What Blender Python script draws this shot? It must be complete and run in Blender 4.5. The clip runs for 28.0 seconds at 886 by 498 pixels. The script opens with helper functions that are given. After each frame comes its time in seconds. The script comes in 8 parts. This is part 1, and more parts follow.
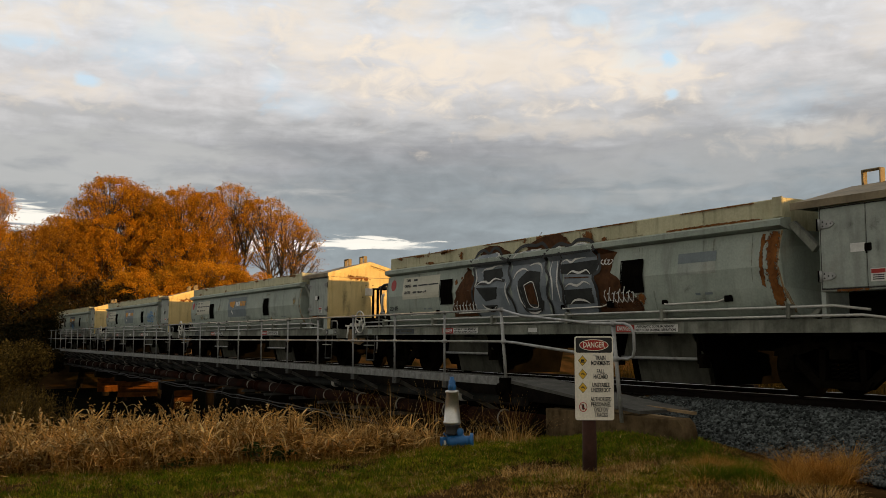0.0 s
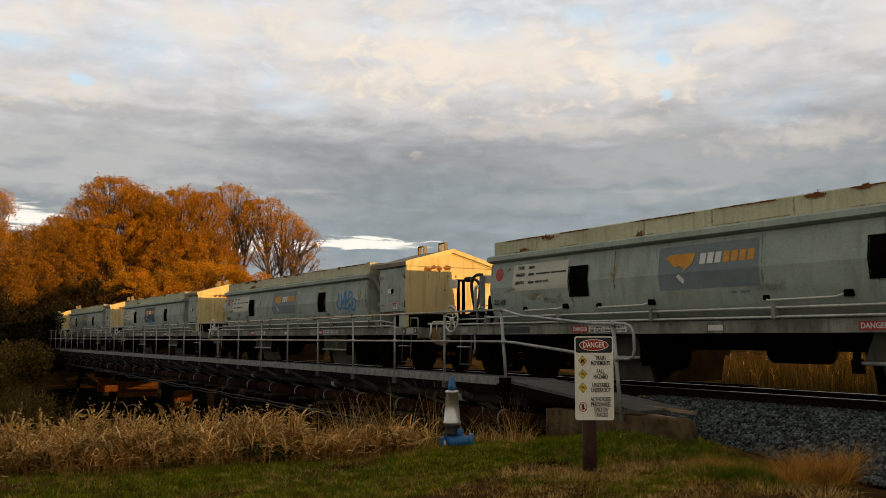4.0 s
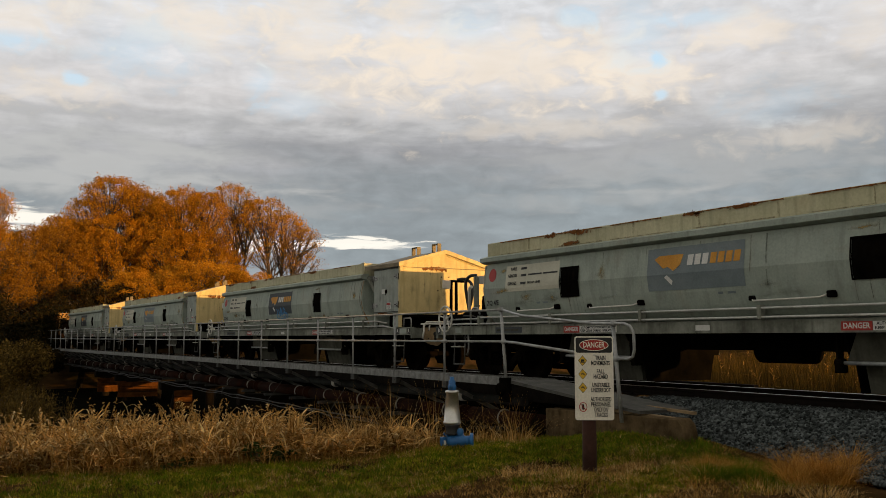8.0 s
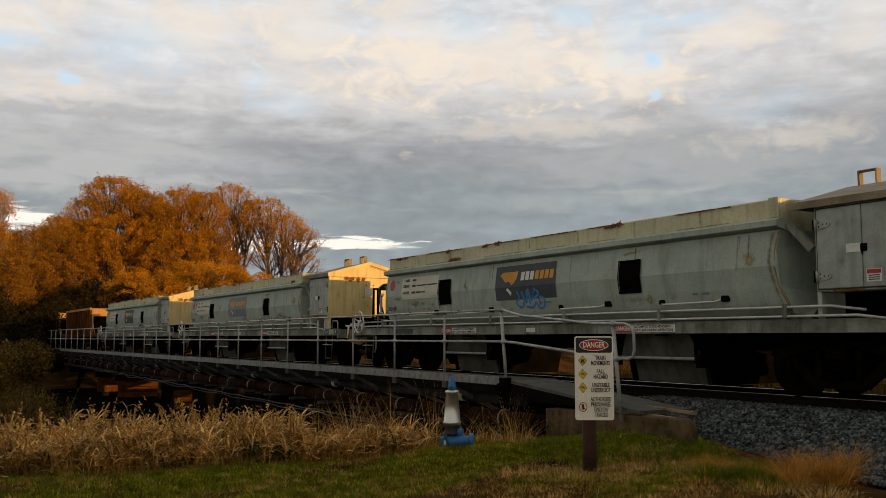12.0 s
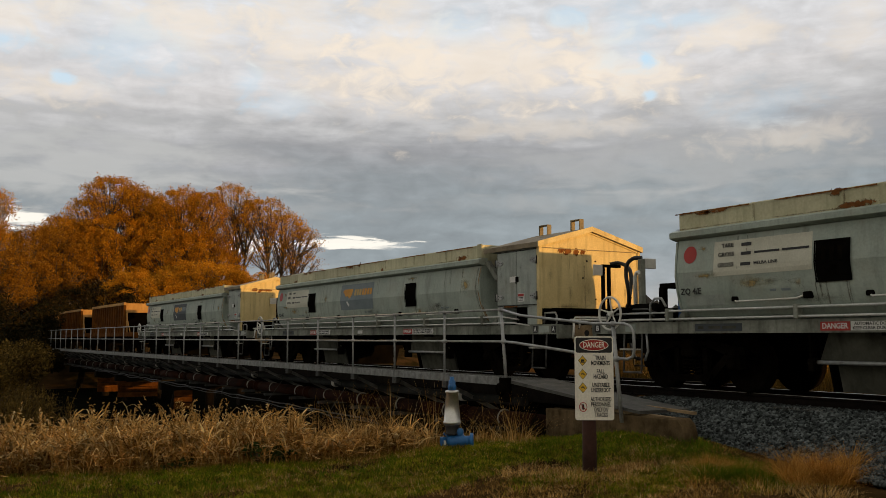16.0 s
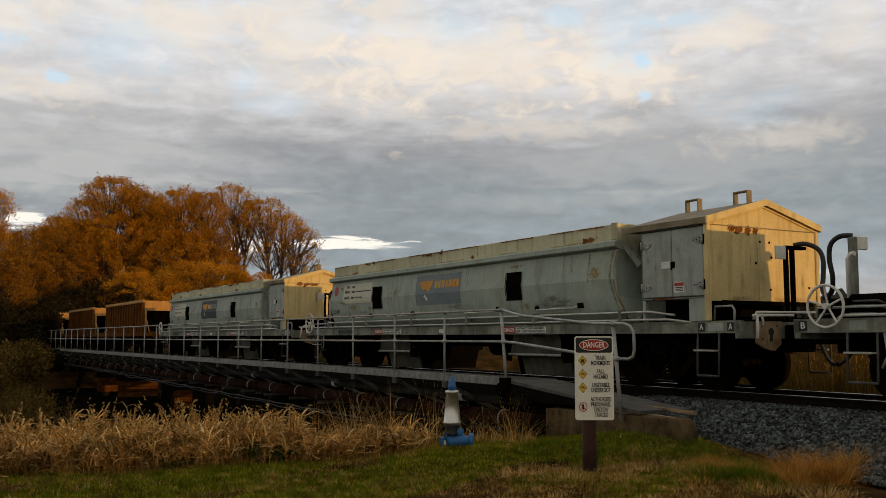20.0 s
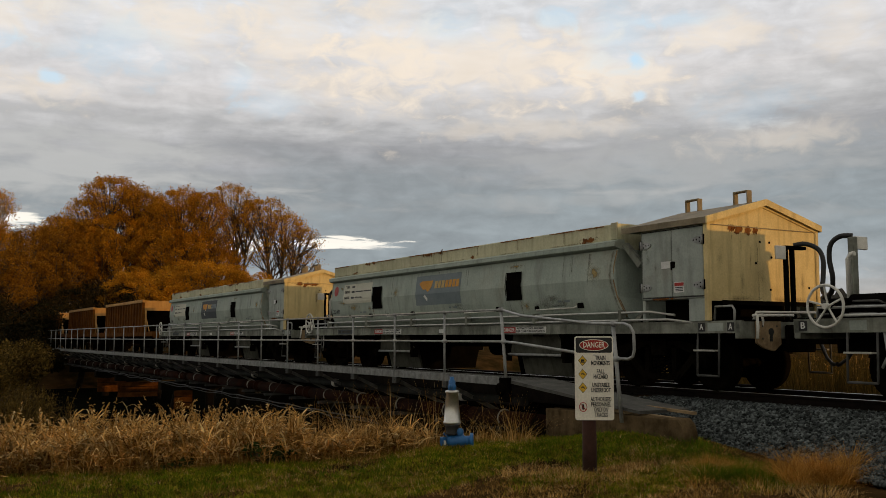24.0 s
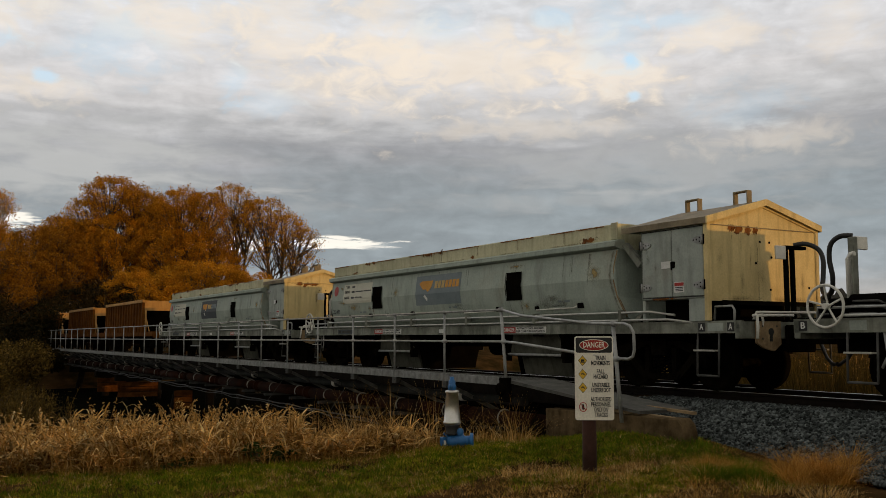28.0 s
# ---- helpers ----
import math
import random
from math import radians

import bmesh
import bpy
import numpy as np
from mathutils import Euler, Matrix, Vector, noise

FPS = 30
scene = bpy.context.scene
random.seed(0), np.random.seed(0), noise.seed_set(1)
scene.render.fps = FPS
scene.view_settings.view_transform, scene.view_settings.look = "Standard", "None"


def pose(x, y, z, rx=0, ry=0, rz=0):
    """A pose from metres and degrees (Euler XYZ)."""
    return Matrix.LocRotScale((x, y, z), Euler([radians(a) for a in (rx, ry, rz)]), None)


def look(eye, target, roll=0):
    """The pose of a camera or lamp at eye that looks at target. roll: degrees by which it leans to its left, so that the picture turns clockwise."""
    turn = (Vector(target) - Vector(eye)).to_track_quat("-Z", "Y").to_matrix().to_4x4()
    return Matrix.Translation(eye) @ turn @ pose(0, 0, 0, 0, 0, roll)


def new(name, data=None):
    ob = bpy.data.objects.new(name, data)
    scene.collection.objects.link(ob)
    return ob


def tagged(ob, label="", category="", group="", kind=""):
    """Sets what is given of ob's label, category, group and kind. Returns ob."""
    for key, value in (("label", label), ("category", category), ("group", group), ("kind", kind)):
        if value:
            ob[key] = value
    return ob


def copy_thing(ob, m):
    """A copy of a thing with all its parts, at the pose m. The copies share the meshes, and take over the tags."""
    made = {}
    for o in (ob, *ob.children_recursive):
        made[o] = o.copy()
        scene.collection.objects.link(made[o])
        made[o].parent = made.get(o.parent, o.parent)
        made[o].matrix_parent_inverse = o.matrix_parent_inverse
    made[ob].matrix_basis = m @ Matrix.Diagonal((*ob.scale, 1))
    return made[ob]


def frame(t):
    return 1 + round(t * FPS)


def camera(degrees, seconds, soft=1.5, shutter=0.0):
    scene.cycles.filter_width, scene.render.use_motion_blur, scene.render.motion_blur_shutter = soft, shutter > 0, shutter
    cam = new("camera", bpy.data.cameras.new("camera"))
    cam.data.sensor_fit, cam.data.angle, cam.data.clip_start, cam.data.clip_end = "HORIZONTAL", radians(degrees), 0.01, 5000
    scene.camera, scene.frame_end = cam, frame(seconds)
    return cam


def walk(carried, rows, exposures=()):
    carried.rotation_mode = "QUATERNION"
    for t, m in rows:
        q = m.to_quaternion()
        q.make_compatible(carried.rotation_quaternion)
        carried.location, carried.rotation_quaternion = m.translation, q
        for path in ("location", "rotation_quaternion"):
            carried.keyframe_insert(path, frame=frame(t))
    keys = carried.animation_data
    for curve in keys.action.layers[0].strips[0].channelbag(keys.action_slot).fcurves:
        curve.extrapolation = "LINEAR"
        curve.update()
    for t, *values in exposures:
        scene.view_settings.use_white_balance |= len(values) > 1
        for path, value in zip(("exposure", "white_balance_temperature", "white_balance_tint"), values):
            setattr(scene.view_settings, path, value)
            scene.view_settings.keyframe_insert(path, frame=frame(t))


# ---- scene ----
cam = camera(50.56, 28.0, soft=0.7)
EYE = (0.0, 0.0, 0.814)
walk(cam, [(0.0, pose(*EYE, 95.405, 0, 59.70)), (28.0, pose(*EYE, 95.405, 0, 59.70))],
     exposures=[(0.0, 0.0, 6800, 10), (28.0, 0.0, 6800, 10)])

# ---- light ----
SUN_AZ, SUN_EL = 19.5, 4.6          # degrees from the track's direction, and above the horizon
world = bpy.data.worlds.new("world")
scene.world = world
world.use_nodes = True
wn, wl = world.node_tree.nodes, world.node_tree.links
wn.clear()
sky = wn.new("ShaderNodeTexSky")
sky.sky_type = 'NISHITA'
sky.sun_disc = False
sky.sun_elevation = radians(SUN_EL)
sky.sun_rotation = radians(90 - SUN_AZ)
w_bg = wn.new("ShaderNodeBackground")
w_bg.inputs["Strength"].default_value = 0.14
w_cloud = wn.new("ShaderNodeBackground")
w_cloud.inputs["Strength"].default_value = 0.85
w_tc = wn.new("ShaderNodeTexCoord")
w_noise = wn.new("ShaderNodeTexNoise")
w_noise.inputs["Scale"].default_value = 3.0
w_noise.inputs["Detail"].default_value = 6.0
w_ramp = wn.new("ShaderNodeValToRGB")
w_ramp.color_ramp.elements[0].color = (0.44, 0.435, 0.42, 1)
w_ramp.color_ramp.elements[1].color = (0.88, 0.815, 0.69, 1)
w_mix = wn.new("ShaderNodeMixShader")
w_mix.inputs[0].default_value = 0.75
w_out = wn.new("ShaderNodeOutputWorld")
wl.new(w_tc.outputs["Generated"], w_noise.inputs["Vector"])
wl.new(w_noise.outputs["Fac"], w_ramp.inputs[0])
wl.new(w_ramp.outputs[0], w_cloud.inputs["Color"])
wl.new(sky.outputs[0], w_bg.inputs["Color"])
wl.new(w_bg.outputs[0], w_mix.inputs[1])
wl.new(w_cloud.outputs[0], w_mix.inputs[2])
wl.new(w_mix.outputs[0], w_out.inputs[0])
sun_data = bpy.data.lights.new("sun", 'SUN')
sun_data.energy = 4.6
sun_data.angle = radians(0.5)
sun_data.color = (1.0, 0.57, 0.19)
sun = new("sun", sun_data)
sdir = Vector((math.cos(radians(SUN_AZ)) * math.cos(radians(SUN_EL)), math.sin(radians(SUN_AZ)) * math.cos(radians(SUN_EL)), math.sin(radians(SUN_EL))))
sun.matrix_world = look(tuple(sdir * 50), (0, 0, 0))

# ---- materials ----


def surface(name, a, b, scale=3.0, rough=0.7, metal=0.0, bump=0.15, fine=40.0, rust=None, rust_amt=0.0, streak=0.0, rnd=0.0, spec=0.35, stain=0.0):
    """Two-scale colour variation between a and b, optional rust patches and vertical dirt streaks, fine bump."""
    m = bpy.data.materials.new(name)
    m.use_nodes = True
    n, l = m.node_tree.nodes, m.node_tree.links
    p = n["Principled BSDF"]
    p.inputs["Roughness"].default_value = rough
    p.inputs["Metallic"].default_value = metal
    p.inputs["Specular IOR Level"].default_value = spec
    tc = n.new("ShaderNodeTexCoord")
    n1 = n.new("ShaderNodeTexNoise")
    n1.inputs["Scale"].default_value = scale
    n1.inputs["Detail"].default_value = 8.0
    n1.inputs["Roughness"].default_value = 0.62
    l.new(tc.outputs["Object"], n1.inputs["Vector"])
    r1 = n.new("ShaderNodeValToRGB")
    r1.color_ramp.elements[0].position, r1.color_ramp.elements[1].position = 0.32, 0.68
    r1.color_ramp.elements[0].color = (*a, 1)
    r1.color_ramp.elements[1].color = (*b, 1)
    l.new(n1.outputs["Fac"], r1.inputs[0])
    col = r1.outputs[0]
    n2 = n.new("ShaderNodeTexNoise")
    n2.inputs["Scale"].default_value = fine
    n2.inputs["Detail"].default_value = 4.0
    l.new(tc.outputs["Object"], n2.inputs["Vector"])
    grain = n.new("ShaderNodeMapRange")
    grain.inputs["To Min"].default_value, grain.inputs["To Max"].default_value = 0.78, 1.2
    l.new(n2.outputs["Fac"], grain.inputs["Value"])
    mul = n.new("ShaderNodeVectorMath")
    mul.operation = 'SCALE'
    l.new(col, mul.inputs[0])
    l.new(grain.outputs[0], mul.inputs["Scale"])
    col = mul.outputs[0]
    if streak:
        mp = n.new("ShaderNodeMapping")
        mp.inputs["Scale"].default_value = (5.0, 5.0, 0.5)
        l.new(tc.outputs["Object"], mp.inputs[0])
        n3 = n.new("ShaderNodeTexNoise")
        n3.inputs["Scale"].default_value = 1.6
        n3.inputs["Detail"].default_value = 6.0
        l.new(mp.outputs[0], n3.inputs["Vector"])
        mr = n.new("ShaderNodeMapRange")
        mr.inputs["From Min"].default_value, mr.inputs["From Max"].default_value = 0.5, 0.8
        mr.inputs["To Max"].default_value = streak
        l.new(n3.outputs["Fac"], mr.inputs["Value"])
        mx = n.new("ShaderNodeMix")
        mx.data_type = 'RGBA'
        mx.inputs["B"].default_value = (a[0] * 0.35, a[1] * 0.32, a[2] * 0.28, 1)
        l.new(mr.outputs[0], mx.inputs["Factor"])
        l.new(col, mx.inputs["A"])
        col = mx.outputs["Result"]
    if rust:
        n4 = n.new("ShaderNodeTexNoise")
        n4.inputs["Scale"].default_value = 1.7
        n4.inputs["Detail"].default_value = 9.0
        n4.inputs["Roughness"].default_value = 0.7
        l.new(tc.outputs["Object"], n4.inputs["Vector"])
        mr = n.new("ShaderNodeMapRange")
        mr.inputs["From Min"].default_value, mr.inputs["From Max"].default_value = 0.66 - rust_amt, 0.72 - rust_amt
        l.new(n4.outputs["Fac"], mr.inputs["Value"])
        mx = n.new("ShaderNodeMix")
        mx.data_type = 'RGBA'
        mx.inputs["B"].default_value = (*rust, 1)
        l.new(mr.outputs[0], mx.inputs["Factor"])
        l.new(col, mx.inputs["A"])
        col = mx.outputs["Result"]
    if stain:
        n5 = n.new("ShaderNodeTexNoise")
        n5.inputs["Scale"].default_value = 0.9
        n5.inputs["Detail"].default_value = 7.0
        n5.inputs["Roughness"].default_value = 0.65
        oi5 = n.new("ShaderNodeObjectInfo")
        ad = n.new("ShaderNodeVectorMath")
        ad.operation = 'ADD'
        l.new(tc.outputs["Object"], ad.inputs[0])
        l.new(oi5.outputs["Random"], ad.inputs[1])
        l.new(ad.outputs[0], n5.inputs["Vector"])
        mr = n.new("ShaderNodeMapRange")
        mr.inputs["From Min"].default_value, mr.inputs["From Max"].default_value = 0.56, 0.78
        mr.inputs["To Max"].default_value = stain
        l.new(n5.outputs["Fac"], mr.inputs["Value"])
        mx = n.new("ShaderNodeMix")
        mx.data_type = 'RGBA'
        mx.inputs["B"].default_value = (0.26, 0.15, 0.055, 1)
        l.new(mr.outputs[0], mx.inputs["Factor"])
        l.new(col, mx.inputs["A"])
        col = mx.outputs["Result"]
    if rnd:
        oi = n.new("ShaderNodeObjectInfo")
        mr = n.new("ShaderNodeMapRange")
        mr.inputs["To Min"].default_value, mr.inputs["To Max"].default_value = 1 - rnd, 1 + rnd
        l.new(oi.outputs["Random"], mr.inputs["Value"])
        ml = n.new("ShaderNodeVectorMath")
        ml.operation = 'SCALE'
        l.new(col, ml.inputs[0])
        l.new(mr.outputs[0], ml.inputs["Scale"])
        col = ml.outputs[0]
    l.new(col, p.inputs["Base Color"])
    if bump:
        bp = n.new("ShaderNodeBump")
        bp.inputs["Strength"].default_value = bump
        bp.inputs["Distance"].default_value = 0.01
        l.new(n2.outputs["Fac"], bp.inputs["Height"])
        l.new(bp.outputs[0], p.inputs["Normal"])
    return m


def leafy(name, cols, rough=0.65, trans=0.25, patch_size=0.45, low=0.6, high=1.3):
    """Blades and leaves: colour by island, a little light through them."""
    m = bpy.data.materials.new(name)
    m.use_nodes = True
    n, l = m.node_tree.nodes, m.node_tree.links
    p = n["Principled BSDF"]
    g = n.new("ShaderNodeNewGeometry")
    r = n.new("ShaderNodeValToRGB")
    el = r.color_ramp.elements
    el[0].color, el[0].position = (*cols[0], 1), 0.0
    el[1].color, el[1].position = (*cols[-1], 1), 1.0
    for i, c in enumerate(cols[1:-1]):
        e = el.new((i + 1) / (len(cols) - 1))
        e.color = (*c, 1)
    l.new(g.outputs["Random Per Island"], r.inputs[0])
    tc = n.new("ShaderNodeTexCoord")
    ns = n.new("ShaderNodeTexNoise")
    ns.inputs["Scale"].default_value = patch_size
    ns.inputs["Detail"].default_value = 4.0
    ns.inputs["Roughness"].default_value = 0.62
    l.new(tc.outputs["Object"], ns.inputs["Vector"])
    mr = n.new("ShaderNodeMapRange")
    mr.inputs["From Min"].default_value, mr.inputs["From Max"].default_value = 0.3, 0.7
    mr.inputs["To Min"].default_value, mr.inputs["To Max"].default_value = low, high
    l.new(ns.outputs["Fac"], mr.inputs["Value"])
    ml = n.new("ShaderNodeVectorMath")
    ml.operation = 'SCALE'
    l.new(r.outputs[0], ml.inputs[0])
    l.new(mr.outputs[0], ml.inputs["Scale"])
    l.new(ml.outputs[0], p.inputs["Base Color"])
    p.inputs["Roughness"].default_value = rough
    p.inputs["Specular IOR Level"].default_value = 0.02
    if trans:
        t = n.new("ShaderNodeBsdfTranslucent")
        l.new(ml.outputs[0], t.inputs["Color"])
        mx = n.new("ShaderNodeMixShader")
        mx.inputs[0].default_value = trans
        l.new(p.outputs[0], mx.inputs[1])
        l.new(t.outputs[0], mx.inputs[2])
        l.new(mx.outputs[0], n["Material Output"].inputs["Surface"])
    return m


def worn(name, a, b, lo=0.25, hi=0.75, breakup=1.5, scale=9.0, rough=0.85):
    """Paint, rust or grime that breaks up and thins out towards the edge of its patch; the patch's map holds 1 inside, 0 at its edge."""
    m = surface(name, a, b, 7.0, rough, 0, 0.15, 40, spec=0.1)
    n, l = m.node_tree.nodes, m.node_tree.links
    uv = n.new("ShaderNodeUVMap")
    uv.uv_map = "fade"
    sep = n.new("ShaderNodeSeparateXYZ")
    l.new(uv.outputs[0], sep.inputs[0])
    tc = n.new("ShaderNodeTexCoord")
    ns = n.new("ShaderNodeTexNoise")
    ns.inputs["Scale"].default_value = scale
    ns.inputs["Detail"].default_value = 7.0
    ns.inputs["Roughness"].default_value = 0.68
    l.new(tc.outputs["Object"], ns.inputs["Vector"])
    ma = n.new("ShaderNodeMath")
    ma.operation = 'MULTIPLY_ADD'
    ma.inputs[1].default_value, ma.inputs[2].default_value = breakup, -0.5 * breakup
    l.new(ns.outputs["Fac"], ma.inputs[0])
    ad = n.new("ShaderNodeMath")
    l.new(ma.outputs[0], ad.inputs[0])
    l.new(sep.outputs[0], ad.inputs[1])
    mr = n.new("ShaderNodeMapRange")
    mr.interpolation_type = 'SMOOTHSTEP'
    mr.inputs["From Min"].default_value, mr.inputs["From Max"].default_value = lo, hi
    l.new(ad.outputs[0], mr.inputs["Value"])
    cut = n.new("ShaderNodeMath")
    cut.operation = 'MULTIPLY'
    edge = n.new("ShaderNodeMapRange")
    edge.inputs["From Max"].default_value = 0.15
    l.new(sep.outputs[0], edge.inputs["Value"])
    l.new(mr.outputs[0], cut.inputs[0])
    l.new(edge.outputs[0], cut.inputs[1])
    tr = n.new("ShaderNodeBsdfTransparent")
    mx = n.new("ShaderNodeMixShader")
    l.new(cut.outputs[0], mx.inputs[0])
    l.new(tr.outputs[0], mx.inputs[1])
    l.new(n["Principled BSDF"].outputs[0], mx.inputs[2])
    l.new(mx.outputs[0], n["Material Output"].inputs["Surface"])
    return m


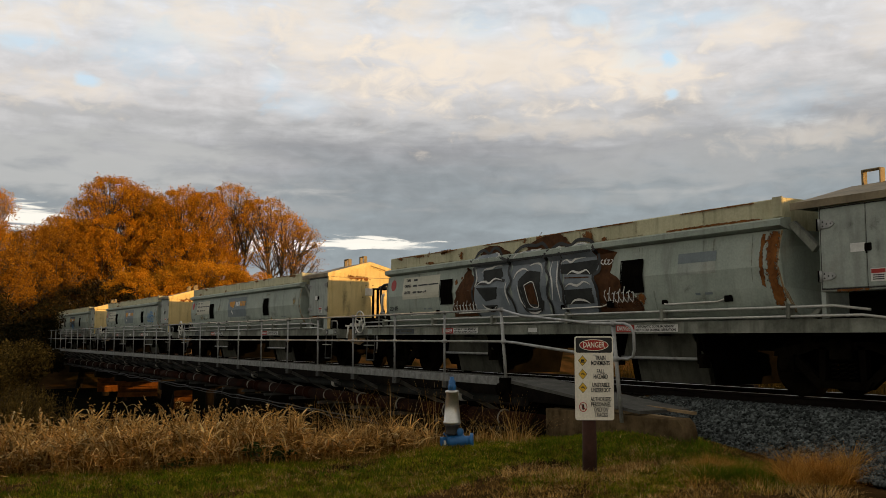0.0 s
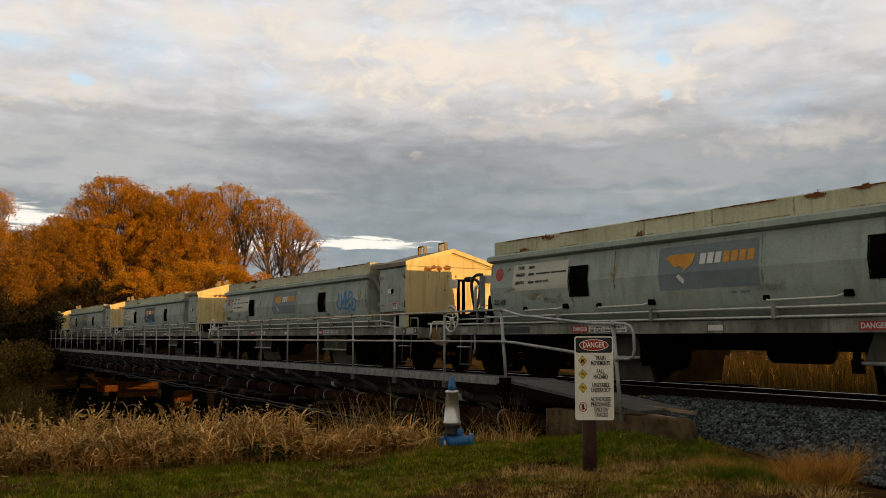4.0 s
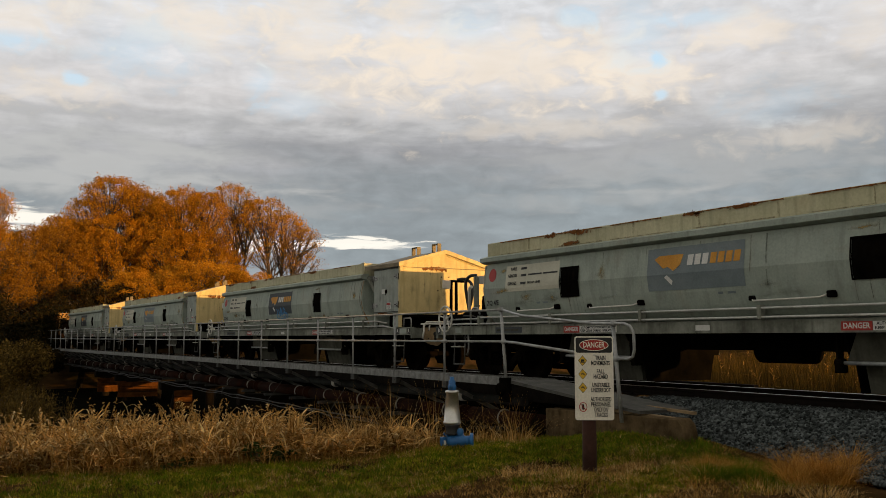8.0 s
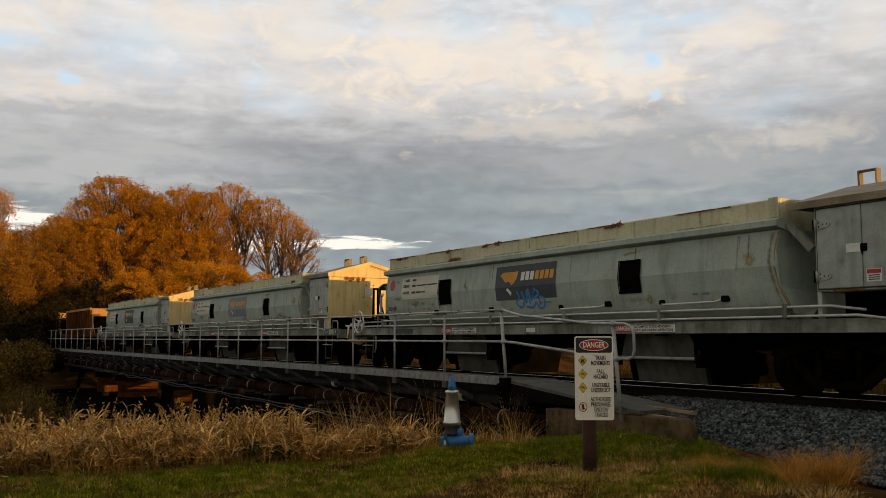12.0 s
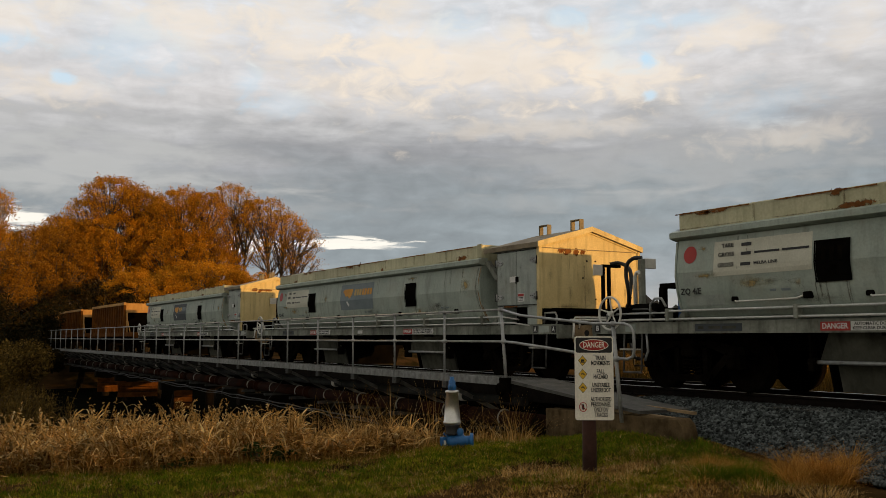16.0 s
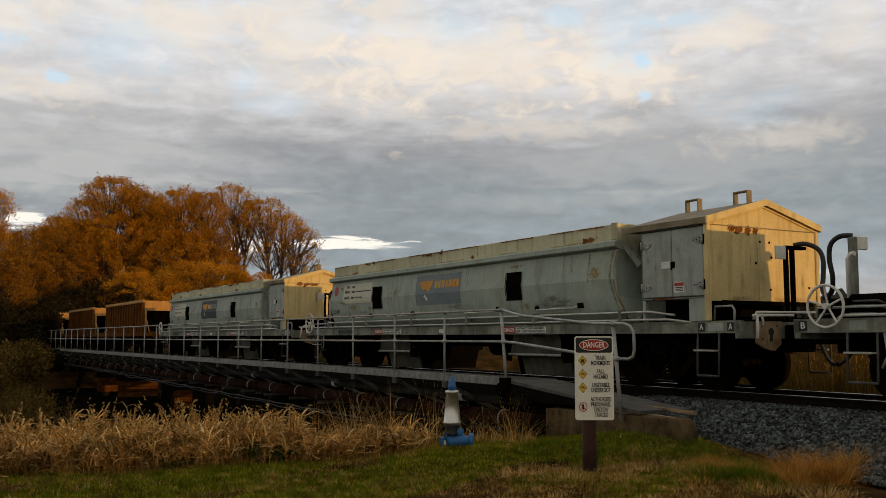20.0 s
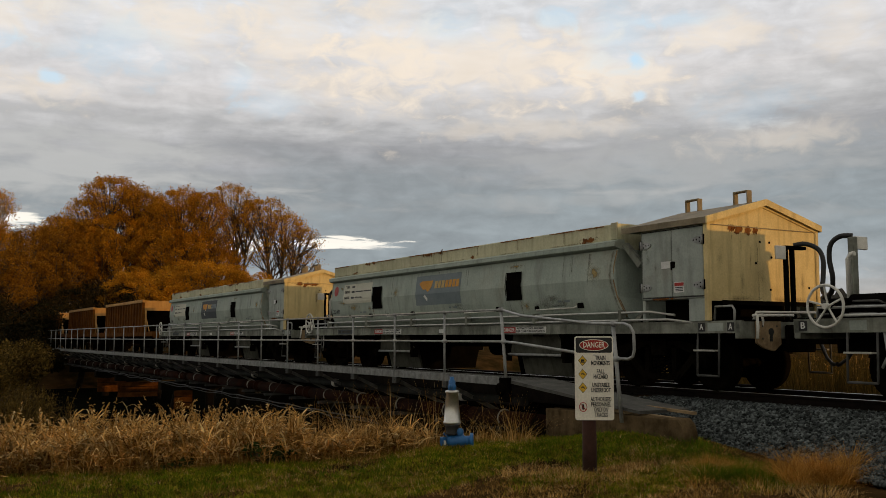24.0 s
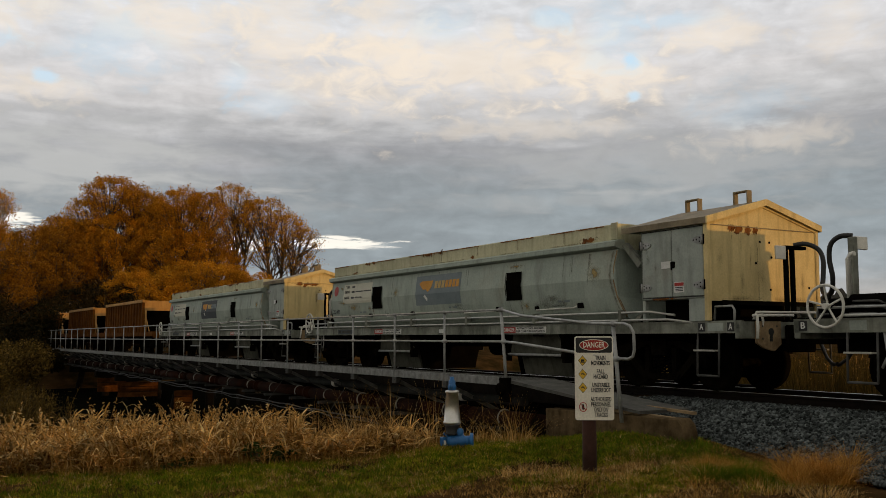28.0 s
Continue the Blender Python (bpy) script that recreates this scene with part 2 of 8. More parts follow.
RUST = (0.13, 0.055, 0.025)
M = {
    "grey": surface("weathered_grey_paint", (0.285, 0.335, 0.295), (0.395, 0.450, 0.400), 1.6, 0.6, 0, 0.06, 30, RUST, -0.06, 0.45, 0.06, stain=0.35),
    "cream": surface("weathered_cream_paint", (0.44, 0.425, 0.27), (0.60, 0.57, 0.39), 1.8, 0.65, 0, 0.08, 30, RUST, -0.03, 0.5, 0.10, stain=0.45),
    "endcream": surface("cream_end_paint", (0.58, 0.445, 0.205), (0.74, 0.60, 0.30), 1.7, 0.6, 0, 0.05, 35, RUST, -0.05, 0.55, 0.05, stain=0.35),
    "doorgrey": surface("door_grey_paint", (0.27, 0.305, 0.28), (0.39, 0.43, 0.395), 3.0, 0.55, 0, 0.05, 40, RUST, -0.05, 0.4, 0.06, stain=0.3),
    "sill": surface("dusty_sill_paint", (0.10, 0.105, 0.085), (0.31, 0.325, 0.28), 2.6, 0.75, 0, 0.15, 30, RUST, -0.02, 0.85),
    # the sill's dusty paint, darkened for the shade under the wagon
    "chute": surface("shade_dark_chute_paint", (0.035, 0.035, 0.028), (0.105, 0.105, 0.085), 1.8, 0.85, 0, 0.15, 30, RUST, -0.02, 0.6, spec=0.1),
    # shade under the wagons put into both colours; they also serve black fittings
    "under": surface("shade_black_underframe", (0.002, 0.002, 0.002), (0.007, 0.006, 0.005), 3.0, 0.9, 0, 0.2, 30, spec=0.0),
    "bogie": surface("shade_black_steel", (0.002, 0.0018, 0.0015), (0.009, 0.007, 0.005), 4.0, 0.9, 0, 0.25, 40, spec=0.0),
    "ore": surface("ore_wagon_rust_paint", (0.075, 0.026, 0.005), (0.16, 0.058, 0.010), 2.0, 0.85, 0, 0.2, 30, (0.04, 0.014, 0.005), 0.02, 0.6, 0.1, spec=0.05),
    # ore wagon paint lightened for the sun on ends and top chords
    "oreend": surface("ore_wagon_sunlit_paint", (0.34, 0.165, 0.04), (0.52, 0.29, 0.09), 2.0, 0.75, 0, 0.2, 30, RUST, 0.0, 0.4, 0.1),
    "roof": surface("dusty_roof_sheet", (0.17, 0.135, 0.085), (0.30, 0.245, 0.16), 2.4, 0.7, 0, 0.08, 30, RUST, 0.0, 0.4),
    "galv": surface("galvanised_steel", (0.25, 0.258, 0.258), (0.43, 0.437, 0.435), 6.0, 0.55, 0.35, 0.1, 60, RUST, -0.08, 0.5),
    "whitepipe": surface("white_worn_pipe", (0.55, 0.54, 0.50), (0.72, 0.71, 0.66), 5, 0.5, 0, 0.04, 50, RUST, -0.08),
    "palepipe": surface("pale_worn_air_pipe", (0.38, 0.38, 0.36), (0.60, 0.60, 0.57), 5, 0.4, 0.2, 0.04, 50, RUST, -0.06),
    "hose": surface("black_rubber_hose", (0.015, 0.015, 0.016), (0.03, 0.03, 0.03), 8, 0.5, 0, 0.1, 60),
    "steel": surface("bright_rail_steel", (0.40, 0.39, 0.38), (0.55, 0.54, 0.52), 8, 0.3, 0.9, 0.02, 60),
    # rail rust darkened for the shade along the track
    "railrust": surface("shade_dark_rusty_rail", (0.004, 0.003, 0.0025), (0.012, 0.008, 0.006), 8, 0.9, 0, 0.2, 60, spec=0.1),
    "chrome": surface("dull_zinc_hinge", (0.55, 0.55, 0.54), (0.70, 0.70, 0.68), 8, 0.35, 0.6, 0.03, 60),
    "concrete": surface("weathered_concrete", (0.055, 0.037, 0.018), (0.155, 0.108, 0.058), 4.5, 0.95, 0, 0.6, 35, (0.05, 0.036, 0.02), 0.03, 0.7, spec=0.05),
    # sleeper timber darkened for the shade between the rails
    "sleeper": surface("grey_timber_sleeper", (0.010, 0.008, 0.006), (0.03, 0.025, 0.02), 6, 0.9, 0, 0.4, 30, rnd=0.2),
    # bridge members and walkway bearers: shade under the bridge put into the colour
    "bridgeshade": surface("bridge_shade_black", (0.005, 0.004, 0.003), (0.018, 0.013, 0.009), 4, 0.95, 0, 0.4, 25, rnd=0.2, spec=0.08),
    "sedge": leafy("walkway_shade_blades", [(0.006, 0.006, 0.003), (0.014, 0.012, 0.005), (0.03, 0.022, 0.009)], trans=0.1),
    # trestle planks, coloured orange for the low sun that strikes them
    "timber": surface("sun_orange_bridge_timber", (0.06, 0.021, 0.005), (0.15, 0.056, 0.013), 4, 0.95, 0, 0.4, 25, rnd=0.3, spec=0.05),
    # galvanised steel darkened for the shade under the walkway and wagons
    "galvdull": surface("shade_dark_galvanised", (0.055, 0.056, 0.055), (0.125, 0.125, 0.12), 5.0, 0.75, 0.1, 0.1, 60, None, 0, 0.4, spec=0.1),
    "galvtoe": surface("worn_galvanised_channel", (0.13, 0.133, 0.13), (0.30, 0.303, 0.295), 9.0, 0.6, 0.15, 0.3, 60, RUST, -0.06, 0.7),
    "strap": surface("grimy_pale_strap", (0.28, 0.27, 0.24), (0.46, 0.45, 0.41), 5, 0.6, 0, 0.04, 50),
    "endrust": surface("flaking_end_plate_paint", (0.17, 0.11, 0.055), (0.38, 0.27, 0.15), 5, 0.8, 0, 0.2, 40, RUST, 0.0, 0.6),
    # bed below the loose stones, dark as the shaded gaps between them
    "stone": surface("ballast_gap_shade", (0.005, 0.005, 0.005), (0.020, 0.021, 0.020), 9, 0.85, 0, 0.3, 60),
    "pipe": surface("rusted_brown_pipe", (0.009, 0.0035, 0.0018), (0.045, 0.012, 0.0045), 2.5, 0.8, 0, 0.15, 40, rnd=0.2, spec=0.08),
    "greypipe": surface("dark_grey_pipe", (0.022, 0.024, 0.024), (0.045, 0.048, 0.047), 3, 0.7, 0, 0.1, 40, spec=0.1),
    "signwhite": surface("sign_white", (0.80, 0.76, 0.66), (0.88, 0.84, 0.74), 3, 0.45, 0, 0.02, 50, None, 0, 0.12),
    "black": surface("black_print", (0.012, 0.012, 0.012), (0.022, 0.022, 0.022), 5, 0.5, 0, 0.02, 50),
    "red": surface("red_print", (0.34, 0.025, 0.02), (0.45, 0.038, 0.028), 4, 0.5, 0, 0.02, 50),
    "yellow": surface("yellow_print", (0.68, 0.42, 0.03), (0.75, 0.48, 0.05), 4, 0.5, 0, 0.02, 50),
    "orange": surface("faded_orange_print", (0.55, 0.24, 0.02), (0.68, 0.33, 0.05), 2.5, 0.6, 0, 0.03, 40),
    "paleorange": surface("washed_out_orange_print", (0.50, 0.33, 0.10), (0.58, 0.40, 0.16), 2.5, 0.6, 0, 0.03, 40),
    "slate": surface("faded_slate_print", (0.13, 0.17, 0.19), (0.22, 0.26, 0.28), 1.5, 0.6, 0, 0.03, 40),
    "navy": surface("dark_slate_print", (0.035, 0.045, 0.055), (0.07, 0.08, 0.09), 1.5, 0.6, 0, 0.03, 40),
    "white": surface("white_print", (0.62, 0.62, 0.60), (0.74, 0.74, 0.72), 4, 0.55, 0, 0.02, 50),
    "palecream": surface("pale_cream_data_panel", (0.52, 0.51, 0.42), (0.62, 0.61, 0.51), 2.5, 0.6, 0, 0.03, 50, RUST, -0.06),
    "bluetag": surface("blue_spray_paint", (0.03, 0.17, 0.42), (0.06, 0.26, 0.55), 8, 0.6, 0, 0.03, 50),
    "graffgrey": surface("spray_grey", (0.11, 0.135, 0.16), (0.25, 0.285, 0.32), 1.6, 0.6, 0, 0.03, 40),
    "ochre": worn("thin_ochre_stain", (0.33, 0.24, 0.09), (0.44, 0.33, 0.15), 0.35, 1.25, 1.7, 7.0),
    "flake": worn("rust_in_flaked_paint", (0.10, 0.036, 0.012), (0.26, 0.105, 0.03), 0.38, 0.62, 1.9, 11.0),
    "run": worn("thin_rust_run", (0.15, 0.080, 0.032), (0.27, 0.16, 0.07), 0.3, 1.7, 1.5, 9.0),
    "grime": worn("soot_and_grime", (0.085, 0.080, 0.062), (0.15, 0.14, 0.11), 0.35, 2.1, 1.3, 5.0),
    "overspray": worn("sprayed_brown_ground", (0.050, 0.022, 0.010), (0.105, 0.047, 0.020), 0.10, 0.22, 0.35, 6.0),
    "bluepump": surface("blue_enamel", (0.02, 0.11, 0.30), (0.03, 0.17, 0.42), 6, 0.35, 0, 0.04, 60),
    "bottle": surface("blue_air_vessel", (0.02, 0.06, 0.18), (0.03, 0.09, 0.25), 6, 0.4, 0, 0.04, 60),
    "stainless": surface("brushed_stainless", (0.56, 0.55, 0.52), (0.70, 0.69, 0.66), 10, 0.36, 0.85, 0.02, 80),
    "post": surface("dark_stained_log", (0.035, 0.014, 0.010), (0.075, 0.032, 0.022), 5, 0.85, 0, 0.4, 30, None, 0, 0.4),
    "bark": surface("willow_bark", (0.05, 0.035, 0.022), (0.12, 0.085, 0.055), 4, 0.9, 0, 0.4, 20),
    "water": surface("shade_black_water", (0.003, 0.003, 0.002), (0.006, 0.006, 0.004), 1, 0.6, 0, 0.08, 6, spec=0.0),
    "grating": surface("galvanised_grating", (0.05, 0.05, 0.046), (0.115, 0.112, 0.10), 5, 0.7, 0.1, 0.3, 80, RUST, -0.04, 0.5),
    "leaf_gold": leafy("golden_willow_leaves", [(0.27, 0.108, 0.007), (0.45, 0.200, 0.013), (0.60, 0.295, 0.024), (0.37, 0.165, 0.014), (0.72, 0.395, 0.045)], trans=0.36),
    "leaf_brown": leafy("brown_willow_leaves", [(0.15, 0.068, 0.009), (0.29, 0.138, 0.016), (0.46, 0.235, 0.030)], trans=0.3),
    "leaf_dark": leafy("dark_hedge_and_shaded_leaves", [(0.008, 0.009, 0.004), (0.02, 0.017, 0.006), (0.05, 0.03, 0.009)], trans=0.2),
    "reed": leafy("dry_reed", [(0.14, 0.062, 0.012), (0.50, 0.265, 0.068), (0.84, 0.53, 0.19), (0.28, 0.14, 0.032), (0.93, 0.70, 0.34)], trans=0.25, patch_size=3.2, low=0.34, high=1.6),
    "drygrass": leafy("dry_grass", [(0.16, 0.076, 0.016), (0.36, 0.20, 0.047), (0.60, 0.37, 0.105)], trans=0.25, patch_size=4.5, low=0.2, high=1.5),
    "grass": leafy("green_grass", [(0.055, 0.098, 0.003), (0.14, 0.185, 0.005), (0.28, 0.265, 0.012), (0.52, 0.36, 0.055)], trans=0.3, patch_size=4.5, low=0.2, high=1.6),
    "rank": leafy("rank_green_grass", [(0.035, 0.08, 0.003), (0.085, 0.145, 0.006), (0.18, 0.215, 0.014)], trans=0.25, patch_size=2.0, low=0.5, high=1.4),
    "tussock": leafy("rusty_tussock_grass", [(0.26, 0.11, 0.018), (0.55, 0.26, 0.05), (0.82, 0.48, 0.13)], trans=0.3, patch_size=5.0, low=0.35, high=1.4),
    "paddock": leafy("paddock_grass", [(0.030, 0.024, 0.005), (0.070, 0.046, 0.010), (0.13, 0.08, 0.022)], trans=0.25),
    "scrub": leafy("brown_scrub", [(0.035, 0.025, 0.006), (0.10, 0.062, 0.013), (0.24, 0.145, 0.034)], trans=0.2),
    "weed": leafy("green_weed", [(0.03, 0.05, 0.012), (0.05, 0.08, 0.02), (0.07, 0.10, 0.025)], trans=0.25),
}


def ground_material():
    m = bpy.data.materials.new("ground_soil_and_turf")
    m.use_nodes = True
    n, l = m.node_tree.nodes, m.node_tree.links
    p = n["Principled BSDF"]
    p.inputs["Roughness"].default_value = 0.95
    p.inputs["Specular IOR Level"].default_value = 0.0
    tc = n.new("ShaderNodeTexCoord")
    a = n.new("ShaderNodeTexNoise")
    a.inputs["Scale"].default_value = 0.8
    a.inputs["Detail"].default_value = 8
    r = n.new("ShaderNodeValToRGB")
    r.color_ramp.elements[0].position, r.color_ramp.elements[1].position = 0.38, 0.66
    r.color_ramp.elements[0].color = (0.018, 0.014, 0.005, 1)
    r.color_ramp.elements[1].color = (0.075, 0.040, 0.016, 1)
    l.new(tc.outputs["Object"], a.inputs["Vector"])
    l.new(a.outputs["Fac"], r.inputs[0])
    b = n.new("ShaderNodeTexNoise")
    b.inputs["Scale"].default_value = 25
    b.inputs["Detail"].default_value = 6
    l.new(tc.outputs["Object"], b.inputs["Vector"])
    mr = n.new("ShaderNodeMapRange")
    mr.inputs["To Min"].default_value, mr.inputs["To Max"].default_value = 0.5, 1.5
    l.new(b.outputs["Fac"], mr.inputs["Value"])
    s = n.new("ShaderNodeVectorMath")
    s.operation = 'SCALE'
    l.new(r.outputs[0], s.inputs[0])
    l.new(mr.outputs[0], s.inputs["Scale"])
    l.new(s.outputs[0], p.inputs["Base Color"])
    bp = n.new("ShaderNodeBump")
    bp.inputs["Strength"].default_value = 0.5
    bp.inputs["Distance"].default_value = 0.03
    l.new(b.outputs["Fac"], bp.inputs["Height"])
    l.new(bp.outputs[0], p.inputs["Normal"])
    return m


M["ground"] = ground_material()

# ---- mesh helpers ----


def box(bm, x0, x1, y0, y1, z0, z1, bev=0.0):
    vs = [bm.verts.new((x, y, z)) for x in (x0, x1) for y in (y0, y1) for z in (z0, z1)]
    fs = [bm.faces.new([vs[i] for i in q]) for q in ((0, 1, 3, 2), (4, 6, 7, 5), (0, 4, 5, 1), (2, 3, 7, 6), (0, 2, 6, 4), (1, 5, 7, 3))]
    if bev:
        es = list({e for f in fs for e in f.edges})
        bmesh.ops.bevel(bm, geom=es, offset=bev, segments=1, affect='EDGES')


def tube(bm, pts, r, n=8, cap=True):
    """A tube along the points; r one radius or one for each point."""
    pts = [Vector(p) for p in pts]
    rs = r if isinstance(r, (list, tuple)) else [r] * len(pts)
    rings = []
    ref = None
    for i, p in enumerate(pts):
        d = (pts[min(i + 1, len(pts) - 1)] - pts[max(i - 1, 0)]).normalized()
        if ref is None:
            ref = d.orthogonal().normalized()
        ref = (ref - d * ref.dot(d)).normalized()
        s = d.cross(ref)
        rings.append([bm.verts.new(p + rs[i] * (math.cos(2 * math.pi * k / n) * ref + math.sin(2 * math.pi * k / n) * s)) for k in range(n)])
    for a, b in zip(rings, rings[1:]):
        for k in range(n):
            f = bm.faces.new((a[k], a[(k + 1) % n], b[(k + 1) % n], b[k]))
            f.smooth = n > 5
    if cap and n > 2:
        bm.faces.new(rings[0][::-1])
        bm.faces.new(rings[-1])


def smooth(pts, m=5):
    """More points along a curve through pts."""
    P = [Vector(p) for p in pts]
    line = []
    for i in range(len(P) - 1):
        p0, p1, p2, p3 = P[max(i - 1, 0)], P[i], P[i + 1], P[min(i + 2, len(P) - 1)]
        for k in range(m):
            a = k / m
            line.append(p1 + 0.5 * a * ((p2 - p0) + a * (2 * p0 - 5 * p1 + 4 * p2 - p3 + a * (3 * (p1 - p2) + p3 - p0))))
    return line + [P[-1]]


def lathe(bm, prof, centre, axis=(0, 0, 1), n=24):
    """A body of revolution: prof of (radius, height) along axis from centre."""
    q = Vector((0, 0, 1)).rotation_difference(Vector(axis))
    c = Vector(centre)
    rings = [[bm.verts.new(c + q @ Vector((r * math.cos(2 * math.pi * k / n), r * math.sin(2 * math.pi * k / n), h))) for k in range(n)] for r, h in prof]
    for a, b in zip(rings, rings[1:]):
        for k in range(n):
            bm.faces.new((a[k], a[(k + 1) % n], b[(k + 1) % n], b[k])).smooth = True
    bm.faces.new(rings[0][::-1])
    bm.faces.new(rings[-1])


def prism(bm, poly, a, b, axis='y'):
    """A flat polygon of (u, v) pushed from a to b along an axis: 'y' has u=x v=z, 'x' has u=y v=z, 'z' has u=x v=y."""
    def at(u, v, w):
        return {'y': (u, w, v), 'x': (w, u, v), 'z': (u, v, w)}[axis]
    lo = [bm.verts.new(at(u, v, a)) for u, v in poly]
    hi = [bm.verts.new(at(u, v, b)) for u, v in poly]
    bm.faces.new(lo)
    bm.faces.new(hi[::-1])
    for i in range(len(poly)):
        j = (i + 1) % len(poly)
        bm.faces.new((lo[j], lo[i], hi[i], hi[j]))


def part(name, bm, material, parent=None, label="", place=None):
    """Links a bmesh as one mesh object under a thing or a part."""
    bmesh.ops.recalc_face_normals(bm, faces=bm.faces)
    me = bpy.data.meshes.new(name)
    bm.to_mesh(me)
    bm.free()
    me.materials.append(material)
    ob = new(name, me)
    if parent is not None:
        ob.parent = parent
    if place is not None:
        ob.matrix_basis = place
    if label:
        ob["label"] = label
    return ob


def share(name, mesh, parent, place=None):
    ob = new(name, mesh)
    ob.parent = parent
    if place is not None:
        ob.matrix_basis = place
    return ob


def arrays(name, verts, faces, material, parent=None):
    """A mesh from numpy arrays: faces of one size."""
    me = bpy.data.meshes.new(name)
    k = faces.shape[1]
    me.vertices.add(len(verts))
    me.vertices.foreach_set("co", np.ascontiguousarray(verts, dtype=np.float32).ravel())
    me.loops.add(faces.size)
    me.loops.foreach_set("vertex_index", np.ascontiguousarray(faces, dtype=np.int32).ravel())
    me.polygons.add(len(faces))
    me.polygons.foreach_set("loop_start", np.arange(0, faces.size, k, dtype=np.int32))
    me.polygons.foreach_set("loop_total", np.full(len(faces), k, dtype=np.int32))
    me.update(calc_edges=True)
    me.materials.append(material)
    ob = new(name, me)
    if parent is not None:
        ob.parent = parent
    return ob


def words(name, text, size, material, parent, place, width=None, label=""):
    """Lettering as a mesh; width squeezes the line to that length, the line is centred on the place."""
    cu = bpy.data.curves.new(name, 'FONT')
    cu.body = text
    cu.size = size
    cu.align_x, cu.align_y = 'CENTER', 'CENTER'
    cu.resolution_u = 2
    cu.extrude = 0.001
    cu.offset = 0.022 * size
    tmp = bpy.data.objects.new(name, cu)
    scene.collection.objects.link(tmp)
    bpy.context.view_layer.update()
    me = bpy.data.meshes.new_from_object(tmp.evaluated_get(bpy.context.evaluated_depsgraph_get()))
    bpy.data.objects.remove(tmp)
    bpy.data.curves.remove(cu)
    if width:
        xs = [v.co.x for v in me.vertices]
        k = width / (max(xs) - min(xs))
        for v in me.vertices:
            v.co.x *= k
    me.materials.clear()
    me.materials.append(material)
    ob = new(name, me)
    ob.parent = parent
    ob.matrix_basis = place
    if label:
        ob["label"] = label
    return ob


def thing(name, label, category, group="", place=None):
    e = new(name)
    e.empty_display_size = 0.2
    if place is not None:
        e.matrix_basis = place
    return tagged(e, label, category, group)

# ---- sky of drifting cloud ----

# azimuth, elevation, half width, half height, strength
CREAM = [(145.6, 16.6, 6.5, 1.55, 0.68), (151.2, 17.3, 2.1, 2.8, 0.55), (157.6, 18.2, 2.4, 2.1, 0.5), (164.4, 18.4, 3.6, 1.2, 0.6), (173.9, 17.7, 2.6, 1.0, 0.5), (137.0, 15.5, 3.0, 1.0, 0.7), (131.0, 17.6, 2.2, 0.8, 0.6),
         (139.3, 17.1, 1.7, 1.4, 0.4), (172.5, 13.9, 2.7, 0.7, 0.5), (154.8, 15.3, 2.1, 1.0, 0.35), (142.2, 12.7, 4.8, 0.5, 0.35), (127.8, 11.6, 3.6, 0.7, 0.35), (123.8, 17.2, 1.4, 1.0, 0.35), (126.6, 3.7, 1.75, 0.24, 0.5)]
BLUE = [(174.0, 16.4, 1.45, 0.55, 0.7), (170.9, 14.7, 0.6, 0.35, 0.8), (167.3, 16.6, 2.8, 1.7, 0.4), (160.3, 15.1, 1.0, 1.0, 0.4), (136.0, 16.55, 0.52, 0.41, 1.0), (135.7, 14.4, 0.39, 0.28, 0.8), (136.9, 17.9, 2.0, 2.1, 0.4),
        (140.3, 19.2, 1.35, 0.62, 0.6), (133.3, 18.6, 1.9, 0.5, 0.5), (129.3, 13.2, 2.7, 1.4, 0.25), (147.4, 18.8, 2.1, 1.0, 0.35), (158.2, 13.9, 2.0, 0.86, 0.3)]
GAPS = [(155.0, 5.76, 2.74, 0.31, 1.0), (152.9, 5.57, 1.72, 0.17, 0.7), (173.9, 6.67, 1.73, 0.55, 1.0), (159.4, 5.63, 2.0, 0.41, 0.9), (165.1, 6.08, 1.9, 0.35, 0.6)]
# paler grey banks low in the sky
PALE = [(170.0, 9.8, 7.5, 1.8, 0.85), (134.0, 10.4, 8.0, 1.5, 0.5), (160.0, 7.6, 5.0, 0.5, 0.35), (140.0, 8.3, 7.0, 0.45, 0.3), (130.0, 7.0, 5.0, 0.35, 0.25)]
DARK = [(149.1, 11.6, 10.4, 0.76, 0.30), (132.2, 10.4, 8.2, 0.86, 0.2), (169.4, 12.9, 8.0, 0.41, 0.25), (152.6, 7.3, 6.9, 1.0, 0.15), (137.0, 13.35, 1.3, 0.41, 0.25), (128.1, 13.0, 1.8, 0.35, 0.3)]


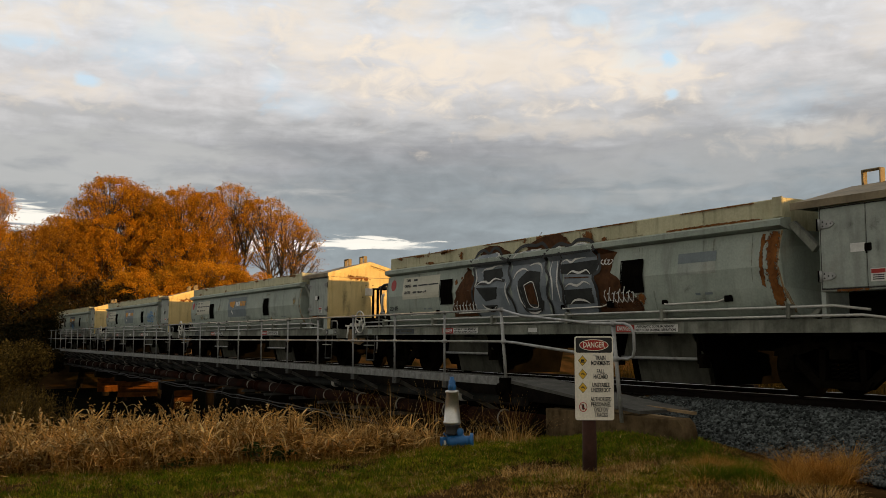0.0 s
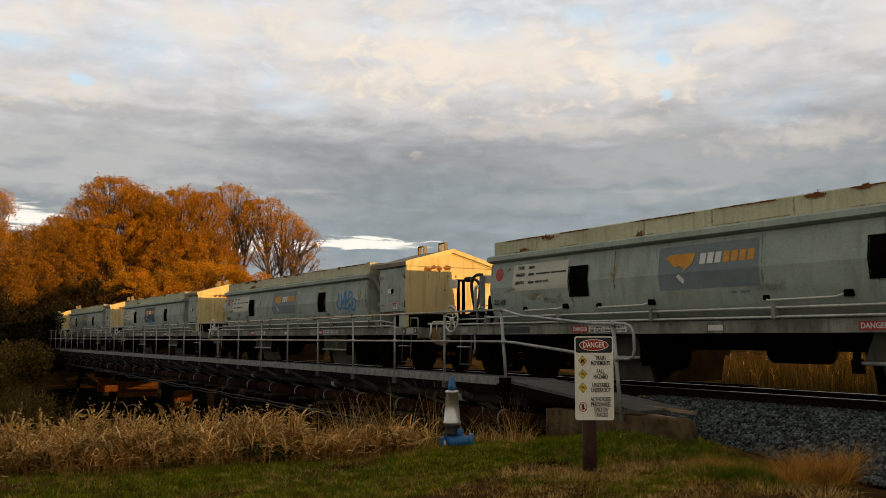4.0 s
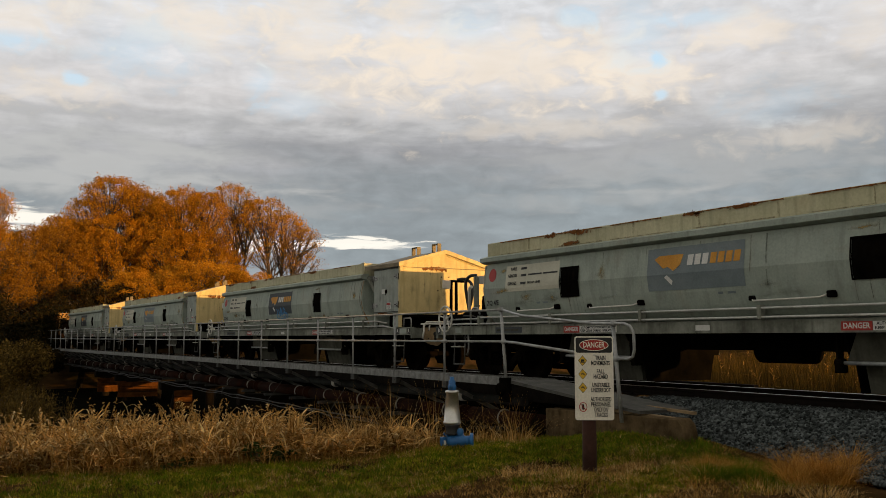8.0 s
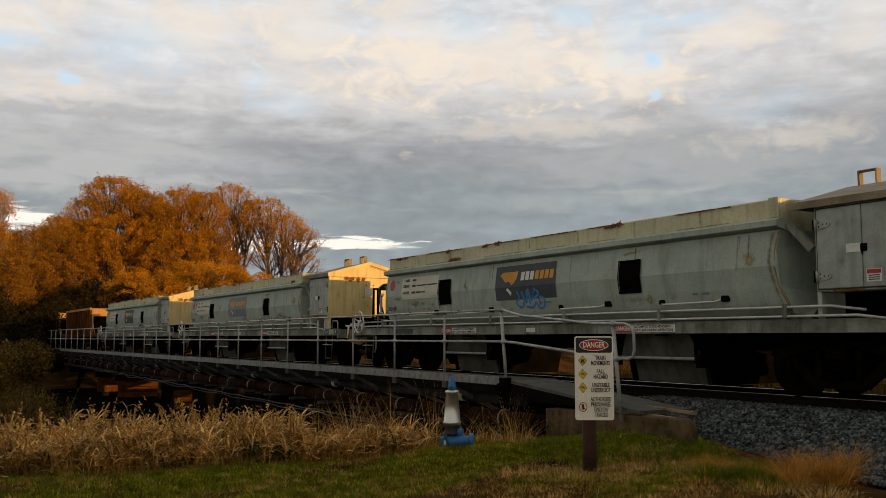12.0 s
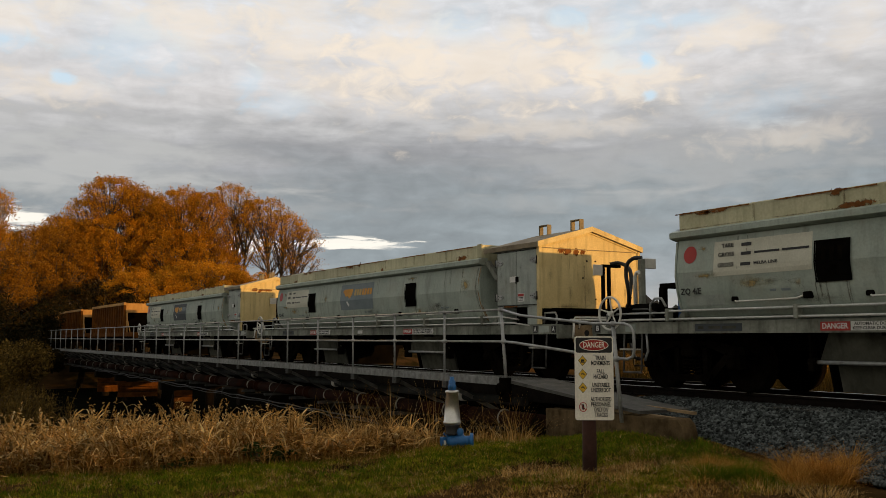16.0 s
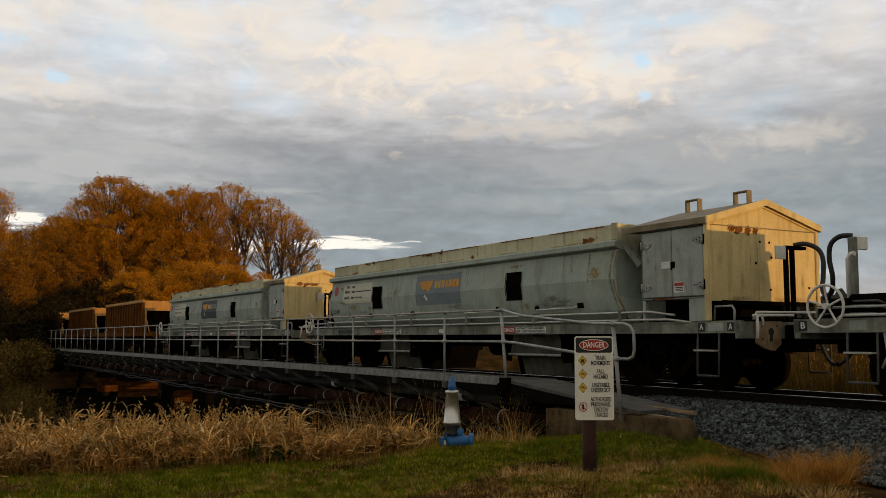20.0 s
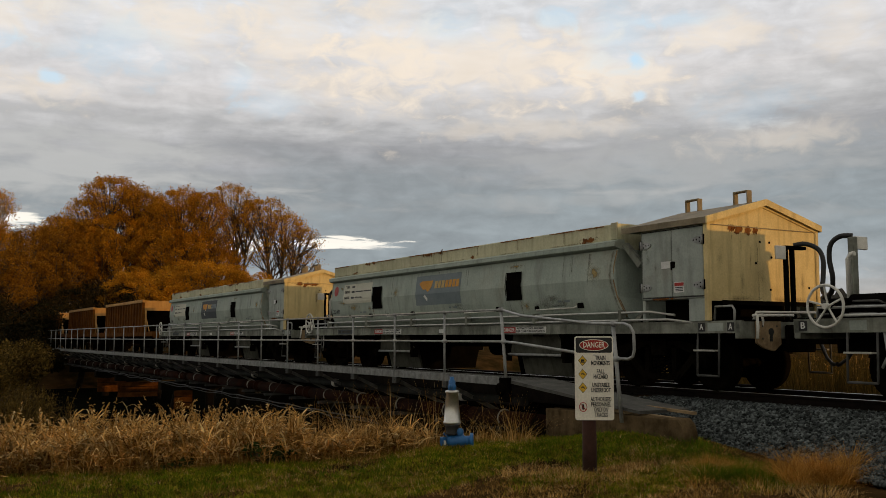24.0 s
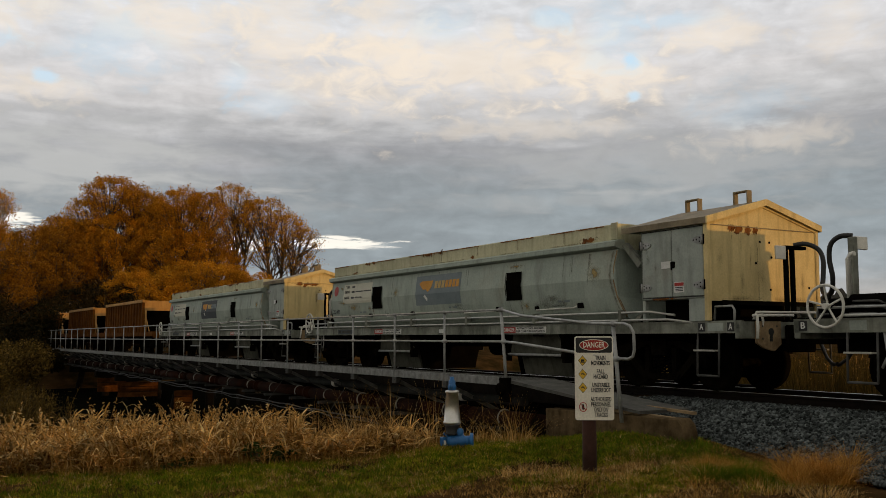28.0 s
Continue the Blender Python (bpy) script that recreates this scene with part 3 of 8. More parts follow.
def cloud_sky():
    """A far shell of cloud over the bridge side of the place; its map is azimuth and elevation in degrees."""
    r, n_az, n_el = 2400.0, 120, 46
    verts, faces, uv = [], [], []
    for j in range(n_el + 1):
        el = -2 + j * 1.0
        for i in range(n_az + 1):
            az = 90 + i * 1.0
            verts.append((r * math.cos(radians(el)) * math.cos(radians(az)), r * math.cos(radians(el)) * math.sin(radians(az)), r * math.sin(radians(el))))
            uv.append((az, el))
    for j in range(n_el):
        for i in range(n_az):
            a = j * (n_az + 1) + i
            faces.append((a, a + 1, a + n_az + 2, a + n_az + 1))
    me = bpy.data.meshes.new("cloud_sky")
    me.from_pydata(verts, [], faces)
    lay = me.uv_layers.new(name="degrees")
    for lp in me.loops:
        lay.data[lp.index].uv = uv[lp.vertex_index]
    m = bpy.data.materials.new("cloud_cover")
    m.use_nodes = True
    n, l = m.node_tree.nodes, m.node_tree.links
    n.clear()
    out = n.new("ShaderNodeOutputMaterial")
    em = n.new("ShaderNodeEmission")
    em.inputs["Strength"].default_value = 1.13
    l.new(em.outputs[0], out.inputs["Surface"])
    tc = n.new("ShaderNodeUVMap")
    sep = n.new("ShaderNodeSeparateXYZ")
    l.new(tc.outputs[0], sep.inputs[0])

    def noise_at(sx, sy, detail, rough=0.55, dist=0.0, off=0.0):
        mp = n.new("ShaderNodeMapping")
        mp.inputs["Scale"].default_value = (sx, sy, 1)
        mp.inputs["Location"].default_value = (off, off * 0.7, 0)
        l.new(tc.outputs[0], mp.inputs[0])
        t = n.new("ShaderNodeTexNoise")
        t.inputs["Scale"].default_value = 1.0
        t.inputs["Detail"].default_value = detail
        t.inputs["Roughness"].default_value = rough
        t.inputs["Distortion"].default_value = dist
        l.new(mp.outputs[0], t.inputs["Vector"])
        return t.outputs["Fac"]

    def maths(op, a, b=None, c=None):
        t = n.new("ShaderNodeMath")
        t.operation = op
        for i, v in enumerate((a, b, c)):
            if v is None:
                continue
            if isinstance(v, (int, float)):
                t.inputs[i].default_value = v
            else:
                l.new(v, t.inputs[i])
        return t.outputs[0]

    big = noise_at(0.11, 0.34, 7, 0.6, 0.4)
    mid = noise_at(0.26, 0.95, 8, 0.52, 0.3, 3.0)
    puff = noise_at(0.5, 0.85, 7, 0.56, 0.5, 11.0)
    wisp = noise_at(0.22, 2.2, 7, 0.62, 0.3, 7.0)
    # wavy height for the layered base colour
    e = maths('ADD', sep.outputs[1], maths('MULTIPLY', maths('SUBTRACT', big, 0.5), 4.5))
    e = maths('ADD', e, maths('MULTIPLY', maths('SUBTRACT', wisp, 0.5), 1.7))
    tilt = maths('MULTIPLY', maths('SUBTRACT', sep.outputs[0], 150.0), 0.035)
    e = maths('ADD', e, tilt)
    ramp = n.new("ShaderNodeValToRGB")
    stops = [(0.0, (0.42, 0.41, 0.40)), (0.06, (0.38, 0.38, 0.38)), (0.15, (0.318, 0.358, 0.39)), (0.24, (0.262, 0.306, 0.338)), (0.36, (0.250, 0.290, 0.320)), (0.45, (0.256, 0.286, 0.314)),
             (0.54, (0.318, 0.33, 0.355)), (0.62, (0.455, 0.465, 0.485)), (0.72, (0.57, 0.57, 0.59)), (0.88, (0.60, 0.62, 0.66)), (1.0, (0.60, 0.63, 0.675))]
    els = ramp.color_ramp.elements
    els[0].position, els[0].color = stops[0][0], (*stops[0][1], 1)
    els[1].position, els[1].color = stops[-1][0], (*stops[-1][1], 1)
    for pos, c in stops[1:-1]:
        x = els.new(pos)
        x.color = (*c, 1)
    l.new(maths('DIVIDE', e, 21.0), ramp.inputs[0])
    col = ramp.outputs[0]
    # grain of the cloud
    shade = n.new("ShaderNodeMapRange")
    shade.inputs["From Min"].default_value, shade.inputs["From Max"].default_value = 0.3, 0.7
    shade.inputs["To Min"].default_value, shade.inputs["To Max"].default_value = 0.89, 1.12
    l.new(mid, shade.inputs["Value"])
    sc = n.new("ShaderNodeVectorMath")
    sc.operation = 'SCALE'
    l.new(col, sc.inputs[0])
    l.new(shade.outputs[0], sc.inputs["Scale"])
    lumps = n.new("ShaderNodeMapRange")
    lumps.inputs["From Min"].default_value, lumps.inputs["From Max"].default_value = 0.3, 0.7
    lumps.inputs["To Min"].default_value, lumps.inputs["To Max"].default_value = 0.90, 1.10
    l.new(puff, lumps.inputs["Value"])
    s2 = n.new("ShaderNodeVectorMath")
    s2.operation = 'SCALE'
    l.new(sc.outputs[0], s2.inputs[0])
    l.new(lumps.outputs[0], s2.inputs["Scale"])
    col = s2.outputs[0]
    tints = {'cream': (0.84, 0.75, 0.645), 'blue': (0.50, 0.69, 0.86), 'white': (0.90, 0.88, 0.82), 'dark': (0.22, 0.235, 0.262), 'pale': (0.46, 0.475, 0.485)}
    for kind, (az, el, hw, hh, s) in [(k, b) for k, bs in (('dark', DARK), ('pale', PALE), ('cream', CREAM), ('blue', BLUE), ('white', GAPS)) for b in bs]:
        soft = 1.5 if kind in ('white', 'blue') else 1.9
        nz = maths('SUBTRACT', {'white': wisp, 'cream': puff, 'blue': puff}.get(kind, mid), 0.5)
        dx = maths('DIVIDE', maths('SUBTRACT', sep.outputs[0], az), hw * soft)
        dy = maths('DIVIDE', maths('SUBTRACT', sep.outputs[1], el), hh * soft)
        d = maths('SQRT', maths('ADD', maths('MULTIPLY', dx, dx), maths('MULTIPLY', dy, dy)))
        d = maths('ADD', d, maths('MULTIPLY', nz, 2.6 if kind != 'white' else 4.5))
        mr = n.new("ShaderNodeMapRange")
        mr.interpolation_type = 'SMOOTHSTEP'
        mr.inputs["From Min"].default_value, mr.inputs["From Max"].default_value = 1.0, 0.1 if kind != 'white' else 0.5
        mr.inputs["To Max"].default_value = s * 0.95
        l.new(d, mr.inputs["Value"])
        mx = n.new("ShaderNodeMix")
        mx.data_type = 'RGBA'
        mx.inputs["B"].default_value = (*tints[kind], 1)
        l.new(mr.outputs[0], mx.inputs["Factor"])
        l.new(col, mx.inputs["A"])
        col = mx.outputs["Result"]
    l.new(col, em.inputs["Color"])
    me.materials.append(m)
    return tagged(new("cloud_sky", me), "grey and cream evening cloud with small blue gaps", "sky", kind="structure")


CLOUDS = cloud_sky()

# ---- ground ----


def sm(a, b, x):
    t = np.clip((x - a) / (b - a), 0, 1)
    return t * t * (3 - 2 * t)


def ground_z(x, y):
    """Height of the land: lawn by the camera, the creek's hollow, the railway bank and the paddock behind."""
    x, y = np.asarray(x, float), np.asarray(y, float)
    z = -0.70 + 0.09 * sm(4.0, 6.5, y) + 0 * x
    edge = -11.0 - 0.25 * np.sin(y * 0.9) - 3.6 * sm(10, 14, y)
    bed = -2.25 + 0.5 * np.sin(x * 0.3) * 0.2
    creek = sm(0.0, 3.6, edge - x) * sm(-66, -58, x)
    z = z * (1 - creek) + bed * creek
    bank = sm(9.2, 10.5, y) * (1 - sm(13.0, 14.6, y)) * sm(-12.2, -10.6, x)
    z = z + bank * (-0.34 - z)
    z = z + 0.15 * sm(7.2, 8.3, y) * (1 - sm(8.9, 9.4, y)) * sm(-11.0, -9.6, x) * (1 - sm(-8.6, -7.6, x))
    behind = sm(13.0, 15.0, y) * (1 - creek)
    z = z + behind * (-0.45 - z)
    farleft = 1 - sm(-66, -58, x)
    z = z + farleft * (-0.55 - z) * sm(5, 9, y)
    z = z + 0.035 * np.sin(x * 1.7 + y) * np.sin(y * 1.3 - 0.6 * x) * (1 - bank)
    return z


def spaced(lo, hi, step, far):
    a = list(np.arange(lo, hi + 1e-6, step))
    d = step
    left, right = [lo], [hi]
    while left[-1] > -far:
        d *= 1.35
        left.append(left[-1] - d)
        right.append(right[-1] + d)
    return np.array(sorted(left[1:]) + a + right[1:])


def ground():
    xs, ys = spaced(-68, 4, 0.45, 2600), spaced(-3, 20, 0.3, 2600)
    X, Y = np.meshgrid(xs, ys)
    Z = ground_z(X, Y)
    v = np.stack([X.ravel(), Y.ravel(), Z.ravel()], 1)
    nx = len(xs)
    i = np.arange((len(ys) - 1) * nx).reshape(-1, nx)[:, :-1].ravel()
    f = np.stack([i, i + 1, i + nx + 1, i + nx], 1)
    ob = arrays("ground", v, f, M["ground"])
    ob.data.polygons.foreach_set("use_smooth", np.ones(len(f), dtype=bool))
    return tagged(ob, "mown turf and bare soil beside a creek", "ground", kind="structure")


ground()
# water without reflections, its near-black colour stands for the hollow's shade
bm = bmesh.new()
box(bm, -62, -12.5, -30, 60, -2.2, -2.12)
tagged(part("water", bm, M["water"]), "still creek water, black for the shade under the bridge", "water", kind="structure")

# ---- track ----
YC = 11.59                                # centre line of the track
GAUGE = 0.5335


def rail_profile():
    return [(-0.065, -0.15), (0.065, -0.15), (0.065, -0.138), (0.012, -0.12), (0.012, -0.04), (0.034, -0.03), (0.034, -0.004), (0.026, 0.0), (-0.026, 0.0), (-0.034, -0.004), (-0.034, -0.03), (-0.012, -0.04), (-0.012, -0.12), (-0.065, -0.138)]


def track():
    t = thing("railway_track", "narrow-gauge railway track with worn steel rails on timber sleepers", "railway track")
    for s in (-1, 1):
        bm = bmesh.new()
        prism(bm, [(YC + s * (GAUGE + 0.034) + u, v) for u, v in rail_profile()], -160, 60, 'x')
        rail = part("rail", bm, M["railrust"], t, "rusty rail with a bright running surface")
        bm = bmesh.new()
        box(bm, -160, 60, YC + s * (GAUGE + 0.034) - 0.027, YC + s * (GAUGE + 0.034) + 0.027, 0.0, 0.004)
        part("running_surface", bm, M["steel"], rail)
    bm = bmesh.new()
    box(bm, -0.11, 0.11, -0.95, 0.95, -0.29, -0.152, 0.012)
    first = part("sleeper", bm, M["sleeper"], t, place=pose(0, YC, 0))
    bm = bmesh.new()
    box(bm, -0.07, 0.07, -0.12, 0.12, -0.152, -0.14)
    tube(bm, [(0.05, -0.08, -0.14), (0.05, -0.08, -0.11)], 0.016, 6)
    tube(bm, [(-0.05, 0.08, -0.14), (-0.05, 0.08, -0.11)], 0.016, 6)
    plate = part("rail_plate", bm, M["railrust"], first, place=pose(0, -GAUGE - 0.034, 0))
    rng = random.Random(4)
    for i in range(1, 130):
        x = 20 - i * 0.66
        s = share("sleeper", first.data, t, pose(x + rng.uniform(-0.02, 0.02), YC + rng.uniform(-0.03, 0.03), 0, 0, 0, rng.uniform(-1, 1)))
        if x > -40:
            share("rail_plate", plate.data, s, pose(0, -GAUGE - 0.034, 0))
    return t


track()


def stones(name, n, region, seed, zf, size=(0.022, 0.05)):
    """Loose stone as one sheet of small broken lumps."""
    rng = np.random.default_rng(seed)
    x0, x1, y0, y1 = region
    base = np.array([(1, 0, 0), (-1, 0, 0), (0, 1, 0), (0, -1, 0), (0, 0, 1), (0, 0, -1)], float)
    tri = np.array([(0, 2, 4), (2, 1, 4), (1, 3, 4), (3, 0, 4), (2, 0, 5), (1, 2, 5), (3, 1, 5), (0, 3, 5)])
    c = np.stack([rng.uniform(x0, x1, n), rng.uniform(y0, y1, n)], 1)
    keep = zf(c[:, 0], c[:, 1])
    ok = ~np.isnan(keep)
    c, keep = c[ok], keep[ok]
    n = len(c)
    r = rng.uniform(*size, n)
    v = base[None] * (1 + rng.uniform(-0.45, 0.45, (n, 6, 1))) * r[:, None, None] * np.array([1.15, 1.0, 0.8])
    a = rng.uniform(0, 6.28, n)
    b = rng.uniform(-0.7, 0.7, n)
    ca, sa, cb, sb = np.cos(a)[:, None], np.sin(a)[:, None], np.cos(b)[:, None], np.sin(b)[:, None]
    x, y, z = v[..., 0].copy(), v[..., 1].copy(), v[..., 2].copy()
    y, z = y * cb - z * sb, y * sb + z * cb
    x, y = x * ca - y * sa, x * sa + y * ca
    v = np.stack([x + c[:, :1], y + c[:, 1:], z + keep[:, None]], 2).reshape(-1, 3)
    f = (tri[None] + 6 * np.arange(n)[:, None, None]).reshape(-1, 3)
    return arrays(name, v, f, STONE)


def stone_material():
    m = leafy("crushed_blue_metal", [(0.012, 0.014, 0.014), (0.050, 0.057, 0.057), (0.165, 0.185, 0.185), (0.022, 0.026, 0.026)], 0.85, 0, 9.0, 0.4, 1.4)
    return m


STONE = stone_material()


def ballast_z(x, y):
    """Ballast shoulder: level by the sleepers, then down a slope to the grass."""
    crest, foot = 10.35, 9.15 - 0.9 * sm(-8.5, -5.5, np.asarray(x))
    z = -0.115 - 0.46 * np.clip((crest - y) / (crest - foot), 0, 1) - 0.03
    z = np.where(y < foot, np.nan, z)
    return np.where((x < -11.6) | ((y < 9.35) & (x < -9.2)), np.nan, z)


def ballast():
    xs, ys = np.arange(-11.6, 30, 0.3), np.arange(8.1, 13.9, 0.15)
    bm = bmesh.new()
    g = {}
    for i, x in enumerate(xs):
        for j, y in enumerate(ys):
            z = float(ballast_z(x, y if y < 12 else 2 * YC - y))
            if not math.isnan(z):
                g[i, j] = bm.verts.new((x, y, z - 0.02))
    for (i, j) in list(g):
        q = [g.get(k) for k in ((i, j), (i + 1, j), (i + 1, j + 1), (i, j + 1))]
        if all(q):
            bm.faces.new(q)
    ob = part("ballast_bed", bm, M["stone"])
    tagged(ob, "crushed-stone ballast bed, near black for shade between stones", "ballast", kind="structure")
    tagged(stones("ballast_stones", 56000, (-11.6, 0.0, 8.2, 11.0), 3, ballast_z, (0.013, 0.035)), "loose grey crushed ballast stones beside the rails", "ballast", kind="stuff")


ballast()

# ---- bridge ----


def bridge():
    b = thing("railway_bridge", "low timber and steel railway bridge over a creek", "bridge")
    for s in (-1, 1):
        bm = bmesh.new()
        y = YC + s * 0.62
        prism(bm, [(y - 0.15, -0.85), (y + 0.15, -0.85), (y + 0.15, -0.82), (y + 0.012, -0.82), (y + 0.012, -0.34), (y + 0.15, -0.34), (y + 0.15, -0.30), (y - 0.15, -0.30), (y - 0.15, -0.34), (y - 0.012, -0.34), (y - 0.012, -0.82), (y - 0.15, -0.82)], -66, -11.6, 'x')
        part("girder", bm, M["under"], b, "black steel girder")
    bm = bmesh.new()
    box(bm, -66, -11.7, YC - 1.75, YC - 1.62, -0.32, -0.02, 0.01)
    part("edge_beam", bm, M["bridgeshade"], b, "edge beam, black for the shade under the bridge")
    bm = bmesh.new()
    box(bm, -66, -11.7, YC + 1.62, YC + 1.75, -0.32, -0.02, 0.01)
    part("edge_beam", bm, M["bridgeshade"], b)
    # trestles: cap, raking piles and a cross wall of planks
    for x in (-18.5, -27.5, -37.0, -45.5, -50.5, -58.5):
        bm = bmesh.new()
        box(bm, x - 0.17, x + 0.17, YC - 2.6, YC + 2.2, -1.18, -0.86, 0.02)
        cap = part("cap_beam", bm, M["bridgeshade"], b, "square cap beam, black for the bridge's shade")
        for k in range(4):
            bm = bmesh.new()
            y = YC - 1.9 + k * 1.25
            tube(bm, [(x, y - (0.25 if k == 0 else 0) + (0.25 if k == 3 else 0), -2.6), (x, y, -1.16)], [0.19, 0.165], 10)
            part("bridge_leg", bm, M["bridgeshade"], cap)
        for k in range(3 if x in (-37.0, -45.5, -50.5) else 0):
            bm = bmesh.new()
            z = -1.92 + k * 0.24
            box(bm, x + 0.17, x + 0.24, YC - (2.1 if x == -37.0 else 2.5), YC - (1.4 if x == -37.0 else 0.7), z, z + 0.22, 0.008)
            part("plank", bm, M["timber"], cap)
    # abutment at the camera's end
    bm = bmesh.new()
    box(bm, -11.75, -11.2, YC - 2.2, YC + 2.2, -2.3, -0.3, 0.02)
    part("abutment", bm, M["bridgeshade"], b, "abutment, black for the shade under the bridge")
    bm = bmesh.new()
    box(bm, -66.8, -66.0, YC - 2.6, YC + 2.6, -2.3, -0.3, 0.02)
    part("abutment", bm, M["concrete"], b)
    return b


bridge()

# concrete wing wall with a sloping top, at the foot of the ramp
bm = bmesh.new()
prism(bm, [(-11.4, -1.2), (-8.56, -1.2), (-8.56, -0.36), (-8.59, -0.26), (-8.68, -0.185), (-11.4, -0.225)], 8.42, 8.66, 'y')
bmesh.ops.bevel(bm, geom=list(bm.edges), offset=0.015, segments=1, affect='EDGES')
tagged(part("wing_wall", bm, M["concrete"]), "low weathered concrete wing wall beside the ballast", "retaining wall", kind="structure")

for x0, y0, x1, y1, z in ((-10.2, 8.50, -8.75, 8.60, -0.178), (-9.9, 8.84, -8.9, 8.95, -0.12)):
    bm = bmesh.new()
    d = Vector((x1 - x0, y1 - y0, 0)).normalized()
    s = Vector((-d.y, d.x, 0)) * 0.035
    lo = [bm.verts.new((x + k * s.x, y + k * s.y, z + h - 0.05 * (x > -9.2))) for h in (0, 0.035) for x, y, k in ((x0, y0, -1), (x1, y1, -1), (x1, y1, 1), (x0, y0, 1))]
    for q in ((0, 1, 2, 3), (7, 6, 5, 4), (0, 4, 5, 1), (1, 5, 6, 2), (2, 6, 7, 3), (3, 7, 4, 0)):
        bm.faces.new([lo[i] for i in q])
    tagged(part("edging_board", bm, M["endrust"]), "weathered tan timber edging board on the wing wall", "board")

# ---- walkway with handrail ----
PX0, PY, STEP = -63.62, 8.36, 1.8987


def walkway():
    w = thing("bridge_walkway", "galvanised steel walkway with a two-bar handrail along the bridge", "walkway")
    top, mid, deck = 1.26, 0.754, 0.151
    n = 27
    bm = bmesh.new()
    tube(bm, [(0, 0, deck - 0.06), (0, 0, top)], 0.020, 8)
    lathe(bm, [(0.036, -0.03), (0.04, 0), (0.036, 0.03)], (0, 0, mid), n=8)
    lathe(bm, [(0.036, -0.03), (0.04, 0), (0.036, 0.03)], (0, 0, top), n=8)
    first = part("post", bm, M["galv"], w, place=pose(PX0, PY, 0))
    bm = bmesh.new()
    box(bm, -0.075, 0.075, -0.016, 0.10, deck - 0.20, deck - 0.088, 0.006)
    tube(bm, [(-0.03, -0.016, deck - 0.14), (-0.03, -0.03, deck - 0.14)], 0.012, 6)
    tube(bm, [(0.03, -0.016, deck - 0.14), (0.03, -0.03, deck - 0.14)], 0.012, 6)
    foot = part("post_foot", bm, M["galvdull"], w, "bolted steel foot block", place=pose(PX0, PY, 0))
    bm = bmesh.new()
    prism(bm, [(0.08, deck - 0.13), (1.5, -0.64), (1.5, -0.70), (0.08, deck - 0.19)], -0.03, 0.03, 'x')
    prism(bm, [(0.08, deck - 0.125), (1.5, -0.635), (1.5, -0.64), (0.08, deck - 0.13)], -0.045, 0.045, 'x')
    brace = part("brace", bm, M["galvtoe"], w, "diagonal galvanised bracket", place=pose(PX0, PY, 0))
    bm = bmesh.new()
    box(bm, 0.015, STEP - 0.015, 0.02, 0.98, deck - 0.035, deck, 0.004)
    for k in range(9):
        y = 0.10 + k * 0.1
        box(bm, 0.02, STEP - 0.02, y, y + 0.012, deck, deck + 0.006)
    panel = part("grating", bm, M["grating"], w, "galvanised floor grating panel", place=pose(PX0, PY, 0))
    bm = bmesh.new()
    box(bm, -0.01, STEP - 0.012, -0.012, 0.012, deck - 0.085, deck + 0.045, 0.003)
    kick = part("toe_board", bm, M["galvtoe"], w, place=pose(PX0, PY, 0))
    bm = bmesh.new()
    box(bm, -0.04, 0.04, 0.0, 2.0, deck - 0.13, deck - 0.04, 0.005)
    bearer = part("bearer", bm, M["bridgeshade"], w, place=pose(PX0, PY, 0))
    for i in range(n):
        x = PX0 + STEP * i
        if i:
            share("post", first.data, w, pose(x, PY, 0, 0, 0, 0))
            share("brace", brace.data, w, pose(x, PY, 0))
            share("post_foot", foot.data, w, pose(x, PY, 0))
            share("bearer", bearer.data, w, pose(x, PY, 0))
        if i:
            share("grating", panel.data, w, pose(x, PY, 0))
            share("toe_board", kick.data, w, pose(x, PY, 0))
    end = PX0 + STEP * 27 - 0.02          # leaning end post
    for z in (top, mid):
        bm = bmesh.new()
        tube(bm, [(PX0 - 0.02, PY, z), (end - (0.10 if z == top else 0), PY, z)], 0.018, 8)
        part("handrail", bm, M["galv"], w)
    bm = bmesh.new()
    tube(bm, [(end + 0.06, PY, deck - 0.2), (end - 0.10, PY, top)], 0.026, 8)
    for z, x in ((top, end - 0.1), (mid, end - 0.03)):
        lathe(bm, [(0.038, -0.035), (0.044, 0), (0.038, 0.035)], (x, PY, z), n=8)
    part("end_post", bm, M["galv"], w, "leaning end post of the handrail")
    bm = bmesh.new()
    box(bm, end - 0.1, end + 0.12, PY - 0.05, PY + 0.05, deck - 0.34, deck + 0.04, 0.01)
    lathe(bm, [(0.09, -0.05), (0.11, 0), (0.09, 0.05)], (end - 0.02, PY - 0.06, deck - 0.14), (0, 1, 0), 10)
    part("end_bracket", bm, M["bogie"], w, "dark rusted end bracket")
    # the falling rails of the ramp, and the gate loop at its foot
    gx = -9.80
    bm = bmesh.new()
    loop = [(end - 0.10, PY, top), (end + 0.45, PY, 1.155), (gx - 0.4, PY, 1.01), (gx + 0.25, PY, 1.0), (gx + 0.36, PY, 0.97), (gx + 0.43, PY, 0.88), (gx + 0.44, PY, 0.66), (gx + 0.41, PY, 0.57), (gx + 0.32, PY, 0.535), (gx + 0.06, PY, 0.535)]
    tube(bm, loop, 0.021, 8)
    part("ramp_rail", bm, M["galv"], w)
    bm = bmesh.new()
    tube(bm, [(end - 0.03, PY, mid), (end + 0.3, PY, 0.735), (gx + 0.06, PY, 0.535)], 0.022, 8)
    part("ramp_rail", bm, M["galv"], w)
    bm = bmesh.new()
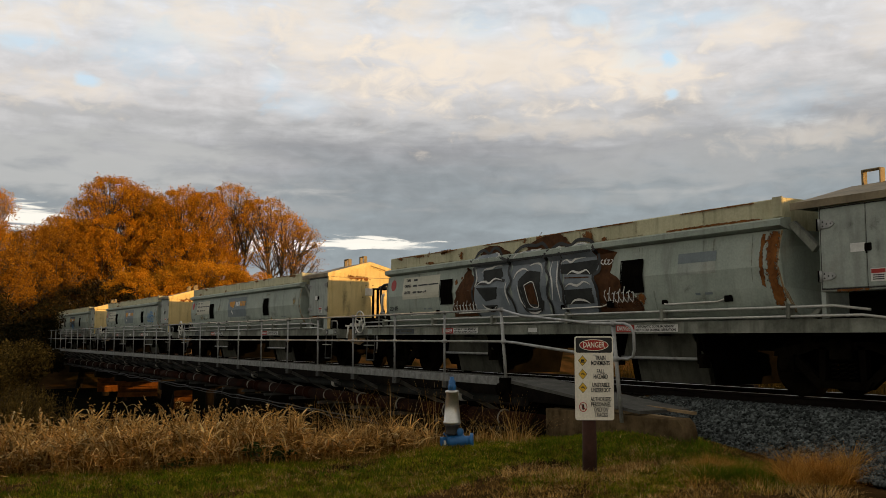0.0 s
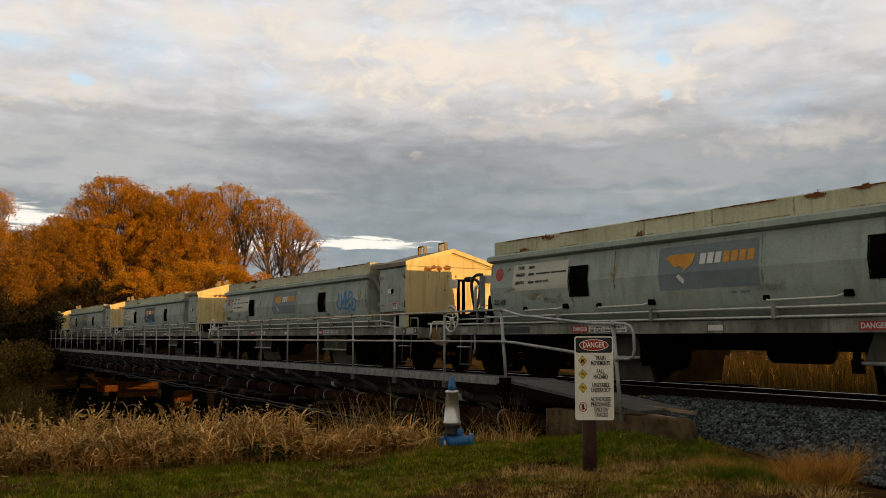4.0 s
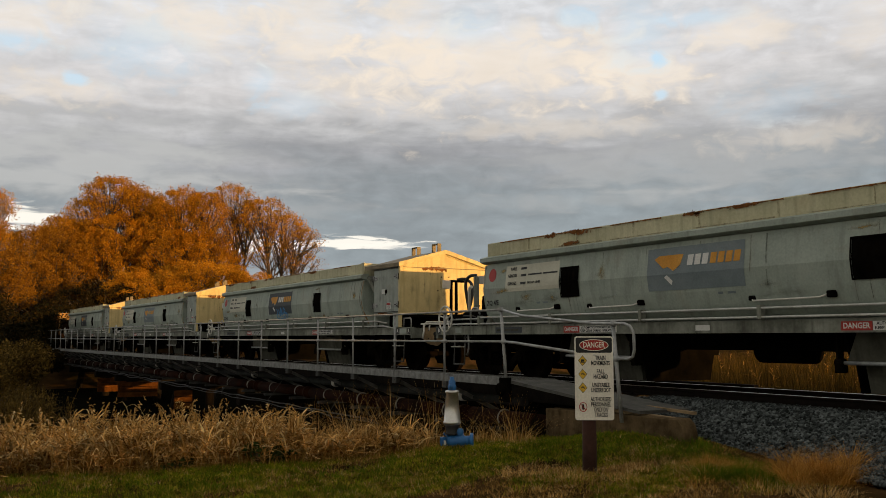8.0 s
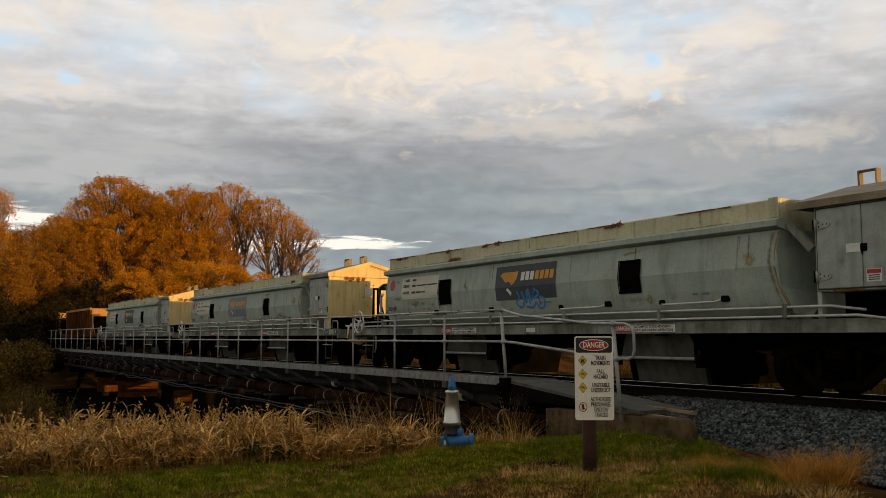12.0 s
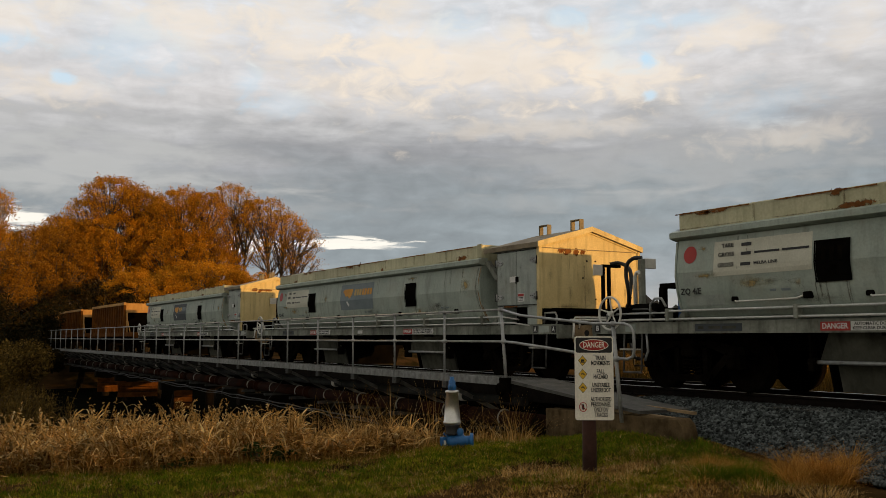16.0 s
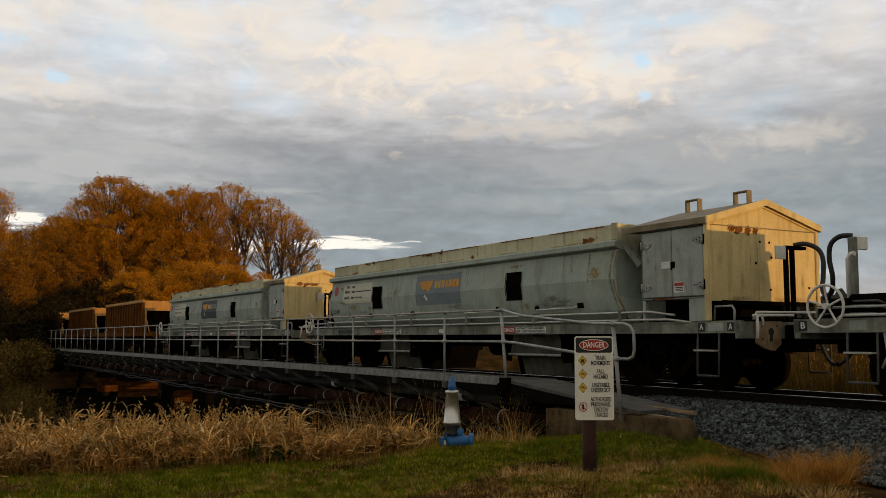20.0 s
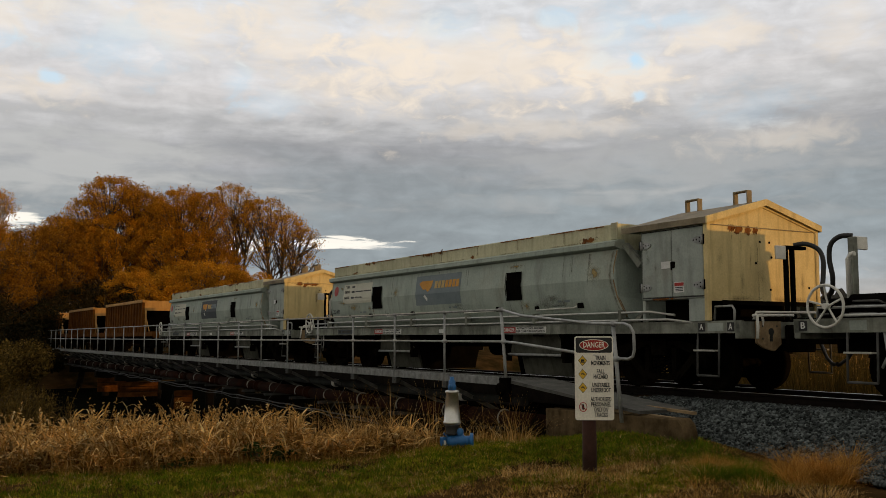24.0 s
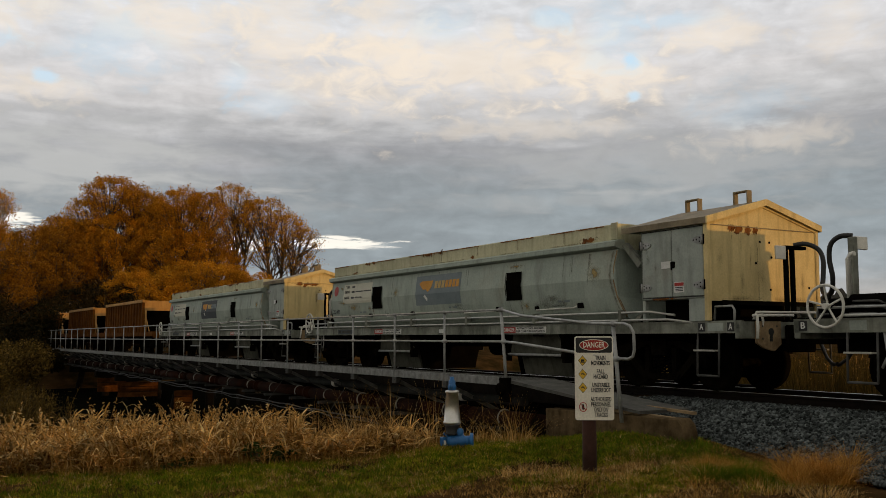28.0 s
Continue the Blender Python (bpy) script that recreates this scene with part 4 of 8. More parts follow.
    tube(bm, [(gx + 0.17, PY, -0.3), (gx + 0.02, PY, 1.02)], 0.027, 8)
    for z in (1.0, 0.535):
        lathe(bm, [(0.038, -0.035), (0.044, 0), (0.038, 0.035)], (gx + 0.03 + (1 - z) * 0.11, PY, z), n=8)
    part("ramp_post", bm, M["galv"], w)
    bm = bmesh.new()
    prism(bm, [(end + 0.1, deck), (-9.32, -0.13), (-9.32, -0.17), (end + 0.1, deck - 0.05)], PY + 0.03, PY + 0.90, 'y')
    part("ramp", bm, M["grating"], w, "sloping ramp down to the ballast")
    return w


walkway()

# ---- pipes under the walkway ----


def brown_pipe():
    p = thing("service_pipe", "rusty brown water pipe with pale straps slung under the walkway", "pipe")
    rng = random.Random(9)
    xs = [-64 + i * 3.7974 for i in range(14)] + [-11.6]
    y, z = 9.2, -0.56
    for a, b in zip(xs, xs[1:]):
        bm = bmesh.new()
        tube(bm, [(a, y, z), (b - 0.01, y, z)], 0.13, 16)
        part("pipe_length", bm, M["pipe"], p)
        bm = bmesh.new()
        lathe(bm, [(0.13, -0.06), (0.15, -0.055), (0.15, 0.055), (0.13, 0.06)], (b - 0.3, y, z), (1, 0, 0), 16)
        part("collar", bm, M["pipe"], p)
    x = -63.0
    while x < -12:
        bm = bmesh.new()
        ring = [(x, y + 0.14 * math.cos(a), z + 0.14 * math.sin(a)) for a in np.linspace(-0.6, 3.74, 14)]
        tube(bm, ring, 0.014, 5)
        part("strap", bm, M["strap"], p)
        bm = bmesh.new()
        box(bm, x - 0.05, x + 0.05, y - 0.28, y + 0.9, z - 0.21, z - 0.14, 0.006)
        part("pipe_support", bm, M["galvdull"], p)
        x += 1.8987
    # flanged elbow at the near end
    bm = bmesh.new()
    tube(bm, [(-12.1, y - 0.02, z), (-11.8, y - 0.05, z + 0.02), (-11.6, y - 0.1, z - 0.14), (-11.55, y - 0.12, z - 0.5), (-11.55, y - 0.12, -1.3)], 0.13, 12)
    part("elbow", bm, M["pipe"], p)
    bm = bmesh.new()
    lathe(bm, [(0.2, -0.02), (0.2, 0.02)], (-12.05, y - 0.02, z), (1, 0, 0), 16)
    part("flange", bm, M["strap"], p, "pale flange ring")
    return p


def grey_pipe():
    p = thing("conduit", "dark grey service pipe with white couplings under the walkway", "pipe")
    y, z = 9.0, -0.235
    for a in np.arange(-64, -13.5, 5.6962):
        bm = bmesh.new()
        tube(bm, [(a, y, z), (min(a + 5.69, -11.7), y, z)], 0.075, 12)
        part("pipe_length", bm, M["greypipe"], p)
        bm = bmesh.new()
        lathe(bm, [(0.078, -0.07), (0.094, -0.06), (0.094, 0.06), (0.078, 0.07)], (a + 3.75, y, z), (1, 0, 0), 12)
        if a < -18:
            part("coupling", bm, M["whitepipe"], p, "white pipe coupling")
    bm = bmesh.new()
    pts = [(x, 8.5, -0.70 - 0.006 * (x + 40) - 0.03 * math.sin((x + 64) * 1.65) ** 2) for x in np.arange(-62, -16.5, 0.8)]
    tube(bm, pts, 0.016, 6)
    tube(bm, [(x, 8.56, z - 0.05 - 0.05 * math.sin(x * 0.9) ** 2) for x, y0, z in pts], 0.011, 5)
    c = part("cable", bm, M["hose"])
    tagged(c, "thin dark cables slung below the pipes", "cable")
    for x, y0, z in pts[3::5]:
        bm = bmesh.new()
        tube(bm, [(x, 8.53, z - 0.12), (x, 8.52, z + 0.02), (x, 8.9, -0.30)], 0.008, 5)
        part("cable_tie", bm, M["galvdull"], c, "wire hanger")


brown_pipe()
grey_pipe()
# ---- the train ----
L = 17.3                                   # coupled length of a hopper wagon
# place of the reference wagon's box end along the track, every half second to 20 s, where the train has stopped
S_HALF = [-75.77, -72.77, -69.85, -67.00, -64.22, -61.53, -58.92, -56.39, -53.93, -51.56, -49.26, -47.02, -44.86, -42.77, -40.74, -38.78, -36.88, -35.05, -33.28, -31.57,
          -29.92, -28.33, -26.79, -25.30, -23.85, -22.46, -21.11, -19.82, -18.58, -17.39, -16.24, -15.14, -14.11, -13.15, -12.31, -11.58, -10.99, -10.52, -10.19, -9.99, -9.93]


def travelled(t):
    """Cubic interpolation of the train's place at t seconds."""
    if t >= 20:
        return S_HALF[-1]
    i = min(int(t / 0.5), len(S_HALF) - 2)
    a = t / 0.5 - i
    p = [S_HALF[max(0, min(len(S_HALF) - 1, k))] for k in (i - 1, i, i + 1, i + 2)]
    if i == 0:
        p[0] = 2 * p[1] - p[2] - 0.07
    return p[1] + 0.5 * a * (p[2] - p[0] + a * (2 * p[0] - 5 * p[1] + 4 * p[2] - p[3] + a * (3 * (p[1] - p[2]) + p[3] - p[0])))


SIDE = [(1.15, 1.17), (1.30, 1.235), (1.50, 1.288), (1.79, 1.328), (2.03, 1.300), (2.28, 1.265)]


def side_y(z):
    """Half width of the hopper's outside at height z."""
    if z >= 2.415:
        return 1.262
    if z > 2.27:
        return 1.345
    for (a, ya), (b, yb) in zip(SIDE, SIDE[1:]):
        if z <= b:
            t = max(0.0, (z - a) / (b - a))
            return ya + (yb - ya) * t
    return 1.265


def patch(bm, poly_or_box, off=0.006, n=8):
    """A painted rectangle (x0, x1, z0, z1) laid on the hopper's curved near side."""
    x0, x1, z0, z1 = poly_or_box
    cols = []
    for k in range(n + 1):
        z = z0 + (z1 - z0) * k / n
        cols.append([bm.verts.new((x, -side_y(z) - off, z)) for x in (x0, x1)])
    for a, b in zip(cols, cols[1:]):
        bm.faces.new((a[0], a[1], b[1], b[0]))


def faded(bm, corners, values):
    """A face with the fade value of each corner in its map."""
    f = bm.faces.new(corners)
    lay = bm.loops.layers.uv.get("fade") or bm.loops.layers.uv.new("fade")
    for lp, v in zip(f.loops, values):
        lp[lay].uv = (v, 0.0)


def stroke(bm, pts, width, off=0.008, taper=False, step=0.05):
    """A painted brush stroke through (x, z) points on the near side."""
    bm.loops.layers.uv.get("fade") or bm.loops.layers.uv.new("fade")
    P = [Vector((a, b)) for a, b in pts]
    line = []
    for i in range(len(P) - 1):
        p0, p1, p2, p3 = P[max(i - 1, 0)], P[i], P[i + 1], P[min(i + 2, len(P) - 1)]
        m = max(2, int((p2 - p1).length / step))
        for k in range(m):
            a = k / m
            line.append(p1 + 0.5 * a * ((p2 - p0) + a * (2 * p0 - 5 * p1 + 4 * p2 - p3 + a * (3 * (p1 - p2) + p3 - p0))))
    line.append(P[-1])
    prev = None
    for i, q in enumerate(line):
        d = (line[min(i + 1, len(line) - 1)] - line[max(i - 1, 0)])
        d = d.normalized() if d.length > 1e-6 else Vector((1, 0))
        s = Vector((-d.y, d.x)) * width / 2
        if taper:
            s *= max(0.25, math.sin(math.pi * (i + 0.5) / len(line)))
        row = [bm.verts.new((e.x, -side_y(e.y) - off, e.y)) for e in (q + s, q, q - s)]
        fade = (0.0, min(1.0, 4 * (1 - i / (len(line) - 1)) ** 0.7), 0.0)
        if prev:
            for k in (0, 1):
                faded(bm, (prev[0][k], prev[0][k + 1], row[k + 1], row[k]), (prev[1][k], prev[1][k + 1], fade[k + 1], fade[k]))
        prev = (row, fade)


def blob(bm, cx, cz, rx, rz, seed, off=0.005, rough=0.3):
    """An irregular painted or rusty patch on the near side, cut in rows so that it follows the curve."""
    bm.loops.layers.uv.get("fade") or bm.loops.layers.uv.new("fade")
    rng = random.Random(seed)
    ph = [rng.uniform(0, 6.28) for _ in range(5)]

    def rad(a):
        return 1 + rough * sum(math.sin((k + 2) * a + ph[k]) / (k + 1.5) for k in range(5))
    rows = 10
    prev = None
    for j in range(rows + 1):
        a = -math.pi / 2 + math.pi * j / rows
        z = cz + rz * math.sin(a) * rad(a)
        xl, xr = cx - rx * math.cos(a) * rad(math.pi - a) - 0.005, cx + rx * math.cos(a) * rad(a) + 0.005
        row = [bm.verts.new((xl + (xr - xl) * k / 4, -side_y(z) - off, z)) for k in range(5)]
        fade = [max(0.0, 1 - math.hypot((k / 2 - 1) * math.cos(a), math.sin(a))) if 0 < k < 4 else 0.0 for k in range(5)]
        if prev:
            for k in range(4):
                faded(bm, (prev[0][k], prev[0][k + 1], row[k + 1], row[k]), (prev[1][k], prev[1][k + 1], fade[k + 1], fade[k]))
        prev = (row, fade)


def area(bm, poly, off=0.008, n=14, wob=0.0, seed=0):
    """A filled painted outline of (x, z) corners on the near side, laid in rows that follow the curve."""
    bm.loops.layers.uv.get("fade") or bm.loops.layers.uv.new("fade")
    z0, z1 = min(p[1] for p in poly), max(p[1] for p in poly)
    prev = None
    for j in range(n + 1):
        z = z0 + (z1 - z0) * (0.004 + 0.992 * j / n)
        xs = []
        for (xa, za), (xb, zb) in zip(poly, poly[1:] + poly[:1]):
            if (za - z) * (zb - z) <= 0 and abs(zb - za) > 1e-9:
                xs.append(xa + (xb - xa) * (z - za) / (zb - za))
        if len(xs) < 2:
            continue
        xl = min(xs) + wob * math.sin(j * 1.9 + seed) * math.sin(j * 0.7 + seed * 2)
        xr = max(xs) + wob * math.sin(j * 1.7 + seed * 3) * math.sin(j * 0.9 + seed)
        row = [bm.verts.new((xl + (xr - xl) * k, -side_y(z) - off, z)) for k in (0, 0.12, 0.88, 1)]
        e = 0.0 if j in (0, n) else 1.0
        fade = (0.0, e, e, 0.0)
        if prev:
            for k in range(3):
                faded(bm, (prev[0][k], prev[0][k + 1], row[k + 1], row[k]), (prev[1][k], prev[1][k + 1], fade[k + 1], fade[k]))
        prev = (row, fade)


def splash(bm, centre, eu, ev, n=6):
    """A flat soft-edged patch with half axes eu and ev."""
    c, eu, ev = Vector(centre), Vector(eu), Vector(ev)
    grid = [[(bm.verts.new(c + eu * (2 * i / n - 1) + ev * (2 * j / n - 1)), max(0.0, 1 - math.hypot(2 * i / n - 1, 2 * j / n - 1))) for i in range(n + 1)] for j in range(n + 1)]
    for j in range(n):
        for i in range(n):
            q = (grid[j][i], grid[j][i + 1], grid[j + 1][i + 1], grid[j + 1][i])
            faded(bm, [v for v, f in q], [f for v, f in q])


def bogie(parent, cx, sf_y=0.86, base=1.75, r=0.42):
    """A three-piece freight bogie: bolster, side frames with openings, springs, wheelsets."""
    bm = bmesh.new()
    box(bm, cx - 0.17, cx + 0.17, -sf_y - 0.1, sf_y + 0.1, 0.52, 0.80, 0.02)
    bo = part("bogie", bm, M["bogie"], parent, "cast-steel bogie, black for the shade under the wagon")
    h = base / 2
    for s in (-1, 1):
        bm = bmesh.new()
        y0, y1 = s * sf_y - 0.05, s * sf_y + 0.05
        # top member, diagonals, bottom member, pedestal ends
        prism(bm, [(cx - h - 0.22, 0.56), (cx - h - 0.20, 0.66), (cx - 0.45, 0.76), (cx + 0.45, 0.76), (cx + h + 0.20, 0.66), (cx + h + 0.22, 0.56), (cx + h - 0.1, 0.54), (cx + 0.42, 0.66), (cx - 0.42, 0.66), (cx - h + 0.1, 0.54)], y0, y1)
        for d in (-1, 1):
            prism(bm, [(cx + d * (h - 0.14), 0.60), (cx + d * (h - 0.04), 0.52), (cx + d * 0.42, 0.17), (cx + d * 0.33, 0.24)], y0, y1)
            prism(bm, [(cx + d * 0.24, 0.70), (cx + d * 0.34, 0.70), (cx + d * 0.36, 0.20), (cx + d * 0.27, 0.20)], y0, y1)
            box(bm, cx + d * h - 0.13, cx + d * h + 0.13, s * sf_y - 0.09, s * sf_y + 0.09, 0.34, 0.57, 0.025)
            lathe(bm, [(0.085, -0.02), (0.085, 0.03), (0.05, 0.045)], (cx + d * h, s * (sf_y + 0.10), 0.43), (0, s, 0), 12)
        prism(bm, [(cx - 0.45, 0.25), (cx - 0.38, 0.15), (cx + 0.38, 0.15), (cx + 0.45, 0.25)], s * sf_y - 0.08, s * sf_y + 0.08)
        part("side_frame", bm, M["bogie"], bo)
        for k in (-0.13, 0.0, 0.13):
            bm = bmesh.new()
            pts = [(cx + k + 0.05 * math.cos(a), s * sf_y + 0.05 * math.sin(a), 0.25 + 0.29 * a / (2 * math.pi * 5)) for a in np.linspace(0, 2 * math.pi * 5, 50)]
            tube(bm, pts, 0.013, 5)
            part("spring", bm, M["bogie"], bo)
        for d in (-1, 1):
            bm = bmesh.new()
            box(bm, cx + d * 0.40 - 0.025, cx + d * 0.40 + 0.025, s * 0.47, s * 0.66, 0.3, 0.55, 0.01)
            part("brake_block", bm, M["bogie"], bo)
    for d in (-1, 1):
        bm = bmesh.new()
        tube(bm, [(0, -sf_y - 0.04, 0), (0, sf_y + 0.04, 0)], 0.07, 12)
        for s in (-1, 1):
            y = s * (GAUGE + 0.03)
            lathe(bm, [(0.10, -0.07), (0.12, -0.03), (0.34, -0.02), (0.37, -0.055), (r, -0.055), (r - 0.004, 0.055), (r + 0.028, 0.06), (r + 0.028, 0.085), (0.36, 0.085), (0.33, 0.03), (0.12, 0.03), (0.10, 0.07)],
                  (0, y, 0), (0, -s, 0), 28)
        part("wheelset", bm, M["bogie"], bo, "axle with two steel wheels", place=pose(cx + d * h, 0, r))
    return bo


def coupler(parent, x, d):
    bm = bmesh.new()
    box(bm, min(x, x + d * 0.42), max(x, x + d * 0.42), -0.07, 0.07, 0.78, 0.94, 0.015)
    prism(bm, [(x + d * 0.38, -0.13), (x + d * 0.62, -0.16), (x + d * 0.66, -0.04), (x + d * 0.54, 0.0), (x + d * 0.6, 0.13), (x + d * 0.48, 0.17), (x + d * 0.38, 0.12)], 0.72, 1.0, 'z')
    part("coupler", bm, M["bogie"], parent, "cast knuckle coupler")
    bm = bmesh.new()
    tube(bm, [(x - d * 0.02, 0.28, 0.82), (x + d * 0.15, 0.28, 0.74), (x + d * 0.28, 0.24, 0.52), (x + d * 0.42, 0.2, 0.42), (x + d * 0.52, 0.16, 0.45)], 0.026, 6)
    part("brake_hose", bm, M["hose"], parent)


def hopper_wagon():
    """Long grey hopper wagon with a gabled equipment box on its leading end; x=0 is the box's end, z=0 the rail."""
    w = thing("hopper_wagon", "long grey hopper wagon with cream top and gabled equipment box", "hopper wagon", "hopper wagons of the train")
    x0, x1 = -15.75, 0.55
    g = M
    # underframe
    for s in (-1, 1):
        bm = bmesh.new()
        y = s * 1.24
        prism(bm, [(y, 0.88), (y, 1.06), (y - s * 0.09, 1.06), (y - s * 0.09, 1.045), (y - s * 0.012, 1.045), (y - s * 0.012, 0.895), (y - s * 0.09, 0.895), (y - s * 0.09, 0.88)], x0, x1, 'x')
        part("side_sill", bm, g["sill"], w, "dusty side sill")
        bm = bmesh.new()
        prism(bm, [(-1.75, 1.062), (-1.55, 1.062), (-1.42, 1.2), (-1.48, 1.2)], s * 1.1, s * 1.25, 'y')
        part("bracket", bm, g["sill"], w)
        bm = bmesh.new()
        prism(bm, [(-13.75, 1.062), (-13.55, 1.062), (-13.55, 1.2), (-13.62, 1.2)], s * 1.1, s * 1.25, 'y')
        part("bracket", bm, g["sill"], w)
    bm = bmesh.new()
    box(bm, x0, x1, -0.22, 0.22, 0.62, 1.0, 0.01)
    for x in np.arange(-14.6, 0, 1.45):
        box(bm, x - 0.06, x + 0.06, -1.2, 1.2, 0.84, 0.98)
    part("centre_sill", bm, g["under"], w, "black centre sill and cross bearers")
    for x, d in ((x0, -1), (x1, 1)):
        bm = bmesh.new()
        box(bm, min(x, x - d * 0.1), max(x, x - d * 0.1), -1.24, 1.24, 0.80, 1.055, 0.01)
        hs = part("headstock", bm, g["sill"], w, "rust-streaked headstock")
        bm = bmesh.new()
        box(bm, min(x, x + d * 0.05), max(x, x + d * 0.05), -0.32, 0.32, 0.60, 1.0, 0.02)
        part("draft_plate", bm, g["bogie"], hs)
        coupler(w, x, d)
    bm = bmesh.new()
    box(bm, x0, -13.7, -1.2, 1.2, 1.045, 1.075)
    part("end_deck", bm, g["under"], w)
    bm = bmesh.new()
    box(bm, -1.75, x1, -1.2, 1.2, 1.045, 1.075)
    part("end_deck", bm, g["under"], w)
    # hopper shell; its leading edge bows back at mid height
    def bow(z):
        return float(np.interp(z, (1.0, 1.15, 1.3, 1.5, 1.75, 2.0, 2.28), (0.13, 0.11, 0.07, 0.0, -0.045, -0.05, 0.0)))
    bm = bmesh.new()
    prof = [(-y, z) for z, y in SIDE] + [(y, z) for z, y in reversed(SIDE)]
    prof = [(-0.9, 1.0)] + prof + [(0.9, 1.0)]
    secs = [(-13.62, 0.0), (-13.45, 0.0), (-2.10, 0.0), (-1.98, 0.0)]
    rings = []
    for x, ins in secs:
        rings.append([bm.verts.new((x + (bow(z) if x > -3 else 0), y * (1 - ins), z)) for y, z in prof])
    for a, b in zip(rings, rings[1:]):
        for k in range(len(prof)):
            f = bm.faces.new((a[k], a[(k + 1) % len(prof)], b[(k + 1) % len(prof)], b[k]))
            f.smooth = max(prof[k][1], prof[(k + 1) % len(prof)][1]) < 1.6
    bm.faces.new(rings[0])
    bm.faces.new(rings[-1])
    shell = part("hopper_shell", bm, g["grey"], w, "bulging weathered grey hopper shell")
    # welded plate seams on the shell
    for x in (-12.35, -9.05, -6.75, -3.35):
        bm = bmesh.new()
        patch(bm, (x, x + 0.010, 1.2, 2.25), 0.003)
        part("seam", bm, g["doorgrey"], shell)
    # end edge angle, rusty
    for x in (-13.66, -2.0):
        for s in (-1, 1):
            bm = bmesh.new()
            pts = [(x + (bow(z) if x > -3 else 0), s * (side_y(z) - 0.012), z) for z in (1.16, 1.3, 1.5, 1.75, 2.0, 2.26)]
            tube(bm, pts, 0.022, 5)
            part("edge_strip", bm, g["endrust"] if x > -5 else g["grey"], shell)
    # diagonal stay at the leading end
    for s in (-1, 1):
        bm = bmesh.new()
        prism(bm, [(-1.97, 2.34), (-1.87, 2.38), (-1.5, 2.02), (-1.58, 1.94)], s * 1.12, s * 1.2, 'y')
        part("stay", bm, g["sill"], w)
    # lip and cream top panels
    for s in (-1, 1):
        bm = bmesh.new()
        prism(bm, [(s * 1.15, 2.265), (s * 1.30, 2.30), (s * 1.365, 2.325), (s * 1.365, 2.405), (s * 1.27, 2.44), (s * 1.15, 2.44)], -13.72, -1.95, 'x')
        part("lip", bm, g["grey"], w, "grey pressed lip along the hopper")
        xs = np.linspace(-13.62, -1.98, 9)
        for i in range(8):
            bm = bmesh.new()
            y = s * 1.25
            prism(bm, [(y, 2.44), (y, 2.695), (y - s * 0.012, 2.71), (y - s * 0.06, 2.71), (y - s * 0.06, 2.44)], xs[i] + 0.004, xs[i + 1] - 0.004, 'x')
            part("top_panel", bm, g["cream"], w)
        bm = bmesh.new()
        box(bm, -2.16, -1.99, s * 1.258 - 0.012, s * 1.258 + 0.012, 2.45, 2.73, 0.006)
        part("corner_cap", bm, g["cream"], w, "sunlit cream corner cap")
    for x in (-13.62, -2.02):
        bm = bmesh.new()
        box(bm, x, x + 0.04, -1.19, 1.19, 2.28, 2.71, 0.005)
        part("end_panel", bm, g["cream"], w)
    bm = bmesh.new()
    box(bm, -13.57, -2.03, -1.18, 1.18, 2.40, 2.43)
    part("hopper_cover", bm, g["grey"], w)
    # dark window vents
    for a in (-11.12, -5.2):
        bm = bmesh.new()
        patch(bm, (a, a + 0.50, 1.54, 2.06), 0.012)
        vent = part("vent", bm, g["under"], w, "dark rectangular vent panel")
        bm = bmesh.new()
        for z in (1.53, 2.045):
            patch(bm, (a - 0.02, a + 0.52, z, z + 0.025), 0.022, 2)
        for x in (a - 0.02, a + 0.495):
            patch(bm, (x, x + 0.025, 1.53, 2.07), 0.022)
        part("vent_frame", bm, g["under"], vent)
        for q in [(a + 0.09 + k * 0.12, a + 0.16 + k * 0.12, 1.80, 1.98) for k in range(3)] + [(a + 0.20, a + 0.30, 1.60, 1.74)]:
            bm = bmesh.new()
            patch(bm, q, 0.014, 3)
            part("stencil_mark", bm, g["bogie"], vent, "faint dark stencil bar")
    # data panel, round mark and number bars
    bm = bmesh.new()
    patch(bm, (-12.88, -11.18, 1.70, 2.20), 0.005)
    dp = part("data_panel", bm, g["palecream"], w, "pale cream data panel")
    bm = bmesh.new()
    patch(bm, (-13.55, -13.15, 1.86, 2.24), 0.005)
    part("mark_plate", bm, g["grey"], w)
    bm = bmesh.new()
    prev = None
    for j in range(13):
        a = -math.pi / 2 + math.pi * j / 12
        z = 2.05 + 0.13 * math.sin(a)
        row = [bm.verts.new((-13.35 + sgn * (0.13 * math.cos(a) + 0.001), -side_y(z) - 0.010, z)) for sgn in (-1, 1)]
        if prev:
            bm.faces.new((prev[0], prev[1], row[1], row[0]))
        prev = row
    part("round_mark", bm, g["red"], w, "dull red disc mark")
    up = Matrix(((1, 0, 0, 0), (0, 0, -1, 0), (0, 1, 0, 0), (0, 0, 0, 1)))

    def lettered(text, cx, cz, size, width, parent, mat="black", yy=None):
        y = -side_y(cz) - 0.014 if yy is None else yy
        words("lettering", text, size, g[mat], parent, Matrix.Translation((cx, y, cz)) @ up, width)
    lettered("TARE", -12.62, 2.13, 0.085, 0.22, dp)
    lettered("GROSS", -12.64, 2.00, 0.085, 0.30, dp)
    lettered("GROSS", -12.64, 1.85, 0.085, 0.30, dp)
    lettered("MELBA LINE", -11.93, 1.848, 0.06, 0.40, dp)
